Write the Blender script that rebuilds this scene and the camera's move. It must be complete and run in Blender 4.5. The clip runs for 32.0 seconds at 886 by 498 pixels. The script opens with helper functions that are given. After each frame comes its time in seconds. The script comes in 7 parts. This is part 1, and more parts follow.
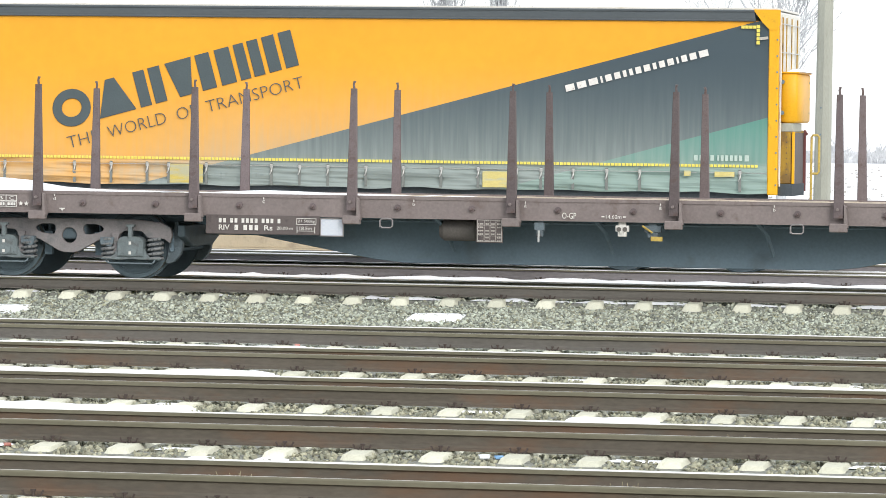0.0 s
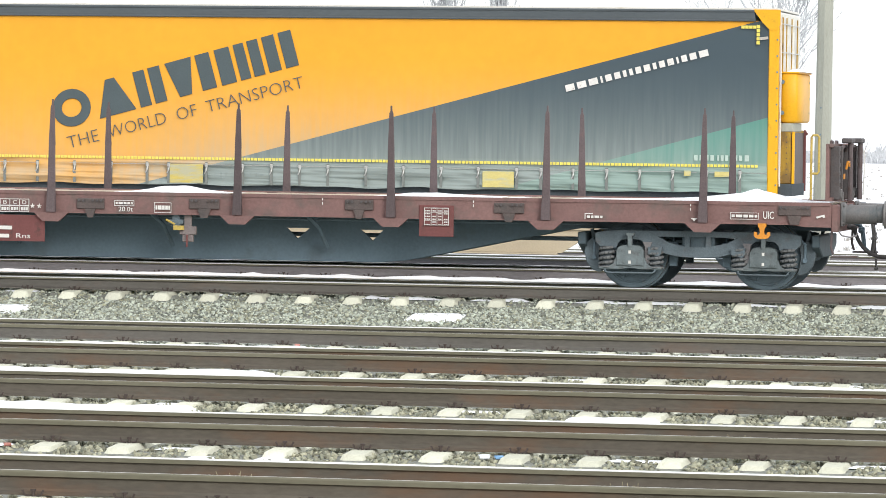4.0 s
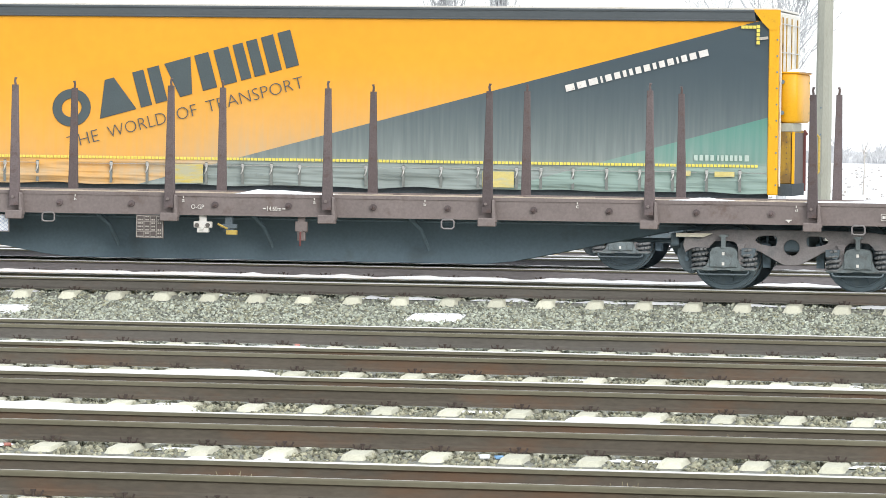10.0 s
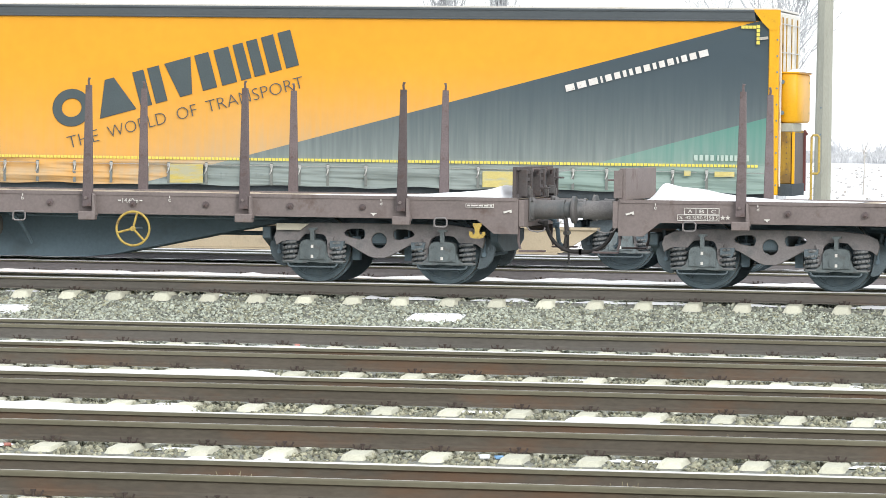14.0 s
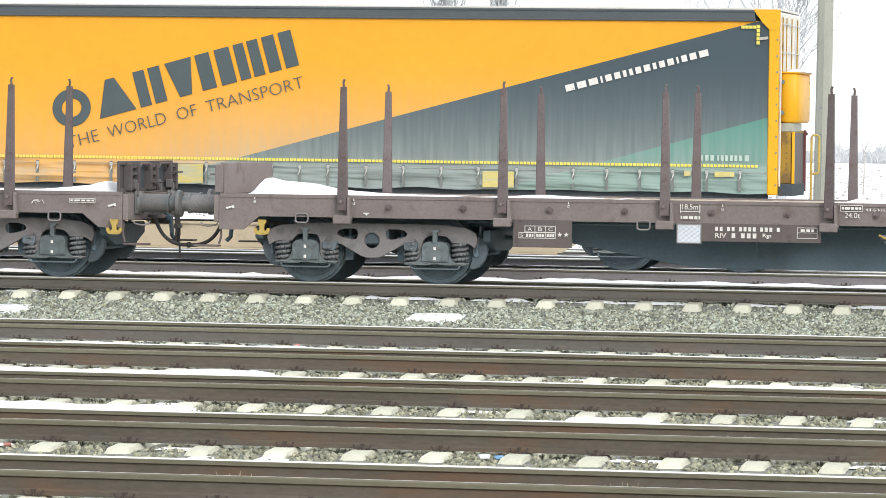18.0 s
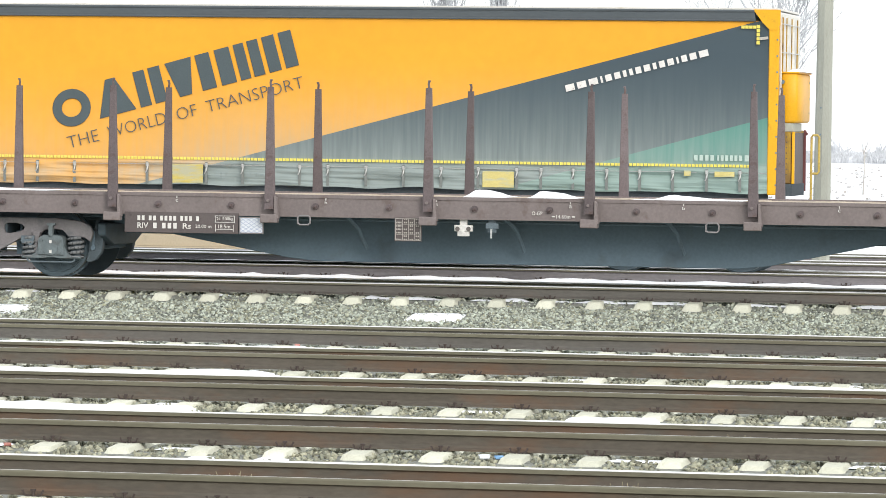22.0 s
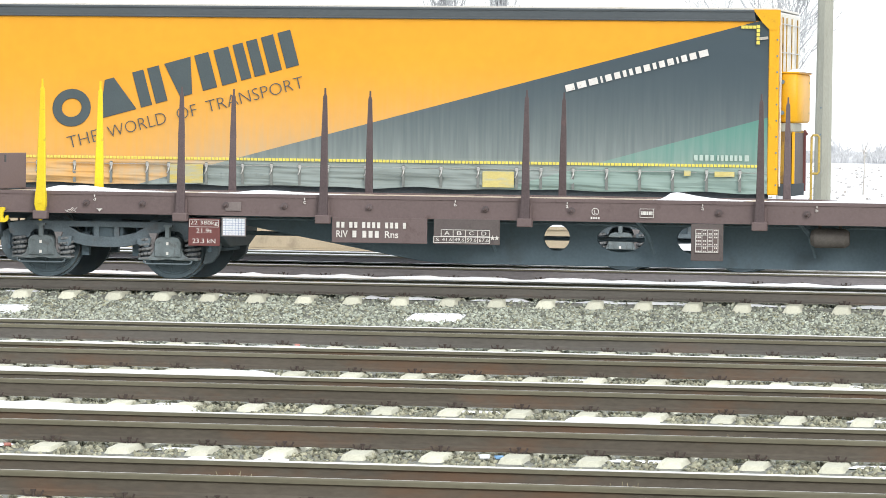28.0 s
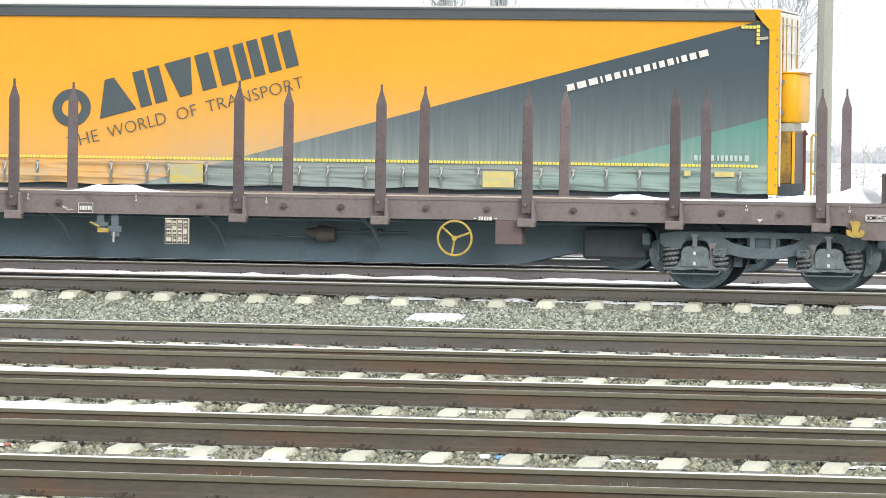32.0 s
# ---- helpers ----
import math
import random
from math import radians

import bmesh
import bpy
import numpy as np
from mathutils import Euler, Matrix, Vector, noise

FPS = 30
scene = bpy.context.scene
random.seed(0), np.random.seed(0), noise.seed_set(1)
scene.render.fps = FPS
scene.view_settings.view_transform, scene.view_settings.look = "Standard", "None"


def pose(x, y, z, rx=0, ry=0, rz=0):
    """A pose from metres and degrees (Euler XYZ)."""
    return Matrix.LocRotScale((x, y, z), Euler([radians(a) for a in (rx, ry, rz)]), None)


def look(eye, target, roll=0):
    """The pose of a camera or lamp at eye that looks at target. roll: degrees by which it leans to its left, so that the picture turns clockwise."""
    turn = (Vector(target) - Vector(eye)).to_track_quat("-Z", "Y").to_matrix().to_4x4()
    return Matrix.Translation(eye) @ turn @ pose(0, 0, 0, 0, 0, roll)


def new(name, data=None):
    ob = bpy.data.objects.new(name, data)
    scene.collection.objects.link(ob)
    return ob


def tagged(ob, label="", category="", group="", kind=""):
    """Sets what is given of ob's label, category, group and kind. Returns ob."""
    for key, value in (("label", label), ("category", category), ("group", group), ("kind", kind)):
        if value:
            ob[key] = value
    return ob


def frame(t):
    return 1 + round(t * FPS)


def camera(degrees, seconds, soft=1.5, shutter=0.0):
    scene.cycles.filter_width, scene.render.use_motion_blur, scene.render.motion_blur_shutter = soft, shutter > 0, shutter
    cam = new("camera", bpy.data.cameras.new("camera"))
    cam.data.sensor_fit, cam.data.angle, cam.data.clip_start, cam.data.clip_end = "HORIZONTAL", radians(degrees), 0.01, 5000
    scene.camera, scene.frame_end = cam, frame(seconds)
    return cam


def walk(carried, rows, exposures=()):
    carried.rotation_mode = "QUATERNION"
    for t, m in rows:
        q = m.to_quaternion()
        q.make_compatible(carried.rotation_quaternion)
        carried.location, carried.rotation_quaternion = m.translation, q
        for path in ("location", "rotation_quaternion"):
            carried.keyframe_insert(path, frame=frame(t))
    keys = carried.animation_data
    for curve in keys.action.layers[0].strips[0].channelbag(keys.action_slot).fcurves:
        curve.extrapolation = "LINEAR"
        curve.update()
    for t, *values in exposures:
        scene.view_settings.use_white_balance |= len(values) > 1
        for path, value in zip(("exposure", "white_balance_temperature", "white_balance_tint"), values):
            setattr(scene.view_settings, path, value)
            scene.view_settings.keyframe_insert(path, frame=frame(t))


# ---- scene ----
cam = camera(11.039, 32.0, soft=0.75)
EYE_Z = 2.10
YAW, TILT, ROLL = radians(11.267), radians(1.505), 0.731
AIM = (-math.sin(YAW) * math.cos(TILT), math.cos(YAW) * math.cos(TILT), -math.sin(TILT))
VIEW = look((0, 0, EYE_Z), (AIM[0] * 50, AIM[1] * 50, EYE_Z + AIM[2] * 50), ROLL)
walk(cam, [(0.0, VIEW), (32.0, VIEW)], exposures=[(0.0, 0.66), (32.0, 0.66)])

# ---- light: bright overcast over snow ----
world = bpy.data.worlds.new("overcast_sky")
scene.world = world
world.use_nodes = True
wn, wl = world.node_tree.nodes, world.node_tree.links
sky = wn.new("ShaderNodeTexSky")
sky.sky_type, sky.sun_disc, sky.sun_elevation, sky.sun_rotation = "NISHITA", False, radians(24), radians(144)
dim = wn.new("ShaderNodeVectorMath")
dim.operation = "SCALE"
dim.inputs["Scale"].default_value = 0.10
cloud = wn.new("ShaderNodeMix")
cloud.data_type = "RGBA"
cloud.inputs["Factor"].default_value = 0.86
cloud.inputs["B"].default_value = (0.965, 0.995, 1.03, 1)
wl.new(sky.outputs["Color"], dim.inputs[0])
wl.new(dim.outputs["Vector"], cloud.inputs["A"])
wl.new(cloud.outputs["Result"], wn["Background"].inputs["Color"])
wn["Background"].inputs["Strength"].default_value = 0.95
sun_data = bpy.data.lights.new("sun", "SUN")
sun_data.energy, sun_data.angle, sun_data.color = 1.15, radians(24), (1.0, 0.97, 0.93)
sun = new("sun", sun_data)
sun.matrix_world = look((24, 10, 27.4), (-12, 60, 0))

# ---- plan (metres; x along the tracks, y away from the camera, z over the railhead of the through track) ----
GAUGE = 1.505                      # between rail centres
NEAR_RAIL = [60.869, 54.144, 48.759, 43.644, 37.309, 31.031]
RAIL_TOP = [0.0, -0.363, -0.381, -0.425, -0.400, -0.339]
SLEEPER_X = [-11.962, -10.072, -9.316, -7.868, -6.093, -9.074]
PITCH = 0.6633
YC = NEAR_RAIL[0] + GAUGE / 2      # middle of the track on which the train runs
Y_PARKED = 68.40                   # near rail of the parked wagon's track
YT = 67.87                         # side of the parked trailer


# ---- materials ----
def links_of(m):
    return m.node_tree.nodes, m.node_tree.links


def paint(name, base, rough=0.7, metal=0.0, vary=0.25, scale=3.0, fine=40.0, bump=0.2, dirt=None, dirt_amount=0.0, dirt_scale=1.2, stretch=(1, 1, 1), island=0.0, per_object=0.0, spec=0.35):
    """A worn surface: base colour varied at two scales, stains of a second colour, fine relief."""
    m = bpy.data.materials.new(name)
    m.use_nodes = True
    n, l = links_of(m)
    b = n["Principled BSDF"]
    b.inputs["Roughness"].default_value = rough
    b.inputs["Metallic"].default_value = metal
    b.inputs["Specular IOR Level"].default_value = spec
    co = n.new("ShaderNodeTexCoord")
    mp = n.new("ShaderNodeMapping")
    mp.inputs["Scale"].default_value = stretch
    l.new(co.outputs["Object"], mp.inputs["Vector"])
    big, small = n.new("ShaderNodeTexNoise"), n.new("ShaderNodeTexNoise")
    big.inputs["Scale"].default_value, small.inputs["Scale"].default_value = scale, fine
    big.inputs["Detail"].default_value = small.inputs["Detail"].default_value = 5
    for t in (big, small):
        l.new(mp.outputs["Vector"], t.inputs["Vector"])
    add = n.new("ShaderNodeMath")
    add.operation = "ADD"
    l.new(big.outputs["Fac"], add.inputs[0])
    l.new(small.outputs["Fac"], add.inputs[1])
    rng = n.new("ShaderNodeMapRange")
    rng.inputs["From Min"].default_value, rng.inputs["From Max"].default_value = 0.6, 1.4
    rng.inputs["To Min"].default_value, rng.inputs["To Max"].default_value = 1 - vary, 1 + vary
    l.new(add.outputs["Value"], rng.inputs["Value"])
    value = rng.outputs["Result"]
    for amount, make, out in ((island, "ShaderNodeNewGeometry", "Random Per Island"), (per_object, "ShaderNodeObjectInfo", "Random")):
        if amount:
            src, r2, mul = n.new(make), n.new("ShaderNodeMapRange"), n.new("ShaderNodeMath")
            r2.inputs["To Min"].default_value, r2.inputs["To Max"].default_value = 1 - amount, 1 + amount
            mul.operation = "MULTIPLY"
            l.new(src.outputs[out], r2.inputs["Value"])
            l.new(r2.outputs["Result"], mul.inputs[0])
            l.new(value, mul.inputs[1])
            value = mul.outputs["Value"]
    tint = n.new("ShaderNodeVectorMath")
    tint.operation = "SCALE"
    tint.inputs[0].default_value = base
    l.new(value, tint.inputs["Scale"])
    colour = tint.outputs["Vector"]
    if dirt:
        st, ramp, mix = n.new("ShaderNodeTexNoise"), n.new("ShaderNodeMapRange"), n.new("ShaderNodeMix")
        st.inputs["Scale"].default_value, st.inputs["Detail"].default_value, st.inputs["Roughness"].default_value = dirt_scale, 8, 0.65
        l.new(mp.outputs["Vector"], st.inputs["Vector"])
        ramp.inputs["From Min"].default_value, ramp.inputs["From Max"].default_value = 0.62 - 0.3 * dirt_amount, 0.78 - 0.3 * dirt_amount
        ramp.inputs["To Max"].default_value = 0.85
        l.new(st.outputs["Fac"], ramp.inputs["Value"])
        mix.data_type = "RGBA"
        mix.inputs["B"].default_value = (*dirt, 1)
        l.new(ramp.outputs["Result"], mix.inputs["Factor"])
        l.new(colour, mix.inputs["A"])
        colour = mix.outputs["Result"]
    l.new(colour, b.inputs["Base Color"])
    if bump:
        bp = n.new("ShaderNodeBump")
        bp.inputs["Strength"].default_value, bp.inputs["Distance"].default_value = bump, 0.01
        l.new(small.outputs["Fac"], bp.inputs["Height"])
        l.new(bp.outputs["Normal"], b.inputs["Normal"])
    return m


BROWN = paint("faded_brown_paint", (0.218, 0.184, 0.176), 0.75, vary=0.18, scale=1.6, fine=30, dirt=(0.12, 0.08, 0.065), dirt_amount=0.2, dirt_scale=2.2, per_object=0.05)
RED = paint("faded_red_paint", (0.212, 0.122, 0.112), 0.72, vary=0.2, scale=1.8, fine=30, dirt=(0.135, 0.108, 0.096), dirt_amount=0.42, dirt_scale=2.0)
FRESH = paint("newer_brown_paint", (0.160, 0.120, 0.117), 0.65, vary=0.12, scale=1.4, fine=30, dirt=(0.08, 0.05, 0.04), dirt_amount=0.1, dirt_scale=2.0)
STAKE = paint("stake_brown", (0.138, 0.112, 0.113), 0.75, vary=0.25, scale=4, fine=50, dirt=(0.09, 0.05, 0.035), dirt_amount=0.3, dirt_scale=5, per_object=0.22)
STAKE_DARK = paint("dark_stake_brown", (0.105, 0.080, 0.082), 0.75, vary=0.25, scale=4, fine=50, dirt=(0.16, 0.10, 0.095), dirt_amount=0.22, dirt_scale=3, per_object=0.2)
# Underframe, sill, bogie and wheel colours are lifted bluish to stand for haze
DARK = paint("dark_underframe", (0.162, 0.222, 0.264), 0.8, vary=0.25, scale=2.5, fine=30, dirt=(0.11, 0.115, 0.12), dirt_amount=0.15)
SILLPAINT = paint("haze_lifted_sill", (0.138, 0.194, 0.232), 0.8, vary=0.12, scale=1.2, fine=25, dirt=(0.11, 0.14, 0.16), dirt_amount=0.2, dirt_scale=1.5)
GRIME = paint("oily_bogie_steel", (0.126, 0.160, 0.180), 0.65, vary=0.3, scale=5, fine=50, dirt=(0.11, 0.10, 0.095), dirt_amount=0.2, dirt_scale=4, per_object=0.15)
FRAMEBROWN = paint("haze_lifted_bogie_frame", (0.232, 0.216, 0.216), 0.75, vary=0.2, scale=3, fine=50, dirt=(0.115, 0.125, 0.132), dirt_amount=0.32, dirt_scale=3, per_object=0.08)
COIL = paint("rusty_spring_steel", (0.195, 0.202, 0.204), 0.7, vary=0.25, scale=8, fine=50, per_object=0.12)
# Near-black for shaded gaps and recesses, and for some dark steel parts
CORE = paint("shade_and_dark_steel", (0.062, 0.076, 0.086), 0.8, vary=0.2, scale=8)
GREASY = paint("greasy_dark_fittings", (0.105, 0.082, 0.076), 0.6, vary=0.3, scale=5, fine=40, dirt=(0.075, 0.07, 0.068), dirt_amount=0.3, dirt_scale=4)
DARKRIB = paint("dark_wall_steel", (0.098, 0.088, 0.088), 0.7, vary=0.25, scale=6, fine=50, dirt=(0.11, 0.075, 0.06), dirt_amount=0.2, dirt_scale=5)
RINGGREY = paint("worn_grey_ring", (0.27, 0.255, 0.255), 0.6, 0.1, vary=0.15, scale=20)
BOX = paint("greasy_cast_iron", (0.152, 0.182, 0.188), 0.6, vary=0.25, scale=9, fine=60, dirt=(0.10, 0.095, 0.09), dirt_amount=0.3, dirt_scale=7, per_object=0.25)
WHEEL = paint("wheel_steel", (0.096, 0.132, 0.153), 0.6, 0.1, vary=0.2, scale=6, fine=60, dirt=(0.13, 0.145, 0.145), dirt_amount=0.2, dirt_scale=5)
TREAD = paint("bright_tread", (0.45, 0.43, 0.40), 0.3, 0.9, vary=0.1, scale=10)
BUFFER = paint("greased_buffer_steel", (0.176, 0.168, 0.165), 0.5, 0.15, vary=0.3, scale=6, fine=50, dirt=(0.10, 0.115, 0.12), dirt_amount=0.35, dirt_scale=3, per_object=0.25)
RUBBER = paint("dusty_black_rubber", (0.066, 0.062, 0.062), 0.75, vary=0.25)
YELLOW = paint("yellow_paint", (0.80, 0.60, 0.025), 0.5, vary=0.1, scale=4, dirt=(0.35, 0.22, 0.05), dirt_amount=0.1, dirt_scale=8)
OCHRE = paint("chipped_ochre_paint", (0.50, 0.36, 0.09), 0.6, vary=0.2, scale=8, dirt=(0.18, 0.11, 0.06), dirt_amount=0.3, dirt_scale=12)
ORANGE_P = paint("orange_paint", (0.68, 0.27, 0.035), 0.55, vary=0.15, scale=8, dirt=(0.2, 0.1, 0.05), dirt_amount=0.15, dirt_scale=12)
WHITE = paint("white_stencil_paint", (0.72, 0.70, 0.66), 0.7, vary=0.12, scale=12, fine=60, dirt=(0.3, 0.25, 0.22), dirt_amount=0.15, dirt_scale=14)
PLATE = paint("white_plate", (0.78, 0.80, 0.82), 0.45, vary=0.06, scale=8)
BLUE = paint("pale_blue_ink", (0.26, 0.33, 0.50), 0.6, vary=0.1)
BOARD = paint("dark_brown_board", (0.122, 0.102, 0.098), 0.7, vary=0.15, scale=4, dirt=(0.06, 0.05, 0.05), dirt_amount=0.2, dirt_scale=6)
REDBOARD = paint("dull_red_board", (0.17, 0.062, 0.058), 0.7, vary=0.15, scale=4, dirt=(0.07, 0.045, 0.04), dirt_amount=0.2, dirt_scale=6)
GRIDPAINT = paint("worn_load_table_paint", (0.46, 0.43, 0.39), 0.7, vary=0.15, scale=8)
CREAM = paint("cream_table_paint", (0.66, 0.62, 0.50), 0.6, vary=0.1, scale=8)
TAN = paint("tan_tank_paint", (0.130, 0.118, 0.108), 0.6, vary=0.25, scale=3, dirt=(0.10, 0.09, 0.08), dirt_amount=0.3, dirt_scale=4)
WOOD = paint("bleached_deck_wood", (0.50, 0.425, 0.33), 0.85, vary=0.3, scale=3, fine=60, stretch=(0.6, 6, 1), bump=0.4, dirt=(0.24, 0.19, 0.15), dirt_amount=0.3, dirt_scale=3, per_object=0.15)
SNOW = paint("old_snow", (0.86, 0.87, 0.89), 0.8, vary=0.05, scale=2.5, fine=25, bump=0.35)
RAILSIDE = paint("rusty_rail_steel", (0.120, 0.111, 0.097), 0.75, 0.0, vary=0.2, scale=0.9, fine=35, stretch=(0.35, 1, 1), dirt=(0.150, 0.098, 0.068), dirt_amount=0.22, dirt_scale=0.9)
RAILHEAD = paint("dusty_railhead_side", (0.150, 0.140, 0.098), 0.75, 0.0, vary=0.2, scale=1.3, fine=35, stretch=(0.3, 1, 1), dirt=(0.14, 0.11, 0.08), dirt_amount=0.15, dirt_scale=0.9)
RAILRUST = paint("red_rusty_rail_steel", (0.104, 0.090, 0.071), 0.75, 0.0, vary=0.25, scale=0.9, fine=35, stretch=(0.35, 1, 1), dirt=(0.150, 0.082, 0.046), dirt_amount=0.40, dirt_scale=1.1)
# Far rail steel paled to offset the shade under the parked wagon
RAILFAR = paint("shade_lifted_rail_steel", (0.225, 0.210, 0.215), 0.8, 0.0, vary=0.2, scale=0.9, fine=35, stretch=(0.35, 1, 1), dirt=(0.15, 0.13, 0.12), dirt_amount=0.2, dirt_scale=0.8)
RAILTOP = paint("polished_railhead", (0.88, 0.87, 0.84), 0.30, 0.85, vary=0.12, scale=2, fine=60, stretch=(0.2, 1, 1), bump=0.05)
CONCRETE = paint("pale_sleeper_concrete", (0.62, 0.615, 0.50), 0.9, vary=0.14, scale=5, fine=60, bump=0.4, dirt=(0.38, 0.35, 0.26), dirt_amount=0.2, dirt_scale=6, per_object=0.12)
CLIP = paint("rusty_rail_clip", (0.078, 0.060, 0.054), 0.8, 0.2, vary=0.3, scale=20)
BALLAST = paint("grey_ballast", (0.350, 0.375, 0.315), 0.9, vary=0.25, scale=30, fine=120, bump=0.3, island=0.72, dirt=(0.375, 0.355, 0.225), dirt_amount=0.44, dirt_scale=13)
BALLAST_TAN = paint("tan_ballast", (0.325, 0.315, 0.228), 0.9, vary=0.3, scale=30, fine=120, bump=0.3, island=0.58, dirt=(0.26, 0.285, 0.23), dirt_amount=0.45, dirt_scale=14)
BED = paint("ballast_bed", (0.22, 0.225, 0.195), 0.95, vary=0.5, scale=14, fine=45, bump=1.0, dirt=(0.12, 0.115, 0.10), dirt_amount=0.3, dirt_scale=9)
FIELD = paint("snow_field", (0.80, 0.81, 0.83), 0.9, vary=0.06, scale=0.05, fine=0.7, bump=0.2, dirt=(0.42, 0.41, 0.38), dirt_amount=0.10, dirt_scale=0.16, stretch=(1, 0.25, 1))
WEED = paint("dry_pale_weeds", (0.38, 0.36, 0.33), 0.95, vary=0.2, scale=2, island=0.3)
TWIG = paint("pale_bare_twigs", (0.40, 0.41, 0.42), 0.9, vary=0.3, scale=2, island=0.35)
DRYSTALK = paint("dry_tan_stalks", (0.30, 0.265, 0.175), 0.95, vary=0.2, scale=2, island=0.3)
# Far scrub paled towards the sky to stand for distance haze
HAZEWOOD = paint("haze_paled_far_scrub", (0.55, 0.56, 0.575), 0.95, vary=0.2, scale=0.1, fine=1.0, island=0.15)
POLE_M = paint("weathered_pole_concrete", (0.375, 0.38, 0.325), 0.9, vary=0.16, scale=1.5, fine=30, stretch=(3, 3, 0.5), bump=0.3, dirt=(0.25, 0.25, 0.2), dirt_amount=0.2)
BEIGE = paint("beige_wagon_paint", (0.46, 0.385, 0.27), 0.6, vary=0.12, scale=1.2, dirt=(0.22, 0.18, 0.13), dirt_amount=0.12, dirt_scale=1.5)
TRAILER_OLD = paint("grimy_trailer_yellow", (0.37, 0.225, 0.03), 0.6, vary=0.15, scale=3, dirt=(0.18, 0.11, 0.04), dirt_amount=0.4, dirt_scale=4)
TRAILER_Y = paint("trailer_yellow_paint", (0.78, 0.40, 0.015), 0.45, vary=0.08, scale=2, dirt=(0.40, 0.22, 0.04), dirt_amount=0.1, dirt_scale=3)
DARKBAND = paint("grey_top_rail", (0.085, 0.10, 0.108), 0.55, vary=0.15, scale=2, stretch=(0.3, 1, 1))
WALLWHITE = paint("dirty_white_panel", (0.70, 0.68, 0.62), 0.55, vary=0.1, scale=2, dirt=(0.45, 0.38, 0.25), dirt_amount=0.15, dirt_scale=2)
INK = paint("slate_print", (0.075, 0.098, 0.105), 0.55, vary=0.08, scale=3)
TAPE = paint("yellow_reflective_tape", (0.70, 0.60, 0.12), 0.4, vary=0.12, scale=20, per_object=0.1)
STEEL = paint("dull_zinc_buckle", (0.55, 0.55, 0.53), 0.4, 0.7, vary=0.15, scale=20)
DUSTYELLOW = paint("dusty_yellow_panel", (0.60, 0.51, 0.19), 0.6, vary=0.15, scale=6, stretch=(1, 1, 4), dirt=(0.46, 0.46, 0.33), dirt_amount=0.45, dirt_scale=4)
FADEDPATCH = paint("streaked_faded_yellow", (0.56, 0.45, 0.12), 0.6, vary=0.15, scale=6, stretch=(1, 1, 5), dirt=(0.42, 0.42, 0.31), dirt_amount=0.62, dirt_scale=2.5)
STRAP = paint("dusty_grey_webbing", (0.20, 0.215, 0.20), 0.9, vary=0.2, scale=12, dirt=(0.30, 0.32, 0.28), dirt_amount=0.4, dirt_scale=9)
CODEPAINT = paint("pale_code_print", (0.46, 0.56, 0.50), 0.6, vary=0.1, scale=9)
LITTER_B = paint("blue_litter", (0.20, 0.38, 0.62), 0.5, vary=0.1)
LITTER_R = paint("red_litter", (0.50, 0.22, 0.18), 0.5, vary=0.1)


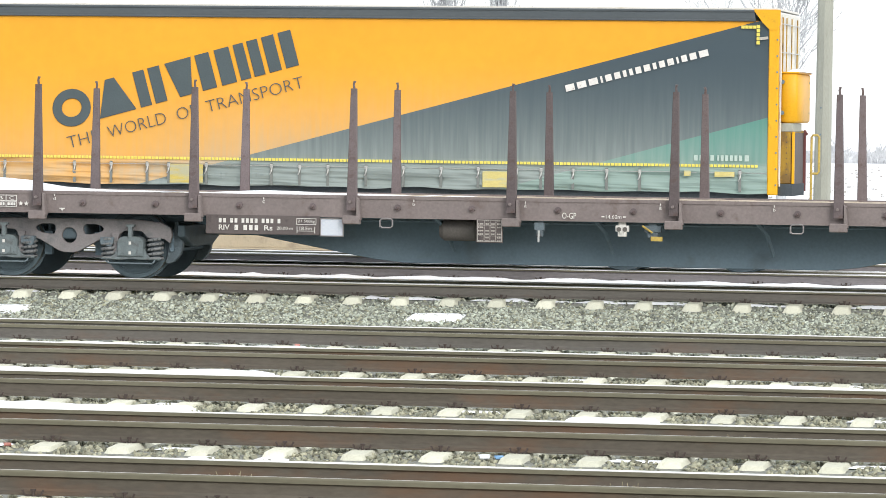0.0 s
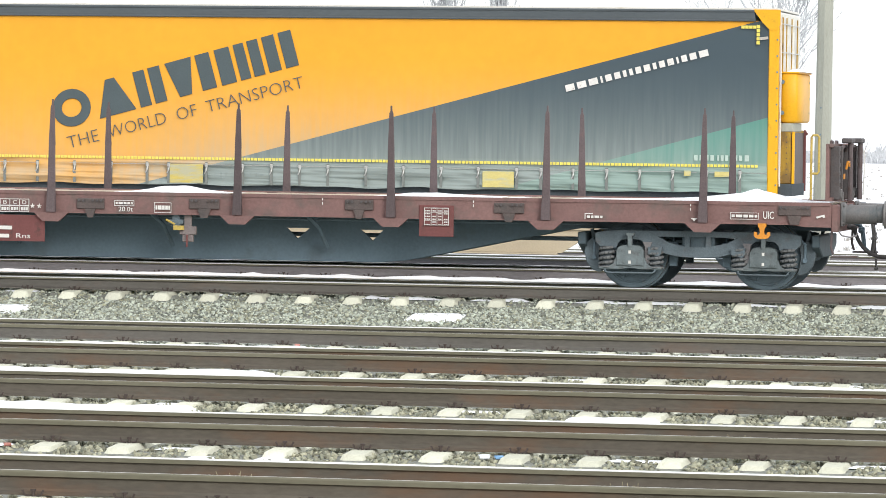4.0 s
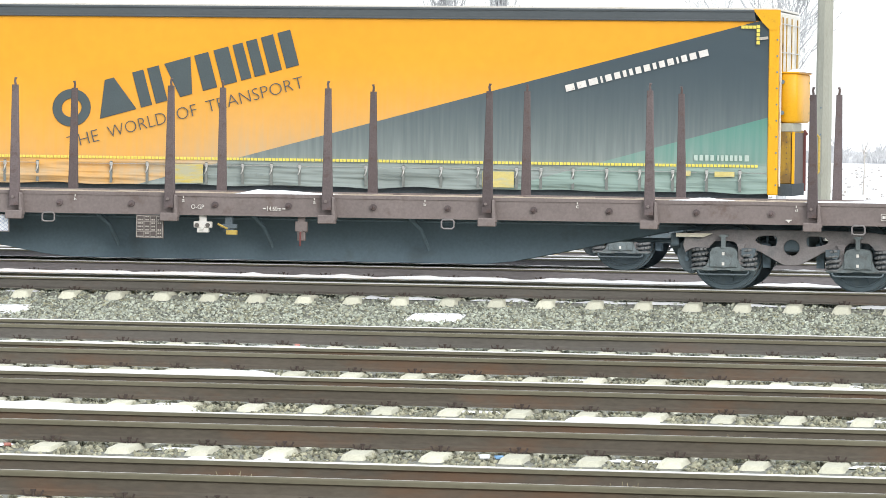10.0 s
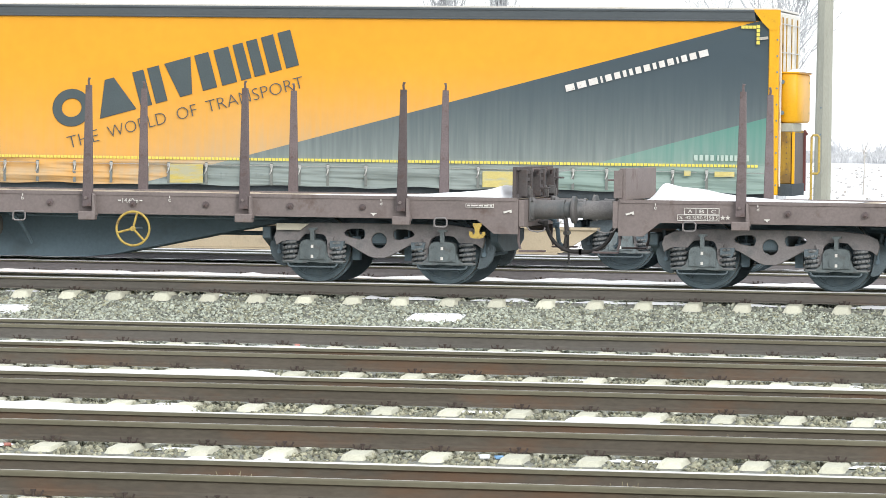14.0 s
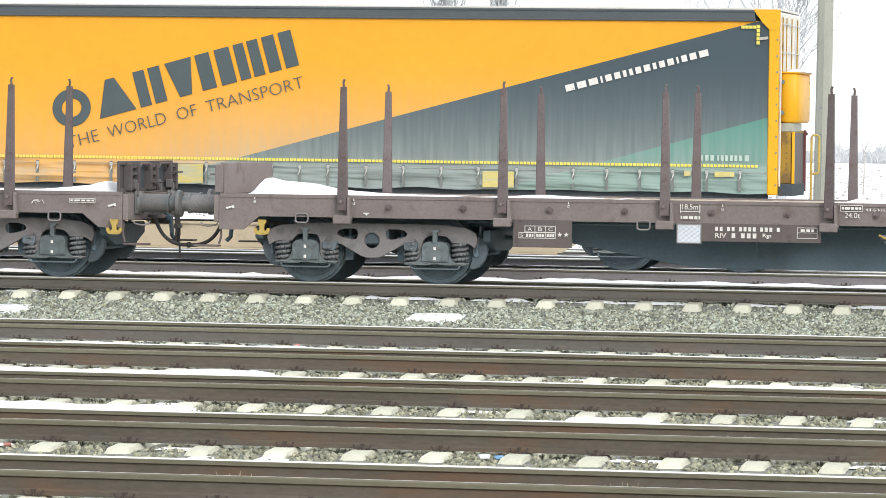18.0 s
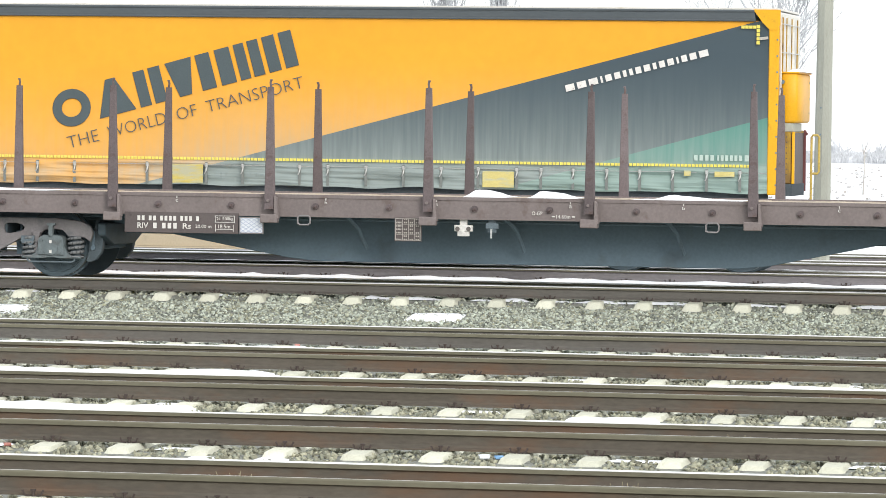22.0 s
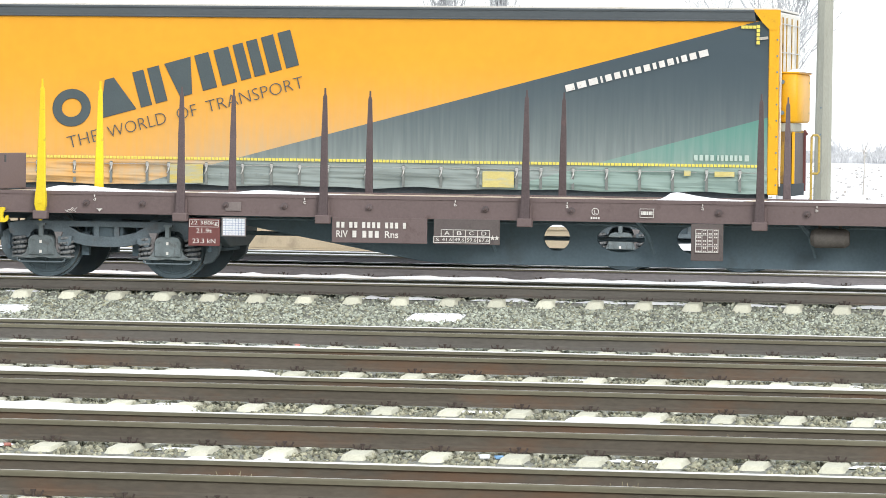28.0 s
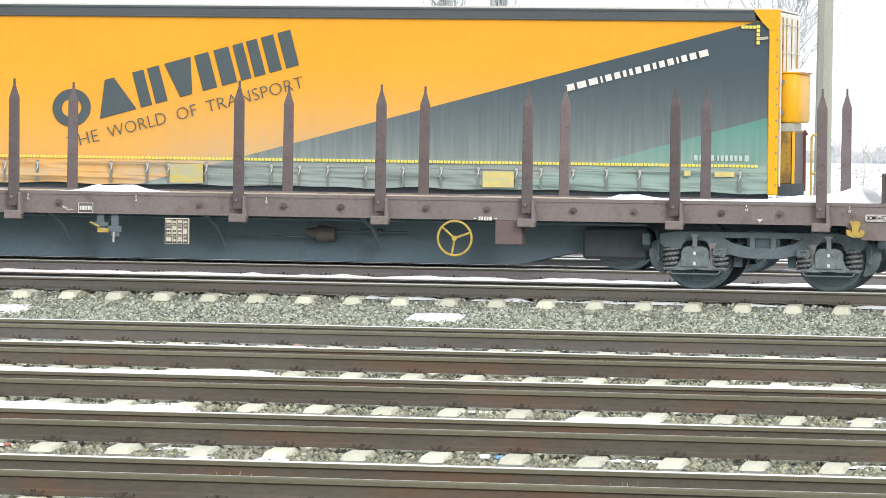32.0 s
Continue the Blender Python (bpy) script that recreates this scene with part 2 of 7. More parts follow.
def curtain_material():
    """Orange curtain with a slate wedge and a green one, filmed with road dust along its hem."""
    m = paint("printed_trailer_curtain", (0.81, 0.378, 0.028), 0.5, vary=0.05, scale=0.8, fine=6, bump=0.12, spec=0.3)
    n, l = links_of(m)
    b = n["Principled BSDF"]
    orange = b.inputs["Base Color"].links[0].from_socket
    co, sep = n.new("ShaderNodeTexCoord"), n.new("ShaderNodeSeparateXYZ")
    l.new(co.outputs["Object"], sep.inputs["Vector"])

    def calc(op, a, c):
        q = n.new("ShaderNodeMath")
        q.operation = op
        for i, v in enumerate((a, c)):
            if isinstance(v, (int, float)):
                q.inputs[i].default_value = v
            else:
                l.new(v, q.inputs[i])
        return q.outputs["Value"]

    def mixed(f, a, c):
        q = n.new("ShaderNodeMix")
        q.data_type = "RGBA"
        l.new(f, q.inputs["Factor"])
        for k, v in (("A", a), ("B", c)):
            if isinstance(v, tuple):
                q.inputs[k].default_value = (*v, 1)
            else:
                l.new(v, q.inputs[k])
        return q.outputs["Result"]

    x, z = sep.outputs["X"], sep.outputs["Z"]
    wedge = calc("LESS_THAN", z, calc("ADD", calc("MULTIPLY", x, 0.2694), 1.66 + 16.56 * 0.2694))
    green = calc("LESS_THAN", z, calc("ADD", calc("MULTIPLY", x, 0.278), 1.67 + 10.97 * 0.278))
    colour = mixed(wedge, orange, (0.060, 0.086, 0.102))
    colour = mixed(green, colour, (0.050, 0.235, 0.185))
    # dust: vertical runs that thin out upwards, and a full film on the hem
    mp, runs = n.new("ShaderNodeMapping"), n.new("ShaderNodeTexNoise")
    mp.inputs["Scale"].default_value = (17, 1, 0.9)
    l.new(co.outputs["Object"], mp.inputs["Vector"])
    l.new(mp.outputs["Vector"], runs.inputs["Vector"])
    runs.inputs["Scale"].default_value, runs.inputs["Detail"].default_value = 1.0, 6
    rise = n.new("ShaderNodeMapRange")
    rise.inputs["From Min"].default_value, rise.inputs["From Max"].default_value = 3.3, 1.45
    l.new(z, rise.inputs["Value"])
    film = calc("MULTIPLY", calc("MULTIPLY", rise.outputs["Result"], rise.outputs["Result"]), calc("ADD", calc("MULTIPLY", runs.outputs["Fac"], 0.80), 0.24))
    clamp = calc("MINIMUM", film, 0.72)
    hem = n.new("ShaderNodeMapRange")
    hem.inputs["From Min"].default_value, hem.inputs["From Max"].default_value = 1.66, 1.50
    hem.inputs["To Max"].default_value = 0.60
    l.new(z, hem.inputs["Value"])
    smear = n.new("ShaderNodeTexNoise")
    smear.inputs["Scale"].default_value, smear.inputs["Detail"].default_value = 1.0, 8
    spread = n.new("ShaderNodeMapping")
    spread.inputs["Scale"].default_value = (1.3, 1, 7)
    l.new(co.outputs["Object"], spread.inputs["Vector"])
    l.new(spread.outputs["Vector"], smear.inputs["Vector"])
    # the hem is washed cleaner towards the rear
    wash = n.new("ShaderNodeMapRange")
    wash.inputs["From Min"].default_value, wash.inputs["From Max"].default_value = -18.6, -16.6
    wash.inputs["To Min"].default_value = 0.42
    l.new(x, wash.inputs["Value"])
    clamp = calc("MULTIPLY", wash.outputs["Result"], calc("ADD", clamp, calc("MULTIPLY", hem.outputs["Result"], calc("ADD", calc("MULTIPLY", smear.outputs["Fac"], 3.2), -0.95))))
    clamp = calc("MINIMUM", clamp, 0.70)
    colour = mixed(clamp, colour, (0.360, 0.410, 0.378))
    l.new(colour, b.inputs["Base Color"])
    return m


CURTAIN = curtain_material()


# ---- mesh helpers ----
def mesh_of(name, verts, faces, material=None, smooth=False):
    me = bpy.data.meshes.new(name)
    me.from_pydata([tuple(v) for v in verts], [], faces)
    if material:
        me.materials.append(material)
    if smooth:
        me.polygons.foreach_set("use_smooth", [True] * len(me.polygons))
    me.update()
    return me


def box(bm, x0, x1, y0, y1, z0, z1, bevel=0.0):
    made = bmesh.ops.create_cube(bm, size=1.0)["verts"]
    for v in made:
        v.co = (x0 + (v.co.x + 0.5) * (x1 - x0), y0 + (v.co.y + 0.5) * (y1 - y0), z0 + (v.co.z + 0.5) * (z1 - z0))
    if bevel:
        edges = list({e for v in made for e in v.link_edges})
        bmesh.ops.bevel(bm, geom=edges, offset=bevel, segments=1, affect="EDGES")
    return bm


def rod(bm, a, b, r0, r1=None, seg=10, caps=True):
    a, b = Vector(a), Vector(b)
    d = b - a
    m = Matrix.Translation((a + b) / 2) @ d.to_track_quat("Z", "Y").to_matrix().to_4x4()
    bmesh.ops.create_cone(bm, cap_ends=caps, segments=seg, radius1=r0, radius2=r0 if r1 is None else r1, depth=d.length, matrix=m)
    return bm


def tube(bm, pts, r, seg=8):
    """One skin swept along a line of points, closed at both ends."""
    pts = [Vector(q) for q in pts]
    up, last = None, None
    for i, q in enumerate(pts):
        d = (pts[min(i + 1, len(pts) - 1)] - pts[max(i - 1, 0)]).normalized()
        if up is None:
            up = d.orthogonal().normalized()
        up = (up - d * up.dot(d)).normalized()
        side = d.cross(up)
        row = [bm.verts.new(q + r * (math.cos(2 * math.pi * k / seg) * up + math.sin(2 * math.pi * k / seg) * side)) for k in range(seg)]
        if last:
            for k in range(seg):
                bm.faces.new((last[k], last[(k + 1) % seg], row[(k + 1) % seg], row[k]))
        else:
            bm.faces.new(row[::-1])
        last = row
    bm.faces.new(last)
    return bm


def ring(bm, c, radius, r, axis="y", seg=28, tseg=8, squash=1.0):
    rows = []
    for i in range(seg):
        a = 2 * math.pi * i / seg
        row = []
        for j in range(tseg):
            t = 2 * math.pi * j / tseg
            d = radius + r * math.cos(t)
            u, v, w = d * math.cos(a), d * math.sin(a) * squash, r * math.sin(t)
            p = (u, w, v) if axis == "y" else (w, u, v)
            row.append(bm.verts.new(Vector(c) + Vector(p)))
        rows.append(row)
    for i in range(seg):
        for j in range(tseg):
            bm.faces.new((rows[i][j], rows[(i + 1) % seg][j], rows[(i + 1) % seg][(j + 1) % tseg], rows[i][(j + 1) % tseg]))
    return bm


def prism(bm, outline, y0, y1):
    """An outline in x and z, from y0 to y1."""
    front = [bm.verts.new((x, y0, z)) for x, z in outline]
    back = [bm.verts.new((x, y1, z)) for x, z in outline]
    bm.faces.new(front)
    bm.faces.new(back[::-1])
    k = len(outline)
    for i in range(k):
        bm.faces.new((front[i], back[i], back[(i + 1) % k], front[(i + 1) % k]))
    return bm


def finish(name, bm, material, smooth=0.0):
    bmesh.ops.recalc_face_normals(bm, faces=bm.faces)
    me = bpy.data.meshes.new(name)
    bm.to_mesh(me)
    bm.free()
    for m in material if isinstance(material, (list, tuple)) else (material,):
        me.materials.append(m)
    if smooth:
        me.polygons.foreach_set("use_smooth", [True] * len(me.polygons))
        me.set_sharp_from_angle(angle=radians(smooth))
    return me


def part(name, bm, material, parent, label="", smooth=0.0, at=None):
    """Links a bmesh or mesh as one object under a thing or a part."""
    me = bm if isinstance(bm, bpy.types.Mesh) else finish(name, bm, material, smooth)
    ob = new(name, me)
    ob.parent = parent
    if at is not None:
        ob.matrix_basis = at
    if label:
        tagged(ob, label)
    return ob


def baked(name, curve, material):
    """A curve's or text's mesh."""
    tmp = new("bake", curve)
    bpy.context.view_layer.update()
    me = bpy.data.meshes.new_from_object(tmp.evaluated_get(bpy.context.evaluated_depsgraph_get()))
    bpy.data.objects.remove(tmp)
    me.name = name
    me.materials.clear()
    me.materials.append(material)
    return me


def plate_mesh(name, outline, holes, thick, material):
    """A plate in the x-z plane, of the given thickness, with holes through it."""
    cu = bpy.data.curves.new(name, "CURVE")
    cu.dimensions, cu.fill_mode, cu.extrude, cu.bevel_depth, cu.bevel_resolution = "2D", "BOTH", thick / 2 - 0.006, 0.006, 0
    for loop in [outline] + holes:
        s = cu.splines.new("POLY")
        s.points.add(len(loop) - 1)
        s.use_cyclic_u = True
        for q, (x, z) in zip(s.points, loop):
            q.co = (x, z, 0, 1)
    me = baked(name, cu, material)
    me.transform(Matrix.Rotation(radians(90), 4, "X"))
    return me


def ellipse(cx, cz, rx, rz, k=20):
    return [(cx + rx * math.cos(2 * math.pi * i / k), cz + rz * math.sin(2 * math.pi * i / k)) for i in range(k)]


GLYPHS = {}


def text_mesh(name, body, height, material, width=None, bold=0.0):
    """Flat letters that face -y, with the lower left corner at the origin."""
    if (body, bold) not in GLYPHS:
        cu = bpy.data.curves.new(name, "FONT")
        cu.body, cu.size, cu.offset, cu.extrude, cu.resolution_u = body, 1.0, bold, 0.004, 3
        GLYPHS[body, bold] = baked(name, cu, material)
    me = GLYPHS[body, bold].copy()
    me.materials.clear()
    me.materials.append(material)
    co = np.zeros(len(me.vertices) * 3)
    me.vertices.foreach_get("co", co)
    co = co.reshape(-1, 3)
    lo, hi = co.min(0), co.max(0)
    k = height / (hi[1] - lo[1])
    kx = width / (hi[0] - lo[0]) if width else k
    me.transform(Matrix.Rotation(radians(90), 4, "X") @ Matrix.Diagonal((kx, k, 0.5, 1)) @ Matrix.Translation((-lo[0], -lo[1], 0)))
    return me


def bars_mesh(name, rects, y0, y1, material):
    bm = bmesh.new()
    for x0, x1, z0, z1 in rects:
        box(bm, x0, x1, y0, y1, z0, z1)
    return finish(name, bm, material)


def dashes(x0, x1, z0, z1, lengths, gap):
    """Bars that stand for a line of writing: lengths and gaps in units, fitted to the width."""
    total = sum(lengths) + gap * (len(lengths) - 1)
    u, x, out = (x1 - x0) / total, x0, []
    for q in lengths:
        out.append((x, x + q * u, z0, z1))
        x += (q + gap) * u
    return out


# ---- ground ----
def ground_knots():
    """Height of the ground along y: raised under each track, lower between them."""
    pts = [(-400.0, -0.75), (20.0, -0.68)]
    for y, e in sorted(zip(NEAR_RAIL, RAIL_TOP)):
        low = 0.045 if y < 60 else 0.0
        pts += [(y - 1.2, e - 0.32 + low * 0.6), (y - 0.62, e - 0.300 + low), (y - 0.42, e - 0.275 + low), (y - 0.30, e - 0.225), (y + 1.90, e - 0.225), (y + 2.15, e - 0.285), (y + 2.5, e - 0.30)]
    pts += [(67.2, -0.29), (67.8, -0.20), (70.3, -0.20), (72.6, -0.24), (76.5, -0.26), (81.0, -0.22), (84.0, -0.6), (130.0, -0.95), (4000.0, -0.95)]
    return pts


KNOTS = ground_knots()


def ground_z(y):
    for (a, za), (b, zb) in zip(KNOTS, KNOTS[1:]):
        if y <= b:
            return za + (zb - za) * (y - a) / (b - a)
    return -0.95


def build_ground():
    ys = [q[0] for q in KNOTS] + [100.0, 200.0, 400.0, 800.0, 1600.0]
    ys.sort()
    xs = [-3000, -800, -200, -80, -40, -20, 0, 20, 60, 200, 800, 3000]
    verts = [(x, y, ground_z(y)) for y in ys for x in xs]
    w = len(xs)
    faces = [(j * w + i, j * w + i + 1, (j + 1) * w + i + 1, (j + 1) * w + i) for j in range(len(ys) - 1) for i in range(w - 1)]
    me = mesh_of("ground", verts, faces, BED)
    me.materials.append(FIELD)
    for f in me.polygons:
        f.material_index = 1 if f.center.y > 80.5 else 0
    tagged(new("ground", me), "ballasted station ground running into a snowy field", "ground", kind="structure")


build_ground()


# ---- tracks ----
def rail_outline():
    half = [(0.075, 0.0), (0.075, 0.011), (0.024, 0.028), (0.009, 0.045), (0.009, 0.118), (0.034, 0.130), (0.0355, 0.151), (0.036, 0.1565), (0.0345, 0.1625), (0.030, 0.1675), (0.022, 0.1705), (0.010, 0.172)]
    return half + [(-a, b) for a, b in reversed(half)]


def rail_mesh(x0, x1, side, worn):
    """A flat-bottomed rail; its head is worn bright above the height worn."""
    prof = rail_outline()
    k = len(prof)
    verts = [(x0, a, b - 0.172) for a, b in prof] + [(x1, a, b - 0.172) for a, b in prof]
    faces = [(i, (i + 1) % k, k + (i + 1) % k, k + i) for i in range(k)] + [tuple(range(k))[::-1], tuple(range(k, 2 * k))]
    me = mesh_of("rail", verts, faces, side)
    me.materials.append(RAILTOP)
    me.materials.append(RAILHEAD)
    for f in me.polygons:
        z = f.center.z + 0.172
        f.material_index = 0 if abs(f.normal.x) > 0.5 or z < 0.13 else (1 if z > worn and (f.center.y < 0.012 or worn < 0.155) else 2)
    return me


RAIL, RAIL_RUN, RAIL_RUSTY, RAIL_FAR = [rail_mesh(-160, 160, q, z) for q, z in ((RAILSIDE, 0.160), (RAILSIDE, 0.153), (RAILRUST, 0.160), (RAILFAR, 0.153))]


def sleeper_mesh():
    bm = bmesh.new()
    # along y from the near end to the far one: (y, top z, half width at the top, at the foot)
    rows = [(-0.58, -0.335, 0.075, 0.20), (-0.47, -0.190, 0.085, 0.20), (-0.20, -0.178, 0.088, 0.20), (0.20, -0.178, 0.088, 0.20), (0.45, -0.225, 0.085, 0.13),
            (1.055, -0.225, 0.085, 0.13), (1.30, -0.178, 0.088, 0.20), (1.70, -0.178, 0.088, 0.20), (1.99, -0.190, 0.085, 0.20), (2.08, -0.335, 0.075, 0.20)]
    loops = [[bm.verts.new((sx * h, y, z)) for sx, h, z in ((-1, b, -0.40), (-1, t, top), (1, t, top), (1, b, -0.40))] for y, top, t, b in rows]
    for a, b in zip(loops, loops[1:]):
        for i in range(3):
            bm.faces.new((a[i], a[i + 1], b[i + 1], b[i]))
    bm.faces.new(loops[0])
    bm.faces.new(loops[-1][::-1])
    bmesh.ops.bevel(bm, geom=list(bm.edges), offset=0.008, segments=1, affect="EDGES")
    return finish("sleeper", bm, CONCRETE)


def clip_mesh():
    bm = bmesh.new()
    for y0 in (0.0, GAUGE):
        for s in (-1, 1):
            y = y0 + s * 0.10
            for dx in (-0.055, 0.055):
                tube(bm, [(dx * 0.45, y, -0.172), (dx * 1.1, y + s * 0.01, -0.165), (dx * 1.4, y + s * 0.012, -0.132)], 0.0085, 5)
            rod(bm, (0, y, -0.185), (0, y, -0.132), 0.012, seg=6)
            rod(bm, (0, y, -0.140), (0, y, -0.126), 0.021, seg=6)
    return finish("fastening", bm, CLIP)


SLEEPER, FASTENING = sleeper_mesh(), clip_mesh()


def build_track(name, y, top, x_phase, x0, x1, label, sleepers=True):
    track = tagged(new(name), label, "railway track", "tracks of the station", kind="structure")
    track.matrix_basis = pose(0, y, top)
    for dy in (0.0, GAUGE):
        # on the sidings the worn band lies towards the gauge
        part("rail", RAIL_RUSTY if y < 50 else RAIL if y < 58 else RAIL_RUN if y < 65 else RAIL_FAR, None, track, at=pose(random.uniform(-30, 30), dy, 0, 0, 0, 0 if dy else 180))
    if sleepers:
        k = math.ceil((x0 - x_phase) / PITCH)
        while x_phase + k * PITCH < x1:
            sl = part("sleeper", SLEEPER, None, track, at=pose(x_phase + k * PITCH + random.uniform(-0.012, 0.012), random.uniform(-0.015, 0.015), random.uniform(-0.006, 0.002), 0, 0, random.uniform(-0.7, 0.7)))
            part("fastening", FASTENING, None, sl)
            k += 1
    return track


for i in range(6):
    y = NEAR_RAIL[i]
    build_track("track_%d" % (i + 1), y, RAIL_TOP[i], SLEEPER_X[i], -0.325 * y - 0.8, -0.075 * y + 0.8,
                ("through track of rusty rails on pale concrete sleepers" if i == 0 else "empty siding of rusty rails on pale concrete sleepers"))
build_track("track_7", Y_PARKED, 0.0, -12.1, -26, -3, "snowy track under the parked wagon")
build_track("track_8", 73.6, 0.015, -12.0, -27, -3, "snow-lined far track behind the parked wagon", sleepers=False)
build_track("track_9", 78.6, 0.01, -12.0, -27, -3, "farthest track along the snowy field", sleepers=False)


def stones(name, y0, y1, per_m2, x_lo, x_hi, size, label, material=BALLAST):
    """Loose ballast: jagged, turned blocks of stone joined into one mesh."""
    rng = np.random.default_rng(int(y0 * 10))
    n = int((y1 - y0) * (x_hi - x_lo) * per_m2)
    base = 0.74 * np.array([(a, b, c) for a in (-1, 1) for b in (-1, 1) for c in (-1, 1)], float)
    quads = ((0, 1, 3, 2), (4, 6, 7, 5), (0, 4, 5, 1), (2, 3, 7, 6), (0, 2, 6, 4), (1, 5, 7, 3))
    tris = np.array([q for a, b, c, d in quads for q in ((a, b, c), (a, c, d))])
    y = rng.uniform(y0, y1, n)
    c = np.stack([rng.uniform(x_lo, x_hi, n), y, np.array([ground_z(v) for v in y]) + rng.uniform(-0.024, 0.012, n)], 1)
    keep = np.ones(n, bool)
    for yr, px in zip(NEAR_RAIL, SLEEPER_X):   # sleepers stay clear of stones
        off = np.abs((c[:, 0] - px + PITCH / 2) % PITCH - PITCH / 2)
        keep &= ~((off < 0.135) & (c[:, 1] > yr - 0.72) & (c[:, 1] < yr + 2.1))
        keep &= ~((c[:, 1] > yr - 0.09) & (c[:, 1] < yr + 0.09))
    c = c[keep]
    n = len(c)
    s = rng.uniform(0.5, 1.25, (n, 1, 3)) * rng.uniform(0.55, 1.4, (n, 1, 1)) * size * np.array([1.2, 1, 0.6])
    q = rng.normal(size=(n, 4))
    q /= np.linalg.norm(q, axis=1, keepdims=True)
    w, a, b, d = q.T
    rot = np.stack([1 - 2 * (b * b + d * d), 2 * (a * b - d * w), 2 * (a * d + b * w), 2 * (a * b + d * w), 1 - 2 * (a * a + d * d), 2 * (b * d - a * w),
                    2 * (a * d - b * w), 2 * (b * d + a * w), 1 - 2 * (a * a + b * b)], 1).reshape(n, 3, 3)
    v = np.einsum("nij,nkj->nki", rot, base[None] * s + rng.normal(scale=size * 0.22, size=(n, 8, 3))) + c[:, None]
    f = (tris[None] + 8 * np.arange(n)[:, None, None]).reshape(-1, 3)
    me = bpy.data.meshes.new(name)
    me.vertices.add(n * 8)
    me.vertices.foreach_set("co", v.ravel())
    me.loops.add(len(f) * 3)
    me.loops.foreach_set("vertex_index", f.ravel())
    me.polygons.add(len(f))
    me.polygons.foreach_set("loop_start", np.arange(len(f)) * 3)
    me.materials.append(material)
    me.update(calc_edges=True)
    tagged(new(name, me), label, "ballast", kind="stuff")


def build_ballast():
    stones("ballast", 56.0, 60.35, 820, -19.5, -5.0, 0.0225, "coarse grey crushed stone shoulder beside the through track")
    stones("ballast", 60.35, 62.7, 420, -19.5, -5.0, 0.026, "coarse grey crushed stone between the through track's sleepers")
    for i in (1, 2, 3, 4, 5):
        y = NEAR_RAIL[i]
        stones("ballast", y - 2.3, y + 0.4, 560, -0.32 * y, -0.08 * y, 0.025, "coarse grey crushed stone along a siding" if i < 2 else "coarse tan-grey crushed stone along a siding", BALLAST if i < 2 else BALLAST_TAN)
    stones("ballast", 63.4, 67.6, 60, -21, -6, 0.036, "coarse grey crushed stone between the through track and the parked wagon")


build_ballast()


def snow_patch(x0, x1, y0, y1, height, seed, label, z=None, rough=1.0, steep=2.2):
    """A low mound of old snow with an uneven rim."""
    nx, ny = max(8, int((x1 - x0) / 0.10)), max(5, int((y1 - y0) / 0.10))
    nx, ny = min(nx, 160), min(ny, 12)
    verts = []
    for j in range(ny + 1):
        for i in range(nx + 1):
            u, v = i / nx, j / ny
            x = x0 + u * (x1 - x0)
            wob = 0.35 * noise.noise((x * 1.7 + seed, v * 2.0, seed)) + 0.2 * noise.noise((x * 5.1, v * 3.0, seed))
            edge = min(1.0, 4.5 * min(u, 1 - u) * (x1 - x0) / max(0.6, (x1 - x0)) * 2.5) * (1 - abs(2 * v - 1) ** steep)
            h = height * (edge * (0.75 + 1.1 * wob * rough) - 0.12)
            y = y0 + v * (y1 - y0) + 0.25 * (y1 - y0) * noise.noise((x * 1.3, seed, 4.0)) * (1 - abs(2 * v - 1))
            verts.append((x, y, (ground_z(y) if z is None else z) + h))
    w = nx + 1
    faces = [(j * w + i, j * w + i + 1, (j + 1) * w + i + 1, (j + 1) * w + i) for j in range(ny) for i in range(nx)]
    me = mesh_of("snow_patch", verts, faces, SNOW, True)
    tagged(new("snow_patch", me), label, "snow", kind="stuff")


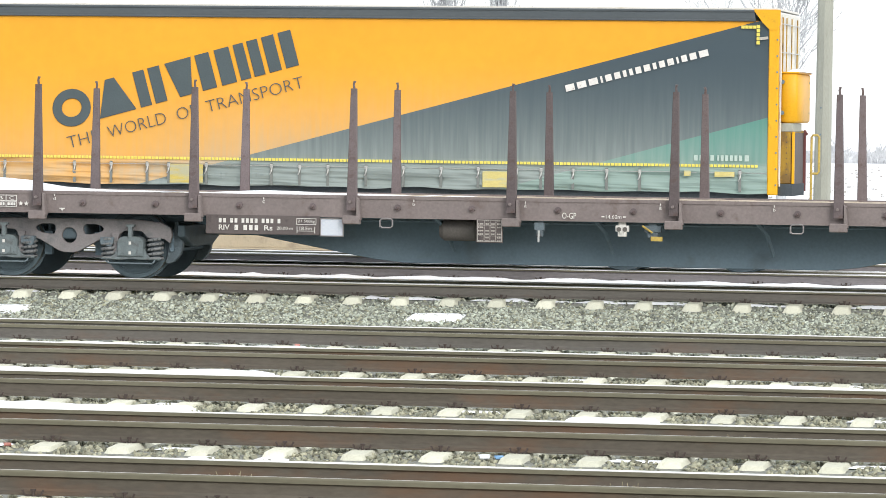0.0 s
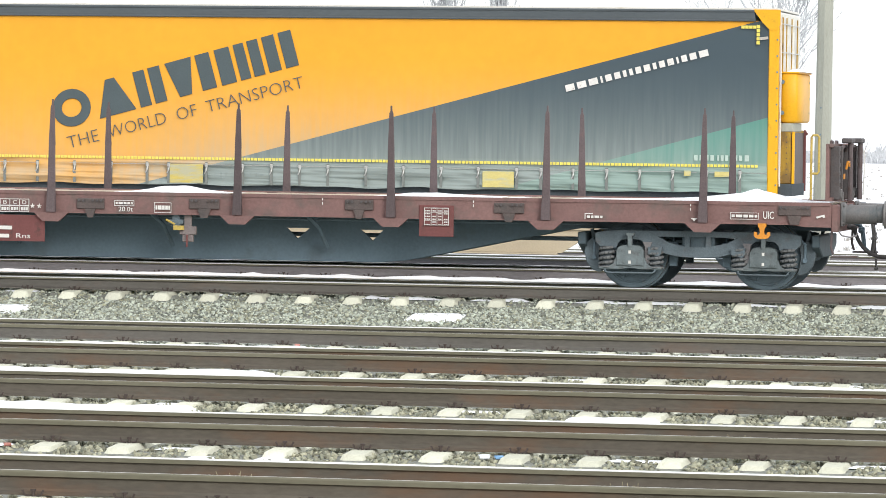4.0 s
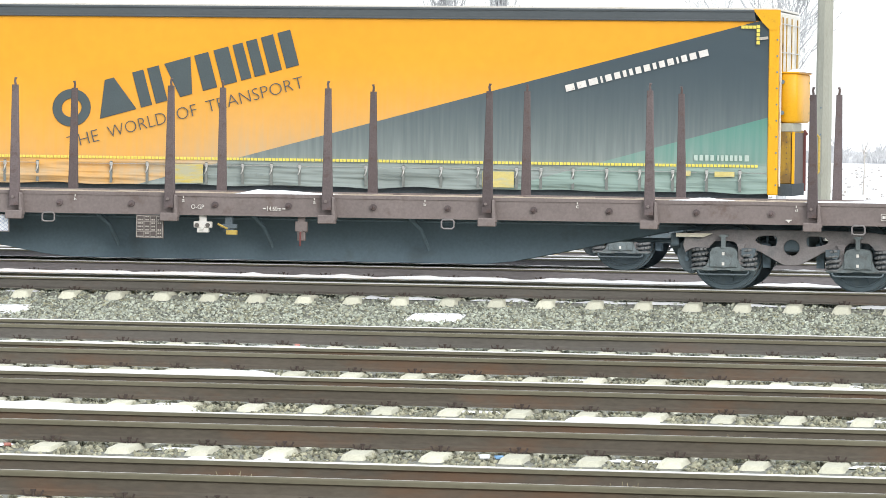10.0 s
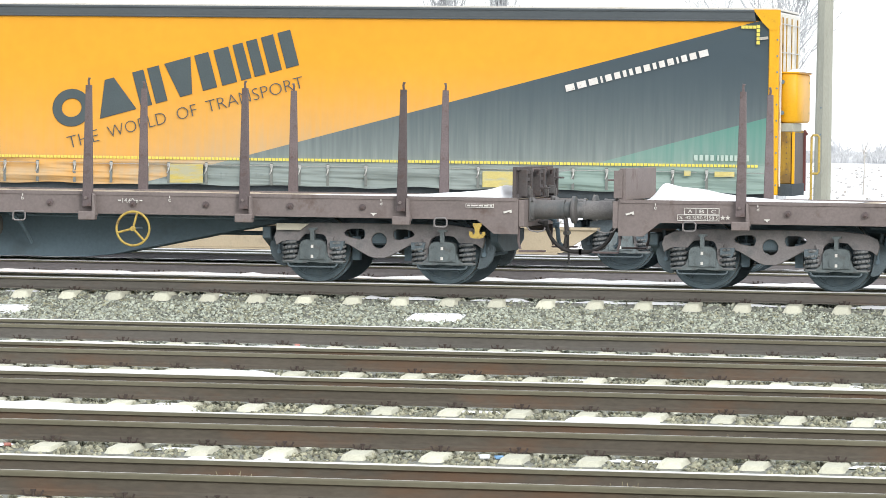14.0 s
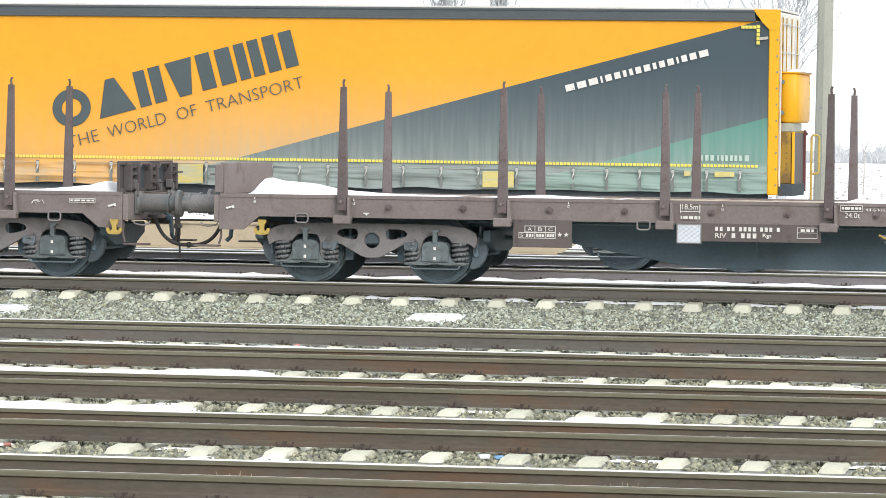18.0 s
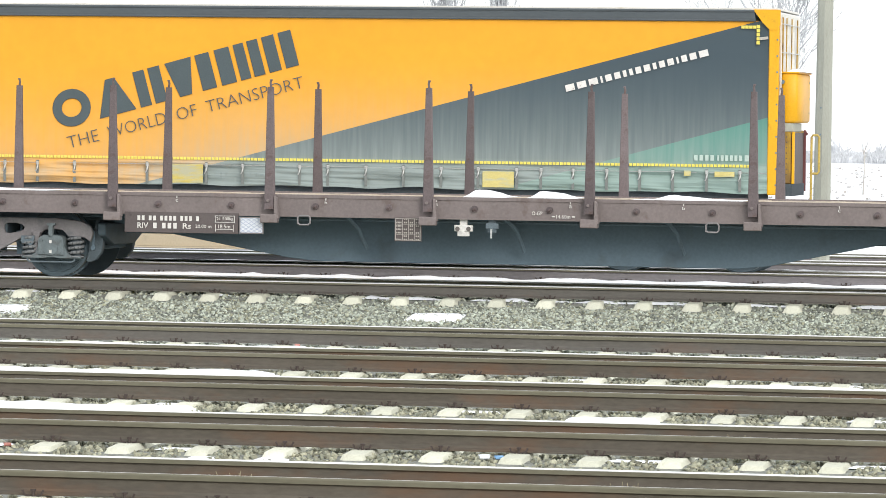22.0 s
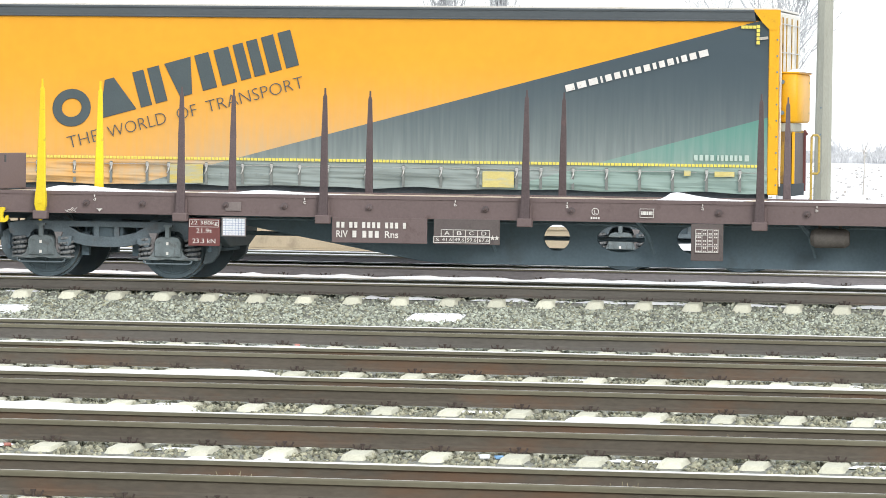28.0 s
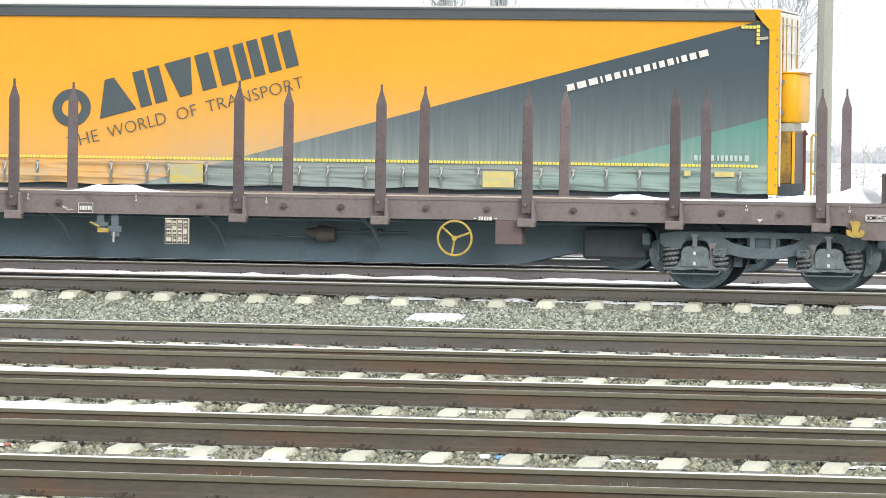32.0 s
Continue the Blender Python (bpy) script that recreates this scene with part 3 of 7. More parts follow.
def build_snow():
    snow_patch(-26, -3, 64.6, 67.9, 0.335, 3.0, "long ridge of old snow between two tracks", -0.305, 0.35)
    snow_patch(-26, -3, 70.2, 72.6, 0.315, 6.0, "thin ridge of old snow beside the parked wagon's track", -0.25, 0.2)
    snow_patch(-26, -3, 68.50, 69.80, 0.075, 5.0, "thin snow between the rails under the parked wagon", -0.19, 0.4)
    snow_patch(-27, -3, 75.3, 78.0, 0.375, 7.0, "ridge of old snow behind the far track", -0.27, 0.15)
    snow_patch(-12.25, -11.48, 58.6, 59.4, 0.062, 8.0, "melting snow patch on the ballast shoulder", None, 2.2)
    snow_patch(-18.4, -17.38, 58.6, 59.5, 0.07, 8.5, "melting snow patch on the ballast shoulder")
    # beside the near rail of the farther track: x0, x1, that track, height
    for x0, x1, track, h, seed in ((-18.0, -11.9, 1, 0.185, 11.0), (-11.6, -10.6, 1, 0.165, 11.5), (-8.3, -7.7, 1, 0.15, 12.0), (-16.0, -11.1, 2, 0.185, 13.0), (-7.0, -3.8, 2, 0.155, 14.0),
                                   (-14.0, -10.8, 3, 0.160, 15.0), (-7.4, -6.4, 3, 0.145, 16.0), (-9.45, -9.15, 4, 0.105, 17.0), (-8.9, -8.5, 4, 0.100, 17.5)):
        y = NEAR_RAIL[track]
        snow_patch(x0, x1, y - 1.4, y - 0.02, h, seed, "strip of melting snow beside a siding rail", RAIL_TOP[track] - 0.295, 0.45, 4.0 if track < 3 else 2.2)
    for x0, x1, seed in ((-13.2, -12.1, 19.0), (-11.7, -10.9, 19.4), (-10.3, -8.6, 19.8), (-8.1, -7.3, 20.2), (-6.6, -4.9, 20.6)):
        snow_patch(x0, x1, NEAR_RAIL[0] - 0.32, NEAR_RAIL[0] - 0.05, 0.034, seed, "thin crust of snow under the rail foot", -0.213, 2.4)
    for k, (y, e) in enumerate(zip(NEAR_RAIL[:5], RAIL_TOP[:5])):
        for q in range(4):
            xa = -0.33 * y + (0.26 * y) * (q + random.random() * 0.6) / 4
            snow_patch(xa, xa + random.uniform(0.3, 0.6), y - 0.26, y - 0.06, 0.024, 21.0 + k + q * 3, "thin crust of snow under the rail foot", e - 0.212, 0.6)


build_snow()


# ---- the parked trailer on its pocket wagon ----
def build_trailer():
    t = tagged(new("semi_trailer"), "orange and slate curtain-sided semi-trailer with a dusty hem", "trailer")
    t.matrix_basis = pose(0, 0, 0)
    left, right = -22.2, -8.615
    # curtain: a slack sheet with buckle creases near the hem
    nx, nz = 300, 72
    levels = [1.195 + 0.43 * j / 48 for j in range(48)] + [1.625 + (3.76 - 1.625) * j / 24 for j in range(25)]
    verts = []
    for j in range(nz + 1):
        for i in range(nx + 1):
            x, z = left + (right - left) * i / nx, levels[j]
            low = max(0.0, (1.62 - z) / 0.43)
            y = YT + 0.006 * noise.noise((x * 0.9, z * 0.5, 1)) + min(1.0, low * 3) * (0.070 * noise.noise((x * 0.8, z * 8.0, 2)) + 0.022 * noise.noise((x * 4.0, z * 5.0 + x, 3)) + 0.020 * noise.noise((x * 1.7, z * 17.0 + 0.8 * x, 4)) + 0.015 * noise.noise((x * 1.1, z * 34.0 + 0.6 * x, 6))) - 0.015 * math.sin(low * math.pi)
            y += 0.012 * max(0, 1 - abs(x - right) / 0.9) * noise.noise((x * 2 + z * 6, z * 1.5, 5))
            z += max(0.0, 1 - (z - 1.195) / 0.12) * 0.03 * noise.noise((x * 1.4, 0.0, 8)) if z < 1.31 else 0.0
            verts.append((x, y, z))
    w = nx + 1
    faces = [(j * w + i, j * w + i + 1, (j + 1) * w + i + 1, (j + 1) * w + i) for j in range(nz) for i in range(nx)]
    part("curtain", mesh_of("curtain", verts, faces, CURTAIN, True), None, t, "orange curtain with slate and green wedges")
    bm = bmesh.new()
    box(bm, left, right - 0.2, YT + 0.17, YT + 2.5, 1.17, 3.86)
    part("inner_body", bm, DARK, t)
    bm = bmesh.new()
    prism(bm, [(left, 3.75), (right - 0.20, 3.75), (right - 0.22, 3.92), (left, 3.92)], YT - 0.035, YT + 0.05)
    rod(bm, (left, YT - 0.03, 3.905), (right - 0.22, YT - 0.03, 3.905), 0.022, seg=8)
    rod(bm, (left, YT - 0.035, 3.765), (right - 0.2, YT - 0.035, 3.765), 0.014, seg=8)
    part("top_rail", bm, DARKBAND, t, "slate grey roof rail", smooth=40)
    bm = bmesh.new()
    box(bm, left, right + 0.14, YT - 0.01, YT + 2.53, 3.921, 3.95)
    part("roof", bm, WALLWHITE, t, "pale roof edge")
    # Bottom rail made near-black to stand for the shaded gap under the hem
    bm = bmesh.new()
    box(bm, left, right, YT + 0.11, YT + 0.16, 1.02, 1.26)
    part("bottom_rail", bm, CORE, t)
    # front corner post with its gusset
    bm = bmesh.new()
    box(bm, right, right + 0.15, YT - 0.03, YT + 0.10, 1.17, 3.93, 0.015)
    part("corner_post", bm, TRAILER_Y, t, "yellow corner post")
    bm = bmesh.new()
    prism(bm, [(right - 0.24, 3.93), (right + 0.17, 3.93), (right + 0.17, 3.70), (right + 0.10, 3.63), (right + 0.01, 3.63), (right - 0.10, 3.74)], YT - 0.045, YT - 0.031)
    part("corner_gusset", bm, TRAILER_Y, t, "yellow corner casting")
    bolt = finish("bolt", rod(bmesh.new(), (0, -0.012, 0), (0, 0, 0), 0.014, seg=8), DARK)
    for z in np.arange(1.32, 3.75, 0.24):
        part("bolt", bolt, None, t, at=pose(right + 0.13, YT - 0.030, float(z)))
    # front wall, its tank and fittings
    bm = bmesh.new()
    box(bm, right + 0.05, right + 0.155, YT + 0.10, YT + 2.5, 1.17, 3.90, 0.02)
    part("front_wall", bm, WALLWHITE, t, "cream front wall")
    bm = bmesh.new()
    for k, y in enumerate((0.22, 0.9, 1.6, 2.3)):
        box(bm, right + 0.155, right + 0.175, YT + y, YT + y + 0.05, 2.2, 3.85)
    part("wall_rib", bm, WALLWHITE, t)
    for y, r in ((0.16, 0.014), (0.62, 0.010), (1.25, 0.010), (1.95, 0.012)):
        bm = bmesh.new()
        rod(bm, (right + 0.185, YT + y, 2.98), (right + 0.185, YT + y, 3.82), r, seg=6)
        part("curtain_rod", bm, TRAILER_OLD, t, "thin brownish upright rod")
    for z in (3.30, 3.72):
        bm = bmesh.new()
        rod(bm, (right + 0.19, YT + 0.1, z), (right + 0.19, YT + 2.3, z), 0.008, seg=6)
        part("tie_cable", bm, STEEL, t)
    bm = bmesh.new()
    box(bm, right + 0.17, right + 0.425, YT + 0.12, YT + 1.70, 2.25, 3.0, 0.035)
    part("front_cabinet", bm, TRAILER_Y, t, "flat yellow cabinet on the front wall", smooth=50)
    bm = bmesh.new()
    box(bm, right + 0.165, right + 0.440, YT + 0.11, YT + 1.72, 2.985, 3.012, 0.006)
    part("cabinet_lid", bm, TRAILER_Y, t)
    for z in (2.40, 2.62, 2.86):
        bm = bmesh.new()
        rod(bm, (right + 0.424, YT + 1.55, z), (right + 0.432, YT + 1.55, z), 0.012, seg=8)
        part("cabinet_bolt", bm, DARK, t)
    for z in (2.40, 2.86):
        bm = bmesh.new()
        rod(bm, (right + 0.17, YT + 0.10, z), (right + 0.225, YT + 0.10, z), 0.018, seg=8)
        box(bm, right + 0.185, right + 0.215, YT + 0.085, YT + 0.12, z - 0.03, z + 0.03)
        part("hinge", bm, DARK, t)
    bm = bmesh.new()
    rod(bm, (right + 0.175, YT + 0.06, 1.3), (right + 0.175, YT + 0.06, 3.8), 0.012)
    part("conduit", bm, WALLWHITE, t)
    bm = bmesh.new()
    box(bm, right + 0.16, right + 0.36, YT + 0.13, YT + 1.2, 2.12, 2.245, 0.008)
    part("cabinet_bracket", bm, POLE_M, t, "pale grey bracket under the cabinet")
    bm = bmesh.new()
    box(bm, right + 0.155, right + 0.33, YT + 0.15, YT + 1.75, 1.34, 2.14, 0.012)
    part("support_leg", bm, TRAILER_OLD, t, "grimy yellow plate with bolt holes")
    bm = bmesh.new()
    box(bm, right + 0.345, right + 0.385, YT + 0.14, YT + 0.19, 1.34, 2.12, 0.006)
    part("leg_edge", bm, TRAILER_Y, t, "brighter yellow edge strip")
    for k in range(8):
        bm = bmesh.new()
        rod(bm, (right + 0.265, YT + 0.142, 1.48 + 0.08 * k), (right + 0.265, YT + 0.15, 1.48 + 0.08 * k), 0.010, seg=8)
        part("bolt", bm, GREASY, t)
    bm = bmesh.new()
    box(bm, right + 0.331, right + 0.343, YT + 0.20, YT + 1.70, 1.30, 2.10)
    part("side_plate", bm, GREASY, t, "dark brown side plate")
    bm = bmesh.new()
    prism(bm, [(right + 0.345, 1.22), (right + 0.375, 1.22), (right + 0.375, 2.06), (right + 0.405, 2.09), (right + 0.36, 2.15), (right + 0.345, 2.14)], YT + 1.60, YT + 1.70)
    part("skid_plate", bm, REDBOARD, t, "dull red-brown skid edge with a flared top")
    bm = bmesh.new()
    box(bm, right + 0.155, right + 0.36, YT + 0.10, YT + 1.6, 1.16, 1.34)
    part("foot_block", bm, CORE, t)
    bm = bmesh.new()
    verts, nx, ny = [], 10, 16
    for j in range(ny + 1):
        for i in range(nx + 1):
            u, v = i / nx, j / ny
            h = 0.07 * (1 - abs(2 * u - 1) ** 3) * (1 - abs(2 * v - 1) ** 4) * (0.7 + 0.6 * noise.noise((u * 3, v * 5, 2)))
            verts.append((right + 0.20 + 0.30 * u, YT + 0.25 + 1.55 * v, 3.008 + h))
    w = nx + 1
    bm.free()
    part("snow_cap", mesh_of("snow_cap", verts, [(j * w + i, j * w + i + 1, (j + 1) * w + i + 1, (j + 1) * w + i) for j in range(ny) for i in range(nx)], SNOW, True), None, t, "snow on the cabinet")
    # writing: brand and address as plain shapes, the slogan lettered
    lean = Matrix.Translation((-19.57, YT - 0.012, 2.005)) @ Matrix.Rotation(radians(-15.3), 4, "Y")
    cap, x = 0.545, 0.0
    for kind, wd, gap in (("round", 0.60, 0.10), ("wedge", 0.58, 0.09), ("pair", 0.42, 0.08), ("tall", 0.46, 0.05), ("pair", 0.54, 0.08), ("pair", 0.38, 0.08), ("pair", 0.46, 0)):
        if kind == "round":
            loops = [ellipse(x + wd / 2, cap / 2, wd / 2, cap / 2 + 0.01, 24), ellipse(x + wd / 2, cap / 2, wd / 2 - 0.135, cap / 2 - 0.125, 24)]
        elif kind == "wedge":
            loops = [[(x, 0), (x + wd, 0), (x + wd * 0.62, cap), (x + wd * 0.38, cap)]]
        elif kind == "tall":
            loops = [[(x + wd * 0.30, 0), (x + wd * 0.70, 0), (x + wd * 0.95, cap), (x + wd * 0.05, cap)]]
        else:
            loops = [[(x, 0), (x + wd * 0.40, 0), (x + wd * 0.40, cap), (x, cap)], [(x + wd * 0.58, 0), (x + wd, 0), (x + wd, cap), (x + wd * 0.58, cap)]]
        pierced = kind == "round"
        for loop in loops[:1] if pierced else loops:
            part("brand_shape", plate_mesh("brand_shape", loop, loops[1:] if pierced else [], 0.0125, INK), None, t, at=lean)
        x += wd + gap
    line = Matrix.Translation((-19.385, YT - 0.022, 1.722)) @ Matrix.Rotation(radians(-14.75), 4, "Y")
    for word, wx, ww in (("THE", 0.0, 0.50), ("WORLD", 0.66, 0.94), ("OF", 1.78, 0.32), ("TRANSPORT", 2.26, 1.56)):
        part("slogan_word", text_mesh("slogan_word", word, 0.180, INK, width=ww, bold=-0.019), None, t, at=line @ Matrix.Translation((wx, 0, 0)))
    line = Matrix.Translation((-11.66, YT - 0.022, 2.675)) @ Matrix.Rotation(radians(-14.7), 4, "Y")
    for r in dashes(0, 2.22, 0.0, 0.098, (1.3, 1.3, 1.3, 0.3, 0.9, 0.85, 0.5, 0.5, 0.8, 0.9, 0.5, 0.8, 0.9, 0.3, 0.8, 0.95, 1.3), 0.42):
        part("address_bar", bars_mesh("address_bar", [r], -0.004, 0.004, WHITE), None, t, at=line)
    for r in dashes(-9.715, -9.415, 1.672, 1.755, (1, 1, 1, 1), 0.55) + dashes(-9.365, -8.995, 1.672, 1.755, (0.6, 1, 1, 1, 1, 1), 0.55) + dashes(-8.955, -8.89, 1.668, 1.759, (1,), 0):
        part("code_bar", bars_mesh("code_bar", [r], YT - 0.020, YT - 0.012, CODEPAINT), None, t)
    # retro-reflective tape in small squares, and the corner mark
    rects = [(a, a + 0.043, 1.577, 1.618) for a in np.arange(-20.9, -8.80, 0.0555)]
    part("reflective_tape", bars_mesh("reflective_tape", rects, YT - 0.032, YT - 0.024, TAPE), None, t, "row of small yellow reflector squares")
    rects = [(a, a + 0.05, 3.645, 3.69) for a in np.arange(-9.03, -8.80, 0.058)] + [(-8.80, -8.75, b, b + 0.05) for b in np.arange(3.41, 3.66, 0.06)]
    part("corner_mark", bars_mesh("corner_mark", rects, YT - 0.034, YT - 0.026, TAPE), None, t)
    for x0, x1, z0, z1 in ((-12.92, -12.44, 1.225, 1.465), (-17.78, -17.26, 1.22, 1.51), (-9.86, -9.76, 1.44, 1.52), (-9.40, -9.10, 1.43, 1.51)):
        bm = bmesh.new()
        box(bm, x0, x1, YT - 0.052, YT - 0.036, z0, z1, 0.004)
        part("hem_panel", bm, FADEDPATCH if x0 < -17 else DUSTYELLOW, t, "dusty yellow panel")
    bm = bmesh.new()
    prism(bm, [(-8.76, 3.515), (-8.63, 3.53), (-8.62, 3.49), (-8.74, 3.475)], YT - 0.044, YT - 0.037)
    part("repair_patch", bm, GRIDPAINT, t, "pale repair tape")
    buckle = bmesh.new()
    box(buckle, -0.022, 0.026, -0.05, -0.02, 0.0, 0.055, 0.006)
    rod(buckle, (0.012, -0.045, 0.0), (0.000, -0.05, -0.06), 0.012, seg=6)
    rod(buckle, (0.0, -0.05, -0.06), (-0.024, -0.04, -0.10), 0.010, seg=6)
    buckle = finish("buckle", buckle, STEEL)
    strap = bmesh.new()
    box(strap, -0.020, 0.020, -0.036, -0.016, -0.26, 0.07)
    strap = finish("strap", strap, STRAP)
    for x in (-20.9, -20.4, -19.88, -19.29, -18.71, -18.14, -17.80, -17.21, -16.64, -16.19, -15.75, -15.31, -14.72, -14.14, -13.56, -12.99, -12.40, -12.03, -11.54, -11.03, -10.53, -10.03, -9.52, -9.02):
        q = part("strap", strap, None, t, at=pose(x, YT - 0.008, 1.47))
        part("buckle", buckle, None, q)
    bm = bmesh.new()
    rod(bm, (-21, YT - 0.025, 1.505), (right, YT - 0.025, 1.495), 0.005, seg=5)
    part("hem_cable", bm, STEEL, t)
    return t


build_trailer()


# ---- bogies ----
def loop_mirror(half):
    return half + [(-a, b) for a, b in reversed(half)]


FRAME_EYE = [(0.185, 0.655), (0.195, 0.705), (0.235, 0.737), (0.38, 0.735), (0.455, 0.715), (0.495, 0.675), (0.475, 0.635), (0.40, 0.605), (0.27, 0.583), (0.21, 0.59)]
FRAME_A = plate_mesh("side_frame", loop_mirror([(0.07, 0.345), (0.14, 0.365), (0.42, 0.52), (0.52, 0.545), (0.68, 0.545), (0.715, 0.60), (0.77, 0.648), (0.90, 0.660), (1.03, 0.648), (1.08, 0.60), (1.11, 0.56), (1.34, 0.55), (1.42, 0.50), (1.45, 0.60), (1.42, 0.70), (1.28, 0.762), (0.95, 0.797), (0.60, 0.800), (0.2, 0.802)]),
                     [FRAME_EYE, [(-a, b) for a, b in FRAME_EYE],
                      ellipse(0, 0.575, 0.112, 0.112)], 0.07, FRAMEBROWN)
FRAME_B = plate_mesh("side_frame", loop_mirror([(0.10, 0.425), (0.28, 0.435), (0.45, 0.475), (0.58, 0.53), (0.69, 0.54), (0.715, 0.60), (0.77, 0.648), (0.90, 0.660), (1.03, 0.648), (1.08, 0.60), (1.10, 0.54), (1.30, 0.54), (1.38, 0.62), (1.38, 0.73), (1.20, 0.765), (1.05, 0.77), (0.6, 0.77), (0.2, 0.77)]),
                     [[(0.11, 0.70), (-0.11, 0.70), (-0.11, 0.56), (0.11, 0.56)], [(0.17, 0.70), (0.17, 0.565), (0.40, 0.615), (0.56, 0.70)], [(-0.17, 0.70), (-0.56, 0.70), (-0.40, 0.615), (-0.17, 0.565)]], 0.07, GRIME)


def wheelset_mesh():
    bm = bmesh.new()
    for s in (-1, 1):
        y = s * 0.752
        rod(bm, (0, y - 0.055, 0), (0, y + 0.055, 0), 0.46, seg=36)
        rod(bm, (0, y - s * 0.085, 0), (0, y - s * 0.056, 0), 0.488, seg=36)
        rod(bm, (0, y + s * 0.056, 0), (0, y + s * 0.075, 0), 0.13, seg=16)
        ring(bm, (0, y + s * 0.056, 0), 0.39, 0.014, seg=36, tseg=6)
        for k in range(6):
            a = k * math.pi / 3
            rod(bm, (0.10 * math.cos(a), y + s * 0.065, 0.10 * math.sin(a)), (0.36 * math.cos(a), y + s * 0.057, 0.36 * math.sin(a)), 0.016, seg=5)
    rod(bm, (0, -1.05, 0), (0, 1.05, 0), 0.075, seg=14)
    me = finish("wheelset", bm, (WHEEL, TREAD), smooth=40)
    for f in me.polygons:
        r = math.hypot(f.center.x, f.center.z)
        if 0.452 < r < 0.462 and abs(f.normal.y) < 0.3:
            f.material_index = 1
    return me


def axle_box_mesh():
    """A cast box whose skirt spreads out under the springs, with a T-shaped lug above it."""
    bm = bmesh.new()
    prism(bm, [(-0.185, 0.30), (0.185, 0.30), (0.185, 0.50), (0.150, 0.555), (0.09, 0.575), (-0.09, 0.575), (-0.150, 0.555), (-0.185, 0.50)], -0.13, 0.10)
    prism(bm, [(-0.42, 0.255), (-0.12, 0.255), (-0.06, 0.270), (0.06, 0.270), (0.12, 0.255), (0.42, 0.255), (0.42, 0.280), (0.29, 0.292), (0.225, 0.33), (0.190, 0.42), (-0.190, 0.42), (-0.225, 0.33), (-0.29, 0.292), (-0.42, 0.280)], -0.11, 0.11)
    prism(bm, [(-0.028, 0.56), (0.028, 0.56), (0.028, 0.70), (0.060, 0.715), (0.060, 0.738), (-0.045, 0.738), (-0.058, 0.715), (-0.028, 0.70)], -0.15, -0.075)
    rod(bm, (0.0, -0.142, 0.40), (0.0, -0.128, 0.40), 0.10, seg=18)
    for x, z in ((-0.13, 0.50), (0.13, 0.50), (-0.13, 0.33), (0.13, 0.33)):
        rod(bm, (x, -0.148, z), (x, -0.128, z), 0.017, seg=8)
    bmesh.ops.bevel(bm, geom=[e for e in bm.edges if e.calc_length() > 0.15], offset=0.010, segments=1, affect="EDGES")
    return finish("axle_box", bm, BOX)


def spring_mesh():
    bm = bmesh.new()
    turns = 3.9
    pts = [(0.100 * math.cos(a), 0.100 * math.sin(a), 0.290 + 0.255 * a / (turns * 2 * math.pi)) for a in np.linspace(0, turns * 2 * math.pi, 54)]
    for a, b in zip(pts, pts[1:]):
        rod(bm, a, b, 0.0205, seg=6, caps=False)
    rod(bm, (0, 0, 0.275), (0, 0, 0.295), 0.118, seg=16)
    return finish("spring", bm, COIL, smooth=60)


def coil_shade_core_mesh():
    # Dark core stands in for the shade seen between the coils
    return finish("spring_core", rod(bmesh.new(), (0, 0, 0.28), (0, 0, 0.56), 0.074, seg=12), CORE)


def guide_mesh():
    """A pedestal leg of the side frame, with its worn liner."""
    bm = bmesh.new()
    prism(bm, [(-0.030, 0.30), (0.030, 0.30), (0.036, 0.56), (0.060, 0.62), (-0.060, 0.62), (-0.036, 0.56)], -0.05, 0.06)
    box(bm, -0.024, 0.024, -0.058, -0.05, 0.36, 0.50, 0.003)
    return finish("guide_leg", bm, FRAMEBROWN)


def damper_mesh():
    """The friction damper's cup over an inner spring."""
    bm = bmesh.new()
    prism(bm, [(-0.095, 0.47), (0.05, 0.43), (0.08, 0.47), (0.095, 0.56), (-0.095, 0.56)], -0.10, 0.08)
    rod(bm, (0.0, -0.112, 0.49), (0.0, -0.095, 0.49), 0.024, seg=10)
    return finish("damper_cup", bm, GRIME)


def tie_mesh():
    bm = bmesh.new()
    tube(bm, [(-0.34, -0.13, 0.255), (-0.33, -0.14, 0.225), (-0.30, -0.14, 0.208), (0.30, -0.14, 0.208), (0.33, -0.14, 0.225), (0.34, -0.13, 0.255)], 0.012, 6)
    return finish("tie_bar", bm, GRIME)


def brake_block_mesh():
    bm = bmesh.new()
    prism(bm, [(-0.05, 0.30), (0.05, 0.30), (0.06, 0.62), (-0.06, 0.62)], -0.05, 0.05)
    rod(bm, (0, 0, 0.60), (0, 0, 0.74), 0.02, seg=6)
    return finish("brake_block", bm, DARK)


def brake_carrier_mesh():
    """The outer brake shoe's carrier: a rounded plate that hugs the wheel's rim."""
    bm = bmesh.new()
    prism(bm, [(-0.150, 0.64), (0.02, 0.655), (0.095, 0.60), (0.120, 0.47), (0.085, 0.33), (0.01, 0.235), (-0.085, 0.20), (-0.130, 0.22), (-0.080, 0.32), (-0.062, 0.46), (-0.082, 0.57)], -0.06, 0.06)
    bmesh.ops.bevel(bm, geom=list(bm.edges), offset=0.010, segments=1, affect="EDGES")
    rod(bm, (0.03, -0.085, 0.47), (0.03, -0.05, 0.47), 0.030, seg=12)
    rod(bm, (0.0, -0.02, 0.63), (0.03, -0.02, 0.78), 0.026, seg=8)
    return finish("brake_carrier", bm, GRIME)


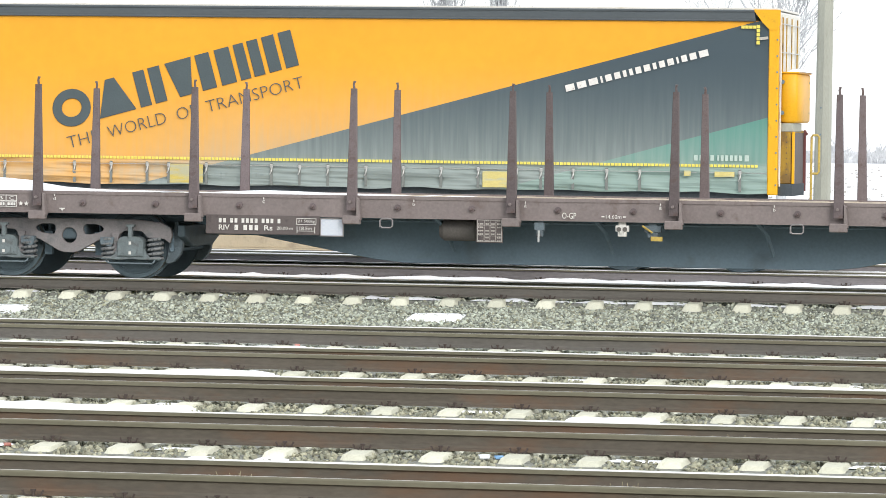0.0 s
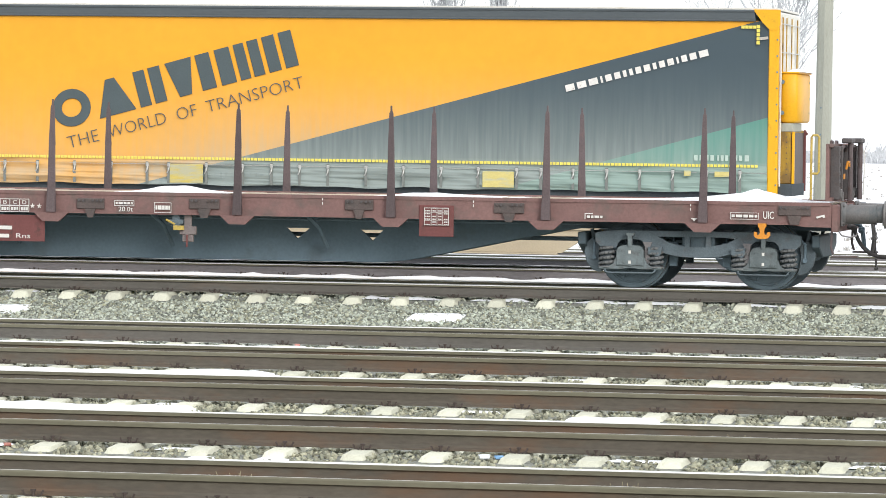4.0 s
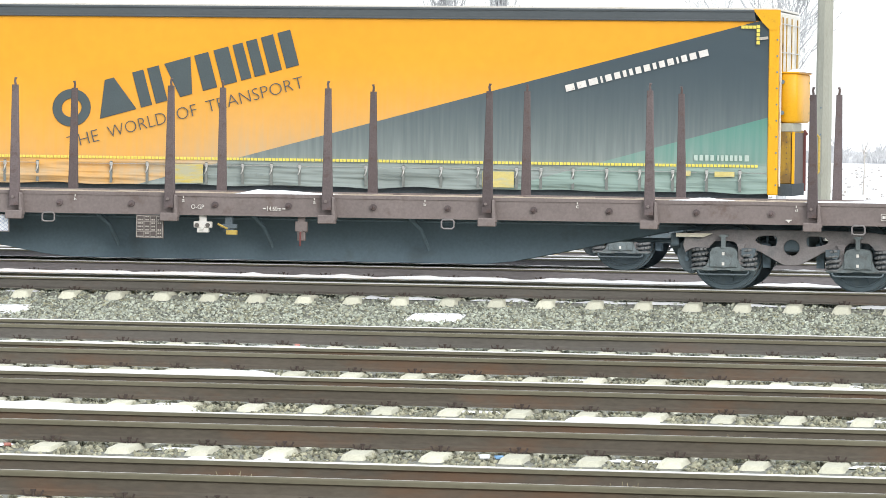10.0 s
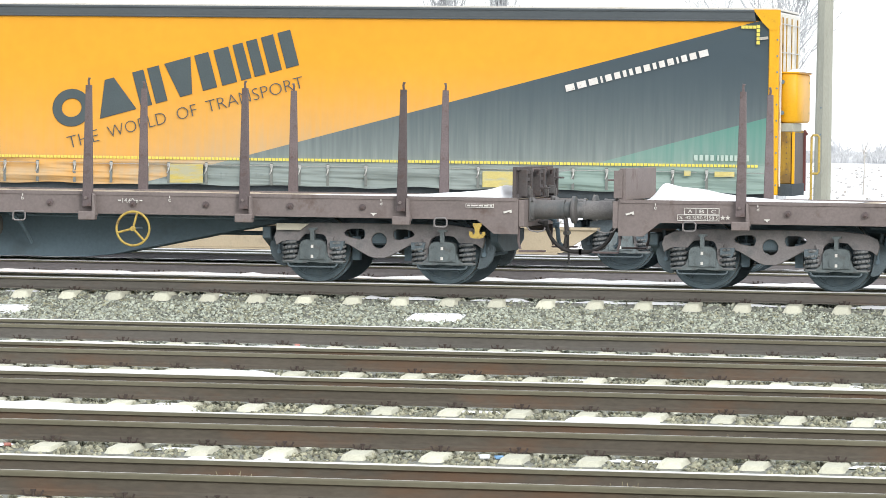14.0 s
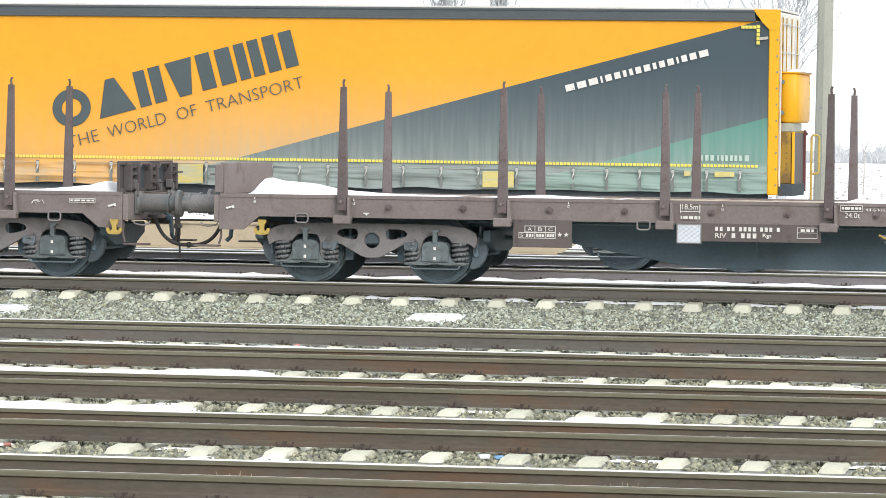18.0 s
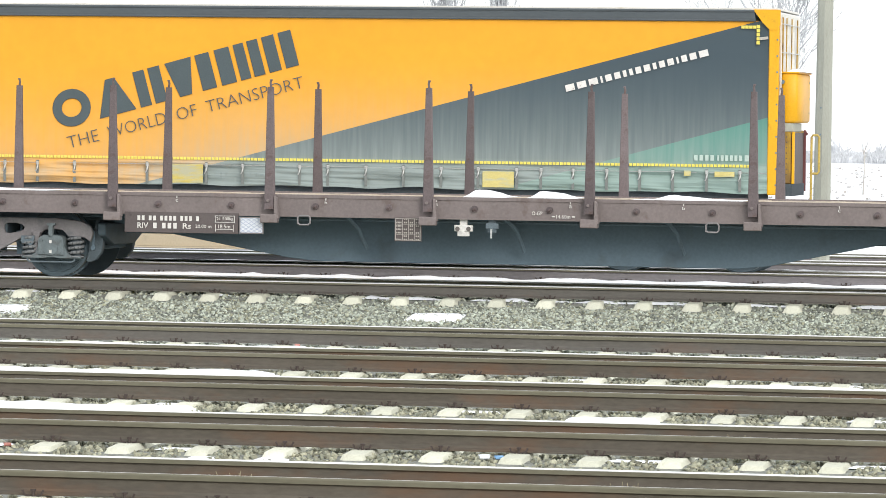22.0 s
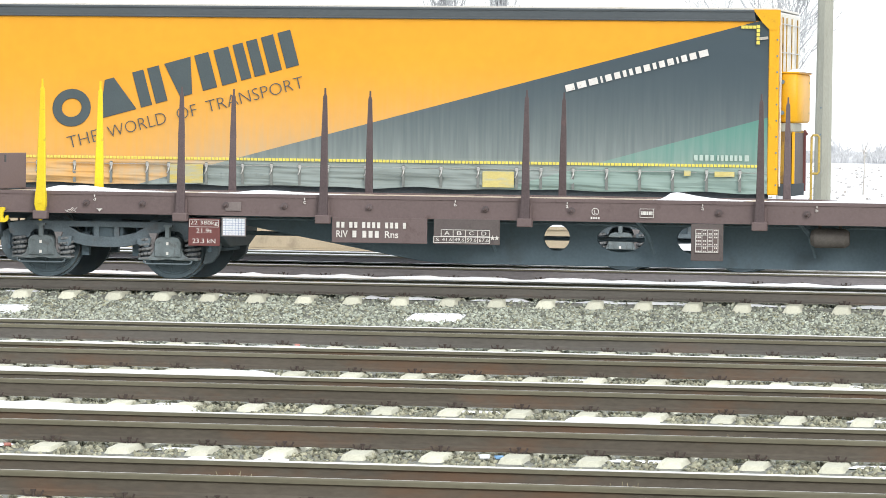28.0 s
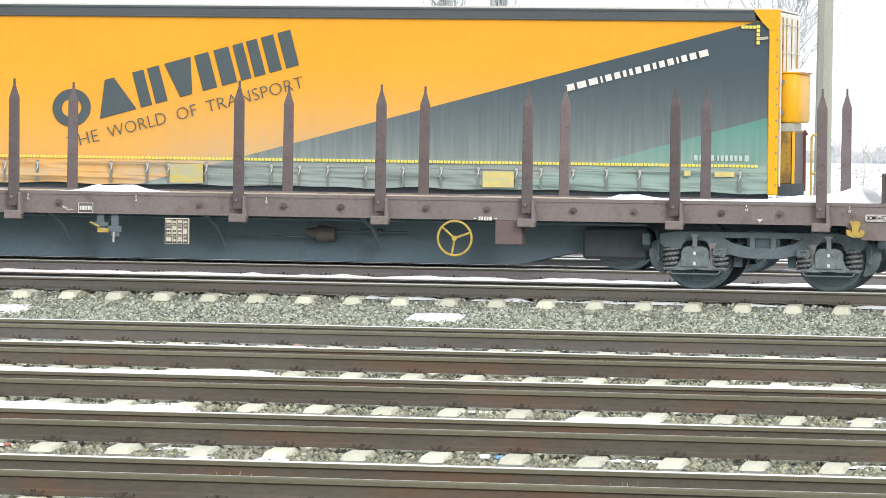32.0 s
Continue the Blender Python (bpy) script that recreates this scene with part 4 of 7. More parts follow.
def brake_beam_mesh():
    bm = bmesh.new()
    tube(bm, [(-0.10, -0.86, 0.70), (0, -0.86, 0.62), (0, -0.86, 0.40)], 0.022, 6)
    tube(bm, [(-0.10, 0.86, 0.70), (0, 0.86, 0.62), (0, 0.86, 0.40)], 0.022, 6)
    rod(bm, (0, -0.9, 0.40), (0, 0.9, 0.40), 0.03)
    return finish("brake_beam", bm, DARK)


def bolster_mesh():
    bm = bmesh.new()
    box(bm, -0.22, 0.22, -0.98, 0.98, 0.52, 0.80, 0.02)
    return finish("bolster", bm, WHEEL)


def headstock_mesh():
    """The bogie's end beam, deeper in the middle, with its brake levers."""
    bm = bmesh.new()
    front = [bm.verts.new((0.0, y, z)) for y, z in ((-1.0, 0.74), (1.0, 0.74), (1.0, 0.58), (0.55, 0.44), (-0.55, 0.44), (-1.0, 0.58))]
    back = [bm.verts.new((0.11, v.co.y, v.co.z)) for v in front]
    bm.faces.new(front)
    bm.faces.new(back[::-1])
    for i in range(6):
        bm.faces.new((front[i], back[i], back[(i + 1) % 6], front[(i + 1) % 6]))
    bmesh.ops.bevel(bm, geom=list(bm.edges), offset=0.014, segments=1, affect="EDGES")
    return finish("headstock", bm, WHEEL)


WHEELSET, AXLE_BOX, SPRING, TIE, BOLSTER = wheelset_mesh(), axle_box_mesh(), spring_mesh(), tie_mesh(), bolster_mesh()
BRAKE_BLOCK, BRAKE_BEAM = brake_block_mesh(), brake_beam_mesh()
BRAKE_CARRIER = brake_carrier_mesh()
COIL_SHADE_CORE, GUIDE, DAMPER, HEADSTOCK = coil_shade_core_mesh(), guide_mesh(), damper_mesh(), headstock_mesh()
MARK = finish("paint_mark", box(bmesh.new(), -0.017, 0.017, -0.003, 0.003, -0.021, 0.021), WHITE)
HALF_BASE = 0.895


def build_bogie(wagon, x, side):
    bogie = part("bogie", BOLSTER, None, wagon, at=pose(x, 0, 0))
    for u in (-0.36, 0.36):
        for y in (-0.75, 0.75):
            part("brake_block", BRAKE_BLOCK, None, bogie, at=pose(u, y, 0))
    for y in (-0.80, 0.80):
        part("brake_carrier", BRAKE_CARRIER, None, bogie, at=pose(1.44, y, 0))
        part("brake_carrier", BRAKE_CARRIER, None, bogie, at=pose(-1.44, y, 0, 0, 0, 180))
    for u, turn in ((-1.42, 180), (1.42, 0)):
        part("brake_beam", BRAKE_BEAM, None, bogie, at=pose(u, 0, 0, 0, 0, turn))
        part("headstock", HEADSTOCK, None, bogie, at=pose(u * 1.07, 0, 0, 0, 0, turn))
    for s in (-1, 1):
        turn = pose(0, s * 1.0, 0, 0, 0, 0 if s < 0 else 180)
        part("side_frame", side, None, bogie, at=turn)
    for u in (-HALF_BASE, HALF_BASE):
        part("wheelset", WHEELSET, None, bogie, "dark steel wheels on an axle", at=pose(u, 0, 0.46))
        for s in (-1, 1):
            part("axle_box", AXLE_BOX, None, bogie, at=pose(u, s * 1.02, 0, 0, 0, 0 if s < 0 else 180))
            if s < 0:
                for mx, mz, out in ((0, 0.485, 0.1465), (0, 0.350, 0.1465)):
                    part("paint_mark", MARK, None, bogie, at=pose(u + mx, -1.02 - out, mz))
            part("tie_bar", TIE, None, bogie, at=pose(u, s * 1.0, 0, 0, 0, 0 if s < 0 else 180))
            inner = -1 if u > 0 else 1
            part("guide_leg", GUIDE, None, bogie, at=pose(u + inner * 0.225, s * 1.03, 0, 0, 0, 0 if s < 0 else 180))
            part("damper_cup", DAMPER, None, bogie, at=pose(u + inner * 0.335, s * 1.03, 0, 0, 0, 0 if s < 0 else 180))
            for v in (-0.325, 0.325):
                sp = part("spring", SPRING, None, bogie, at=pose(u + v, s * 1.03, 0))
                part("spring_core", COIL_SHADE_CORE, None, sp)
    return bogie


# ---- flat wagons ----
FY = -1.373                        # the wagon's near side


def stake_mesh(kind, material):
    """A side stake with its top hook; the foot is at z = 0."""
    bm = bmesh.new()
    if kind == "tapered":
        for (w0, w1, z0, z1) in ((0.070, 0.040, 0.0, 1.645),):
            rows = [[(-w0, -0.05), (w0, -0.05), (w0, 0.05), (-w0, 0.05)], [(-w1, -0.035), (w1, -0.035), (w1, 0.035), (-w1, 0.035)]]
            v0 = [bm.verts.new((a, b, z0)) for a, b in rows[0]]
            v1 = [bm.verts.new((a, b, z1)) for a, b in rows[1]]
            for i in range(4):
                bm.faces.new((v0[i], v0[(i + 1) % 4], v1[(i + 1) % 4], v1[i]))
            bm.faces.new(v0[::-1])
            bm.faces.new(v1)
        tube(bm, [(0.004, 0, 1.63), (-0.004, 0, 1.70), (0.003, 0, 1.738), (0.020, 0, 1.730)], 0.018, 6)
    elif kind == "spike":
        rows = [(0.062, 0.0), (0.054, 0.25), (0.042, 0.9), (0.025, 1.42), (0.012, 1.45), (0.010, 1.52)]
        loops = [[bm.verts.new((sx * w, sy * max(0.012, w * 0.6), z)) for sx, sy in ((-1, -1), (1, -1), (1, 1), (-1, 1))] for w, z in rows]
        for a, b in zip(loops, loops[1:]):
            for i in range(4):
                bm.faces.new((a[i], a[(i + 1) % 4], b[(i + 1) % 4], b[i]))
        bm.faces.new(loops[0][::-1])
        bm.faces.new(loops[-1])
    elif kind == "flared":
        rows = [(0.020, -0.02), (0.046, 0.06), (0.078, 0.20), (0.076, 0.28), (0.062, 0.42), (0.050, 1.05), (0.032, 1.76), (0.014, 1.80), (0.012, 1.91)]
        loops = [[bm.verts.new((sx * w, sy * max(0.014, w * 0.6), z)) for sx, sy in ((-1, -1), (1, -1), (1, 1), (-1, 1))] for w, z in rows]
        for a, b in zip(loops, loops[1:]):
            for i in range(4):
                bm.faces.new((a[i], a[(i + 1) % 4], b[(i + 1) % 4], b[i]))
        bm.faces.new(loops[0][::-1])
        bm.faces.new(loops[-1])
        rod(bm, (0, -0.062, 0.24), (0, 0.062, 0.24), 0.030, seg=10)
    else:  # pointed
        rows = [(0.070, 0.0), (0.064, 1.45), (0.015, 1.63), (0.013, 1.72)]
        loops = [[bm.verts.new((sx * w, sy * min(w, 0.045), z)) for sx, sy in ((-1, -1), (1, -1), (1, 1), (-1, 1))] for w, z in rows]
        for a, b in zip(loops, loops[1:]):
            for i in range(4):
                bm.faces.new((a[i], a[(i + 1) % 4], b[(i + 1) % 4], b[i]))
        bm.faces.new(loops[0][::-1])
        bm.faces.new(loops[-1])
    bmesh.ops.bevel(bm, geom=[e for e in bm.edges if e.calc_length() > 0.6], offset=0.010, segments=1, affect="EDGES")
    return finish("stake", bm, material)


def bracket_mesh(material, slim=False, flared=False):
    bm = bmesh.new()
    w = 0.10 if slim else 0.118
    if not flared:
        box(bm, -w, w, -0.075, 0.06, 0.0, 0.115, 0.01)
    if not slim:
        prism(bm, [(0.075, 0.06), (0.13, 0.06), (0.10, 0.34), (0.075, 0.36)], -0.065, 0.05)
        rod(bm, (-0.01, -0.085, 0.30), (-0.01, -0.05, 0.30), 0.020, seg=10)
    elif flared:
        prism(bm, [(-0.24, 0.09), (0.24, 0.09), (0.20, 0.05), (0.11, -0.03), (-0.11, -0.03), (-0.20, 0.05)], -0.01, 0.05)
    else:
        prism(bm, [(-0.085, 0.11), (0.085, 0.11), (0.085, 0.30), (-0.085, 0.30)], 0.02, 0.06)
    return finish("stake_bracket", bm, material)


def solebar_mesh(deep, material):
    low = 0.70 if deep else 0.86
    bm = bmesh.new()
    prism(bm, [(-9.30, 1.176), (9.30, 1.176), (9.30, low), (8.97, low), (8.74, 0.885), (-8.74, 0.885), (-8.97, low), (-9.30, low)], -0.018, 0.02)
    box(bm, -9.28, 9.28, -0.030, 0.014, 1.140, 1.186)
    box(bm, -8.74, 8.74, -0.030, 0.10, 0.885, 0.905)
    return finish("solebar", bm, material)


def deck_board_mesh(lip):
    bm = bmesh.new()
    box(bm, 0, 0.203, -1.350, 1.350, 1.135, 1.165 + lip * 0.4)
    return finish("deck_board", bm, WOOD)


def sill_mesh(holes, outline=None):
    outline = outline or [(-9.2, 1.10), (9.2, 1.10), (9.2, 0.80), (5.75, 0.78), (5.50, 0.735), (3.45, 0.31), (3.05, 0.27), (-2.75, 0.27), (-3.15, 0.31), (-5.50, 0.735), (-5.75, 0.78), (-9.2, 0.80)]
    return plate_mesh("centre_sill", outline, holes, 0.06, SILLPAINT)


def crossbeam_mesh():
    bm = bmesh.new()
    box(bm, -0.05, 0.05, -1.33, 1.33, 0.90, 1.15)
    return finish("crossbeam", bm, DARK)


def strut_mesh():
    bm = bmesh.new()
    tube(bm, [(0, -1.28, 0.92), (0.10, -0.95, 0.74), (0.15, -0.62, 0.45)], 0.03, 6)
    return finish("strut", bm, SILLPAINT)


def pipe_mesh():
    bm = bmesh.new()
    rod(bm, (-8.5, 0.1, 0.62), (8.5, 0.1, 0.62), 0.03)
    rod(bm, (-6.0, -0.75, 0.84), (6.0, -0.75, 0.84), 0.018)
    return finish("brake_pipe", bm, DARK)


def end_beam_mesh(material):
    bm = bmesh.new()
    box(bm, -0.04, 0.04, -1.36, 1.36, 0.80, 1.16, 0.008)
    return finish("end_beam", bm, material)


def buffer_mesh(sleeve):
    bm = bmesh.new()
    box(bm, 0.0, 0.03, -0.18, 0.18, -0.16, 0.16, 0.01)
    for y in (-0.14, 0.14):
        for z in (-0.12, 0.12):
            rod(bm, (0.03, y, z), (0.055, y, z), 0.022, seg=6)
    rod(bm, (0.03, 0, 0), (0.07, 0, 0), sleeve + 0.03, sleeve, seg=22)
    rod(bm, (0.07, 0, 0), (0.46, 0, 0), sleeve, sleeve - 0.004, seg=22)
    rod(bm, (0.435, 0, 0), (0.470, 0, 0), sleeve + 0.005, seg=22)
    rod(bm, (0.46, 0, 0), (0.58, 0, 0), sleeve - 0.02, seg=22)
    return finish("buffer", bm, BUFFER, smooth=40)


def buffer_head_mesh(square):
    """The striking plate: a dished disc on older wagons, a rounded oblong on newer ones."""
    bm = bmesh.new()
    if square:
        prism(bm, [(0.510, -0.12), (0.510, 0.12), (0.530, 0.172), (0.606, 0.168), (0.617, 0.0), (0.606, -0.168), (0.530, -0.172)], -0.22, 0.22)
        bmesh.ops.bevel(bm, geom=list(bm.edges), offset=0.010, segments=1, affect="EDGES")
    else:
        rod(bm, (0.545, 0, 0), (0.572, 0, 0), 0.115, 0.172, seg=28)
        rod(bm, (0.572, 0, 0), (0.600, 0, 0), 0.184, 0.182, seg=28)
        rod(bm, (0.600, 0, 0), (0.618, 0, 0), 0.182, 0.10, seg=28)
    return finish("buffer_head", bm, BUFFER, smooth=30)


def coupling_mesh():
    """A screw coupling hung on its draw hook."""
    bm = bmesh.new()
    box(bm, -0.01, 0.03, -0.17, 0.17, -0.15, 0.15, 0.012)
    prism(bm, [(0.0, -0.06), (0.28, -0.05), (0.36, 0.02), (0.36, 0.10), (0.30, 0.12), (0.27, 0.04), (0.0, 0.06)], -0.03, 0.03)
    for s in (-0.075, 0.075):
        tube(bm, [(0.26, s, 0.0), (0.31, s, -0.12), (0.33, s, -0.30)], 0.022, 6)
        tube(bm, [(0.33, s, -0.30), (0.33, s, -0.42), (0.31, s * 0.8, -0.52)], 0.020, 6)
    rod(bm, (0.33, -0.13, -0.30), (0.33, 0.13, -0.30), 0.034, seg=8)
    rod(bm, (0.28, -0.10, -0.52), (0.28, 0.10, -0.52), 0.028, seg=8)
    rod(bm, (0.34, 0.0, -0.22), (0.30, 0.0, -0.50), 0.026, seg=8)
    tube(bm, [(0.335, 0.0, -0.34), (0.355, 0.0, -0.56), (0.36, 0.0, -0.68)], 0.016, 6)
    bmesh.ops.create_icosphere(bm, subdivisions=1, radius=0.038, matrix=Matrix.Translation((0.36, 0, -0.70)))
    return finish("coupling", bm, BUFFER)


def draw_hook_mesh():
    bm = bmesh.new()
    box(bm, -0.01, 0.03, -0.17, 0.17, -0.15, 0.15, 0.012)
    prism(bm, [(0.0, -0.06), (0.24, -0.05), (0.32, 0.02), (0.32, 0.10), (0.26, 0.12), (0.23, 0.04), (0.0, 0.06)], -0.03, 0.03)
    for s in (-0.07, 0.07):
        rod(bm, (0.22, s, 0.03), (0.95, s, 0.0), 0.02, seg=6)
    rod(bm, (0.45, 0, 0.02), (0.80, 0, 0.01), 0.03, seg=8)
    return finish("draw_hook", bm, BUFFER)


def hose_mesh():
    """An air hose on its cock, hanging down to the joint with the next wagon's."""
    bm = bmesh.new()
    rod(bm, (0.0, 0, 0.0), (0.10, 0, -0.03), 0.030, seg=8)
    box(bm, 0.06, 0.13, -0.035, 0.035, -0.075, 0.01, 0.008)
    p = [Vector(q) for q in ((0.10, 0, -0.04), (0.17, 0.02, -0.33), (0.36, 0.02, -0.42), (0.56, 0, -0.405))]
    pts = [p[0] * (1 - u) ** 3 + p[1] * 3 * u * (1 - u) ** 2 + p[2] * 3 * u * u * (1 - u) + p[3] * u ** 3 for u in np.linspace(0, 1, 12)] + [Vector((0.60, 0, -0.40))]
    tube(bm, pts, 0.026, 8)
    box(bm, 0.555, 0.598, -0.035, 0.035, -0.445, -0.365, 0.01)
    return finish("brake_hose", bm, RUBBER, smooth=60)


def cock_pipe_mesh():
    """The main pipe's end, bent down beside the draw gear."""
    bm = bmesh.new()
    tube(bm, [(-0.25, 0, 0.05), (0.02, 0, 0.04), (0.10, 0, 0.0), (0.14, 0, -0.12), (0.16, 0, -0.30), (0.22, 0, -0.36)], 0.030, 8)
    box(bm, 0.08, 0.16, -0.05, 0.05, -0.10, -0.02, 0.01)
    rod(bm, (0.12, -0.10, -0.06), (0.12, -0.03, -0.06), 0.012, seg=6)
    return finish("cock_pipe", bm, DARK)


def wire_grip_mesh():
    """The shunter's grip: a bent bar under the buffer."""
    bm = bmesh.new()
    tube(bm, [(0.0, 0, 0.0), (0.05, 0, -0.07), (0.16, 0, -0.09), (0.24, 0, -0.07), (0.26, 0, -0.03)], 0.011, 6)
    return finish("shunter_grip", bm, RINGGREY)


def step_mesh():
    bm = bmesh.new()
    tube(bm, [(0.0, 0, 0.38), (-0.01, 0, 0.10), (0.02, 0, 0.0)], 0.018, 6)
    box(bm, 0.0, 0.34, -0.04, 0.16, -0.035, -0.012, 0.004)
    return finish("shunter_step", bm, STAKE)


def hook_mesh(material):
    """A painted towing hook: a stem with two upturned horns."""
    bm = bmesh.new()
    half = [(0.055, 0.20), (0.055, 0.165), (0.034, 0.13), (0.026, 0.085), (0.034, 0.055), (0.060, 0.045), (0.072, 0.085), (0.104, 0.090), (0.108, 0.045), (0.085, 0.008), (0.04, -0.004)]
    prism(bm, loop_mirror(half), -0.025, 0.025)
    return finish("towing_hook", bm, material)


def end_wall_mesh(height, material):
    """The end wall's plate: smooth towards the load."""
    bm = bmesh.new()
    box(bm, -0.03, 0.012, -1.335, 1.335, 0.0, height, 0.006)
    box(bm, 0.012, 0.055, -1.335, 1.335, height - 0.05, height, 0.006)
    box(bm, 0.012, 0.06, -1.335, 1.335, 0.0, 0.05)
    return finish("end_wall", bm, material)


def build_end_wall(w, x, z, turn, height, plate, rib, slots=()):
    """An end wall: smooth and slotted towards the load, with pierced uprights and sunk bays on its outer face."""
    wall = part("end_wall", end_wall_mesh(height, plate), None, w, at=pose(x, 0, z, 0, 0, turn))
    for y, k in slots:
        # Slots are near-black patches laid on the plate, painting the openings' shade
        bm = bmesh.new()
        box(bm, -0.034, -0.029, y - 0.035, y + 0.035, height * k - 0.05, height * k + 0.05)
        part("slot", bm, CORE, wall)
    tall = height > 0.6
    for y, half in ((-0.92, 0.19), (0.10, 0.17), (1.16, 0.15)):
        bm = bmesh.new()
        for s in (-1, 1):
            box(bm, 0.012, 0.13, y + s * half - 0.04, y + s * half + 0.04, 0.02, height - 0.03, 0.006)
        rungs = 7 if tall else 4
        for k in range(rungs):
            zz = 0.05 + (height - 0.12) * k / (rungs - 1)
            box(bm, 0.06, 0.11, y - half + 0.04, y + half - 0.04, zz - 0.022, zz + 0.022)
        part("pierced_upright", bm, rib, wall)
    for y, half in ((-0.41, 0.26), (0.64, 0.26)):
        # A near-black panel paints the recess shade between two uprights
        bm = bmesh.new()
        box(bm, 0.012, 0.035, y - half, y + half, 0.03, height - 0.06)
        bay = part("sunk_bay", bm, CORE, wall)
        bm = bmesh.new()
        tube(bm, [(0.10, y - half, height - 0.10), (0.12, y - half + 0.05, height - 0.035), (0.12, y + half - 0.05, height - 0.035), (0.10, y + half, height - 0.10)], 0.020, 6)
        part("bay_rim", bm, STAKE, bay)
    if tall:
        for y in (-0.36, 0.86):
            bm = bmesh.new()
            rod(bm, (0.19, y, 0.0), (0.19, y, height + 0.02), 0.035, seg=10)
            part("guide_pole", bm, STAKE, wall, "worn steel pole on the wall")
            bm = bmesh.new()
            box(bm, 0.09, 0.23, y - 0.20, y + 0.22, height + 0.005, height + 0.075, 0.015)
            part("pole_cap", bm, rib, wall)
        bm = bmesh.new()
        tube(bm, [(0.18, -0.78, 0.42), (0.20, -0.78, 0.52), (0.20, -0.60, 0.52), (0.20, -0.58, 0.46)], 0.016, 6)
        part("hook_mark", bm, ORANGE_P, wall, "small orange hook")
        bm = bmesh.new()
        box(bm, 0.13, 0.14, -0.66, -0.50, 0.29, 0.36)
        part("tag", bm, ORANGE_P, wall, "small orange tag")
    else:
        bm = bmesh.new()
        tube(bm, [(0.05, -0.12, 0), (0.18, -0.12, 0), (0.18, 0.12, 0), (0.05, 0.12, 0)], 0.013, 6)
        grip = finish("grip", bm, rib)
        for y, k in ((0.02, 0.30), (1.12, 0.62)):
            part("grip", grip, None, wall, at=pose(0.04, y, height * k))
    bm = bmesh.new()
    box(bm, 0.012, 0.10, -0.045, 0.045, -0.06, 0.06, 0.01)
    box(bm, 0.09, 0.125, -0.02, 0.02, -0.10, 0.02, 0.006)
    catch = finish("catch", bm, BUFFER)
    for y in (-0.95, 0.30, 0.95):
        part("catch", catch, None, wall, at=pose(0.05, y, 0.10))
    return wall


def drift_mesh(x0, x1, height, peak, seed):
    """A snow drift across the deck: it rises to its height at peak (0 to 1 along it)."""
    nx, ny = max(12, int((x1 - x0) / 0.05)), 12
    verts = []
    for j in range(ny + 1):
        for i in range(nx + 1):
            u, v = i / nx, j / ny
            x = x0 + u * (x1 - x0)
            rise = (u / peak if u < peak else (1 - u) / max(1e-6, 1 - peak)) if 0 < peak < 1 else (1 - u if peak <= 0 else u)
            rise = max(0.0, min(1.0, rise))
            n1 = noise.noise((x * 1.6 + seed, v * 1.5, seed)) * 0.30 + noise.noise((x * 5 + seed, v * 4, seed)) * 0.12
            h = height * max(0.0, rise ** 2.6 * (0.9 + n1) + 0.10 * n1 + 0.05) * (1 - abs(2 * v - 1) ** 8) * (1.22 - 0.55 * v)
            verts.append((x, -1.33 + 2.66 * v + 0.02 * n1, 1.163 + h))
    w = nx + 1
    return mesh_of("snow_drift", verts, [(j * w + i, j * w + i + 1, (j + 1) * w + i + 1, (j + 1) * w + i) for j in range(ny) for i in range(nx)], SNOW, True)


def lashing_ring_mesh():
    bm = bmesh.new()
    tube(bm, [(-0.075, 0, 0.02), (-0.085, 0, 0.0), (-0.085, 0, 0.09), (-0.06, 0, 0.115), (0.06, 0, 0.115), (0.085, 0, 0.09), (0.085, 0, 0.02), (0.06, 0, -0.005), (-0.06, 0, -0.005), (-0.085, 0, 0.02)], 0.013, 6)
    return finish("lashing_ring", bm, RINGGREY, smooth=60)


BOARDS, CROSSBEAM, STRUT = [deck_board_mesh(q) for q in (-0.01, 0.0, 0.008)], crossbeam_mesh(), strut_mesh()
DRAW_HOOK = draw_hook_mesh()
COUPLING, HOSE, STEP, RING, COCK, GRIP = coupling_mesh(), hose_mesh(), step_mesh(), lashing_ring_mesh(), cock_pipe_mesh(), wire_grip_mesh()
BUFFERS, HEADS = (buffer_mesh(0.128), buffer_mesh(0.146)), (buffer_head_mesh(False), buffer_head_mesh(True))
PIPE = pipe_mesh()
SILL = sill_mesh([])
SILL_HOLED = sill_mesh([ellipse(-1.21, 0.645, 0.185, 0.185, 28), ellipse(-0.33, 0.645, 0.33, 0.19, 28), ellipse(0.62, 0.645, 0.19, 0.185, 28)])
SILL_OPEN = sill_mesh([[(-2.1, 0.84), (-2.1, 0.47), (1.5, 0.47), (1.5, 0.84)]])
SILL_PIERCED = sill_mesh([[(1.70, 0.72), (1.87, 0.56), (2.05, 0.72)], [(2.74, 0.71), (2.92, 0.55), (3.08, 0.71)]])
SILL_SLOTTED = sill_mesh([[(1.2, 0.80), (1.2, 0.52), (3.3, 0.52), (3.3, 0.80)]])
SILL_LONG = sill_mesh([], [(-9.2, 1.10), (9.2, 1.10), (9.2, 0.80), (6.7, 0.72), (5.85, 0.595), (4.85, 0.42), (4.30, 0.29), (4.1, 0.27), (-3.9, 0.27), (-4.1, 0.29), (-4.7, 0.42), (-5.7, 0.595), (-6.6, 0.72), (-9.2, 0.80)])
HOOKS = {"hookY": hook_mesh(YELLOW), "hookO": hook_mesh(ORANGE_P), "hookD": hook_mesh(OCHRE)}
LASH = bmesh.new()
rod(LASH, (0, -0.02, 0), (0, 0.01, 0), 0.045, seg=10)
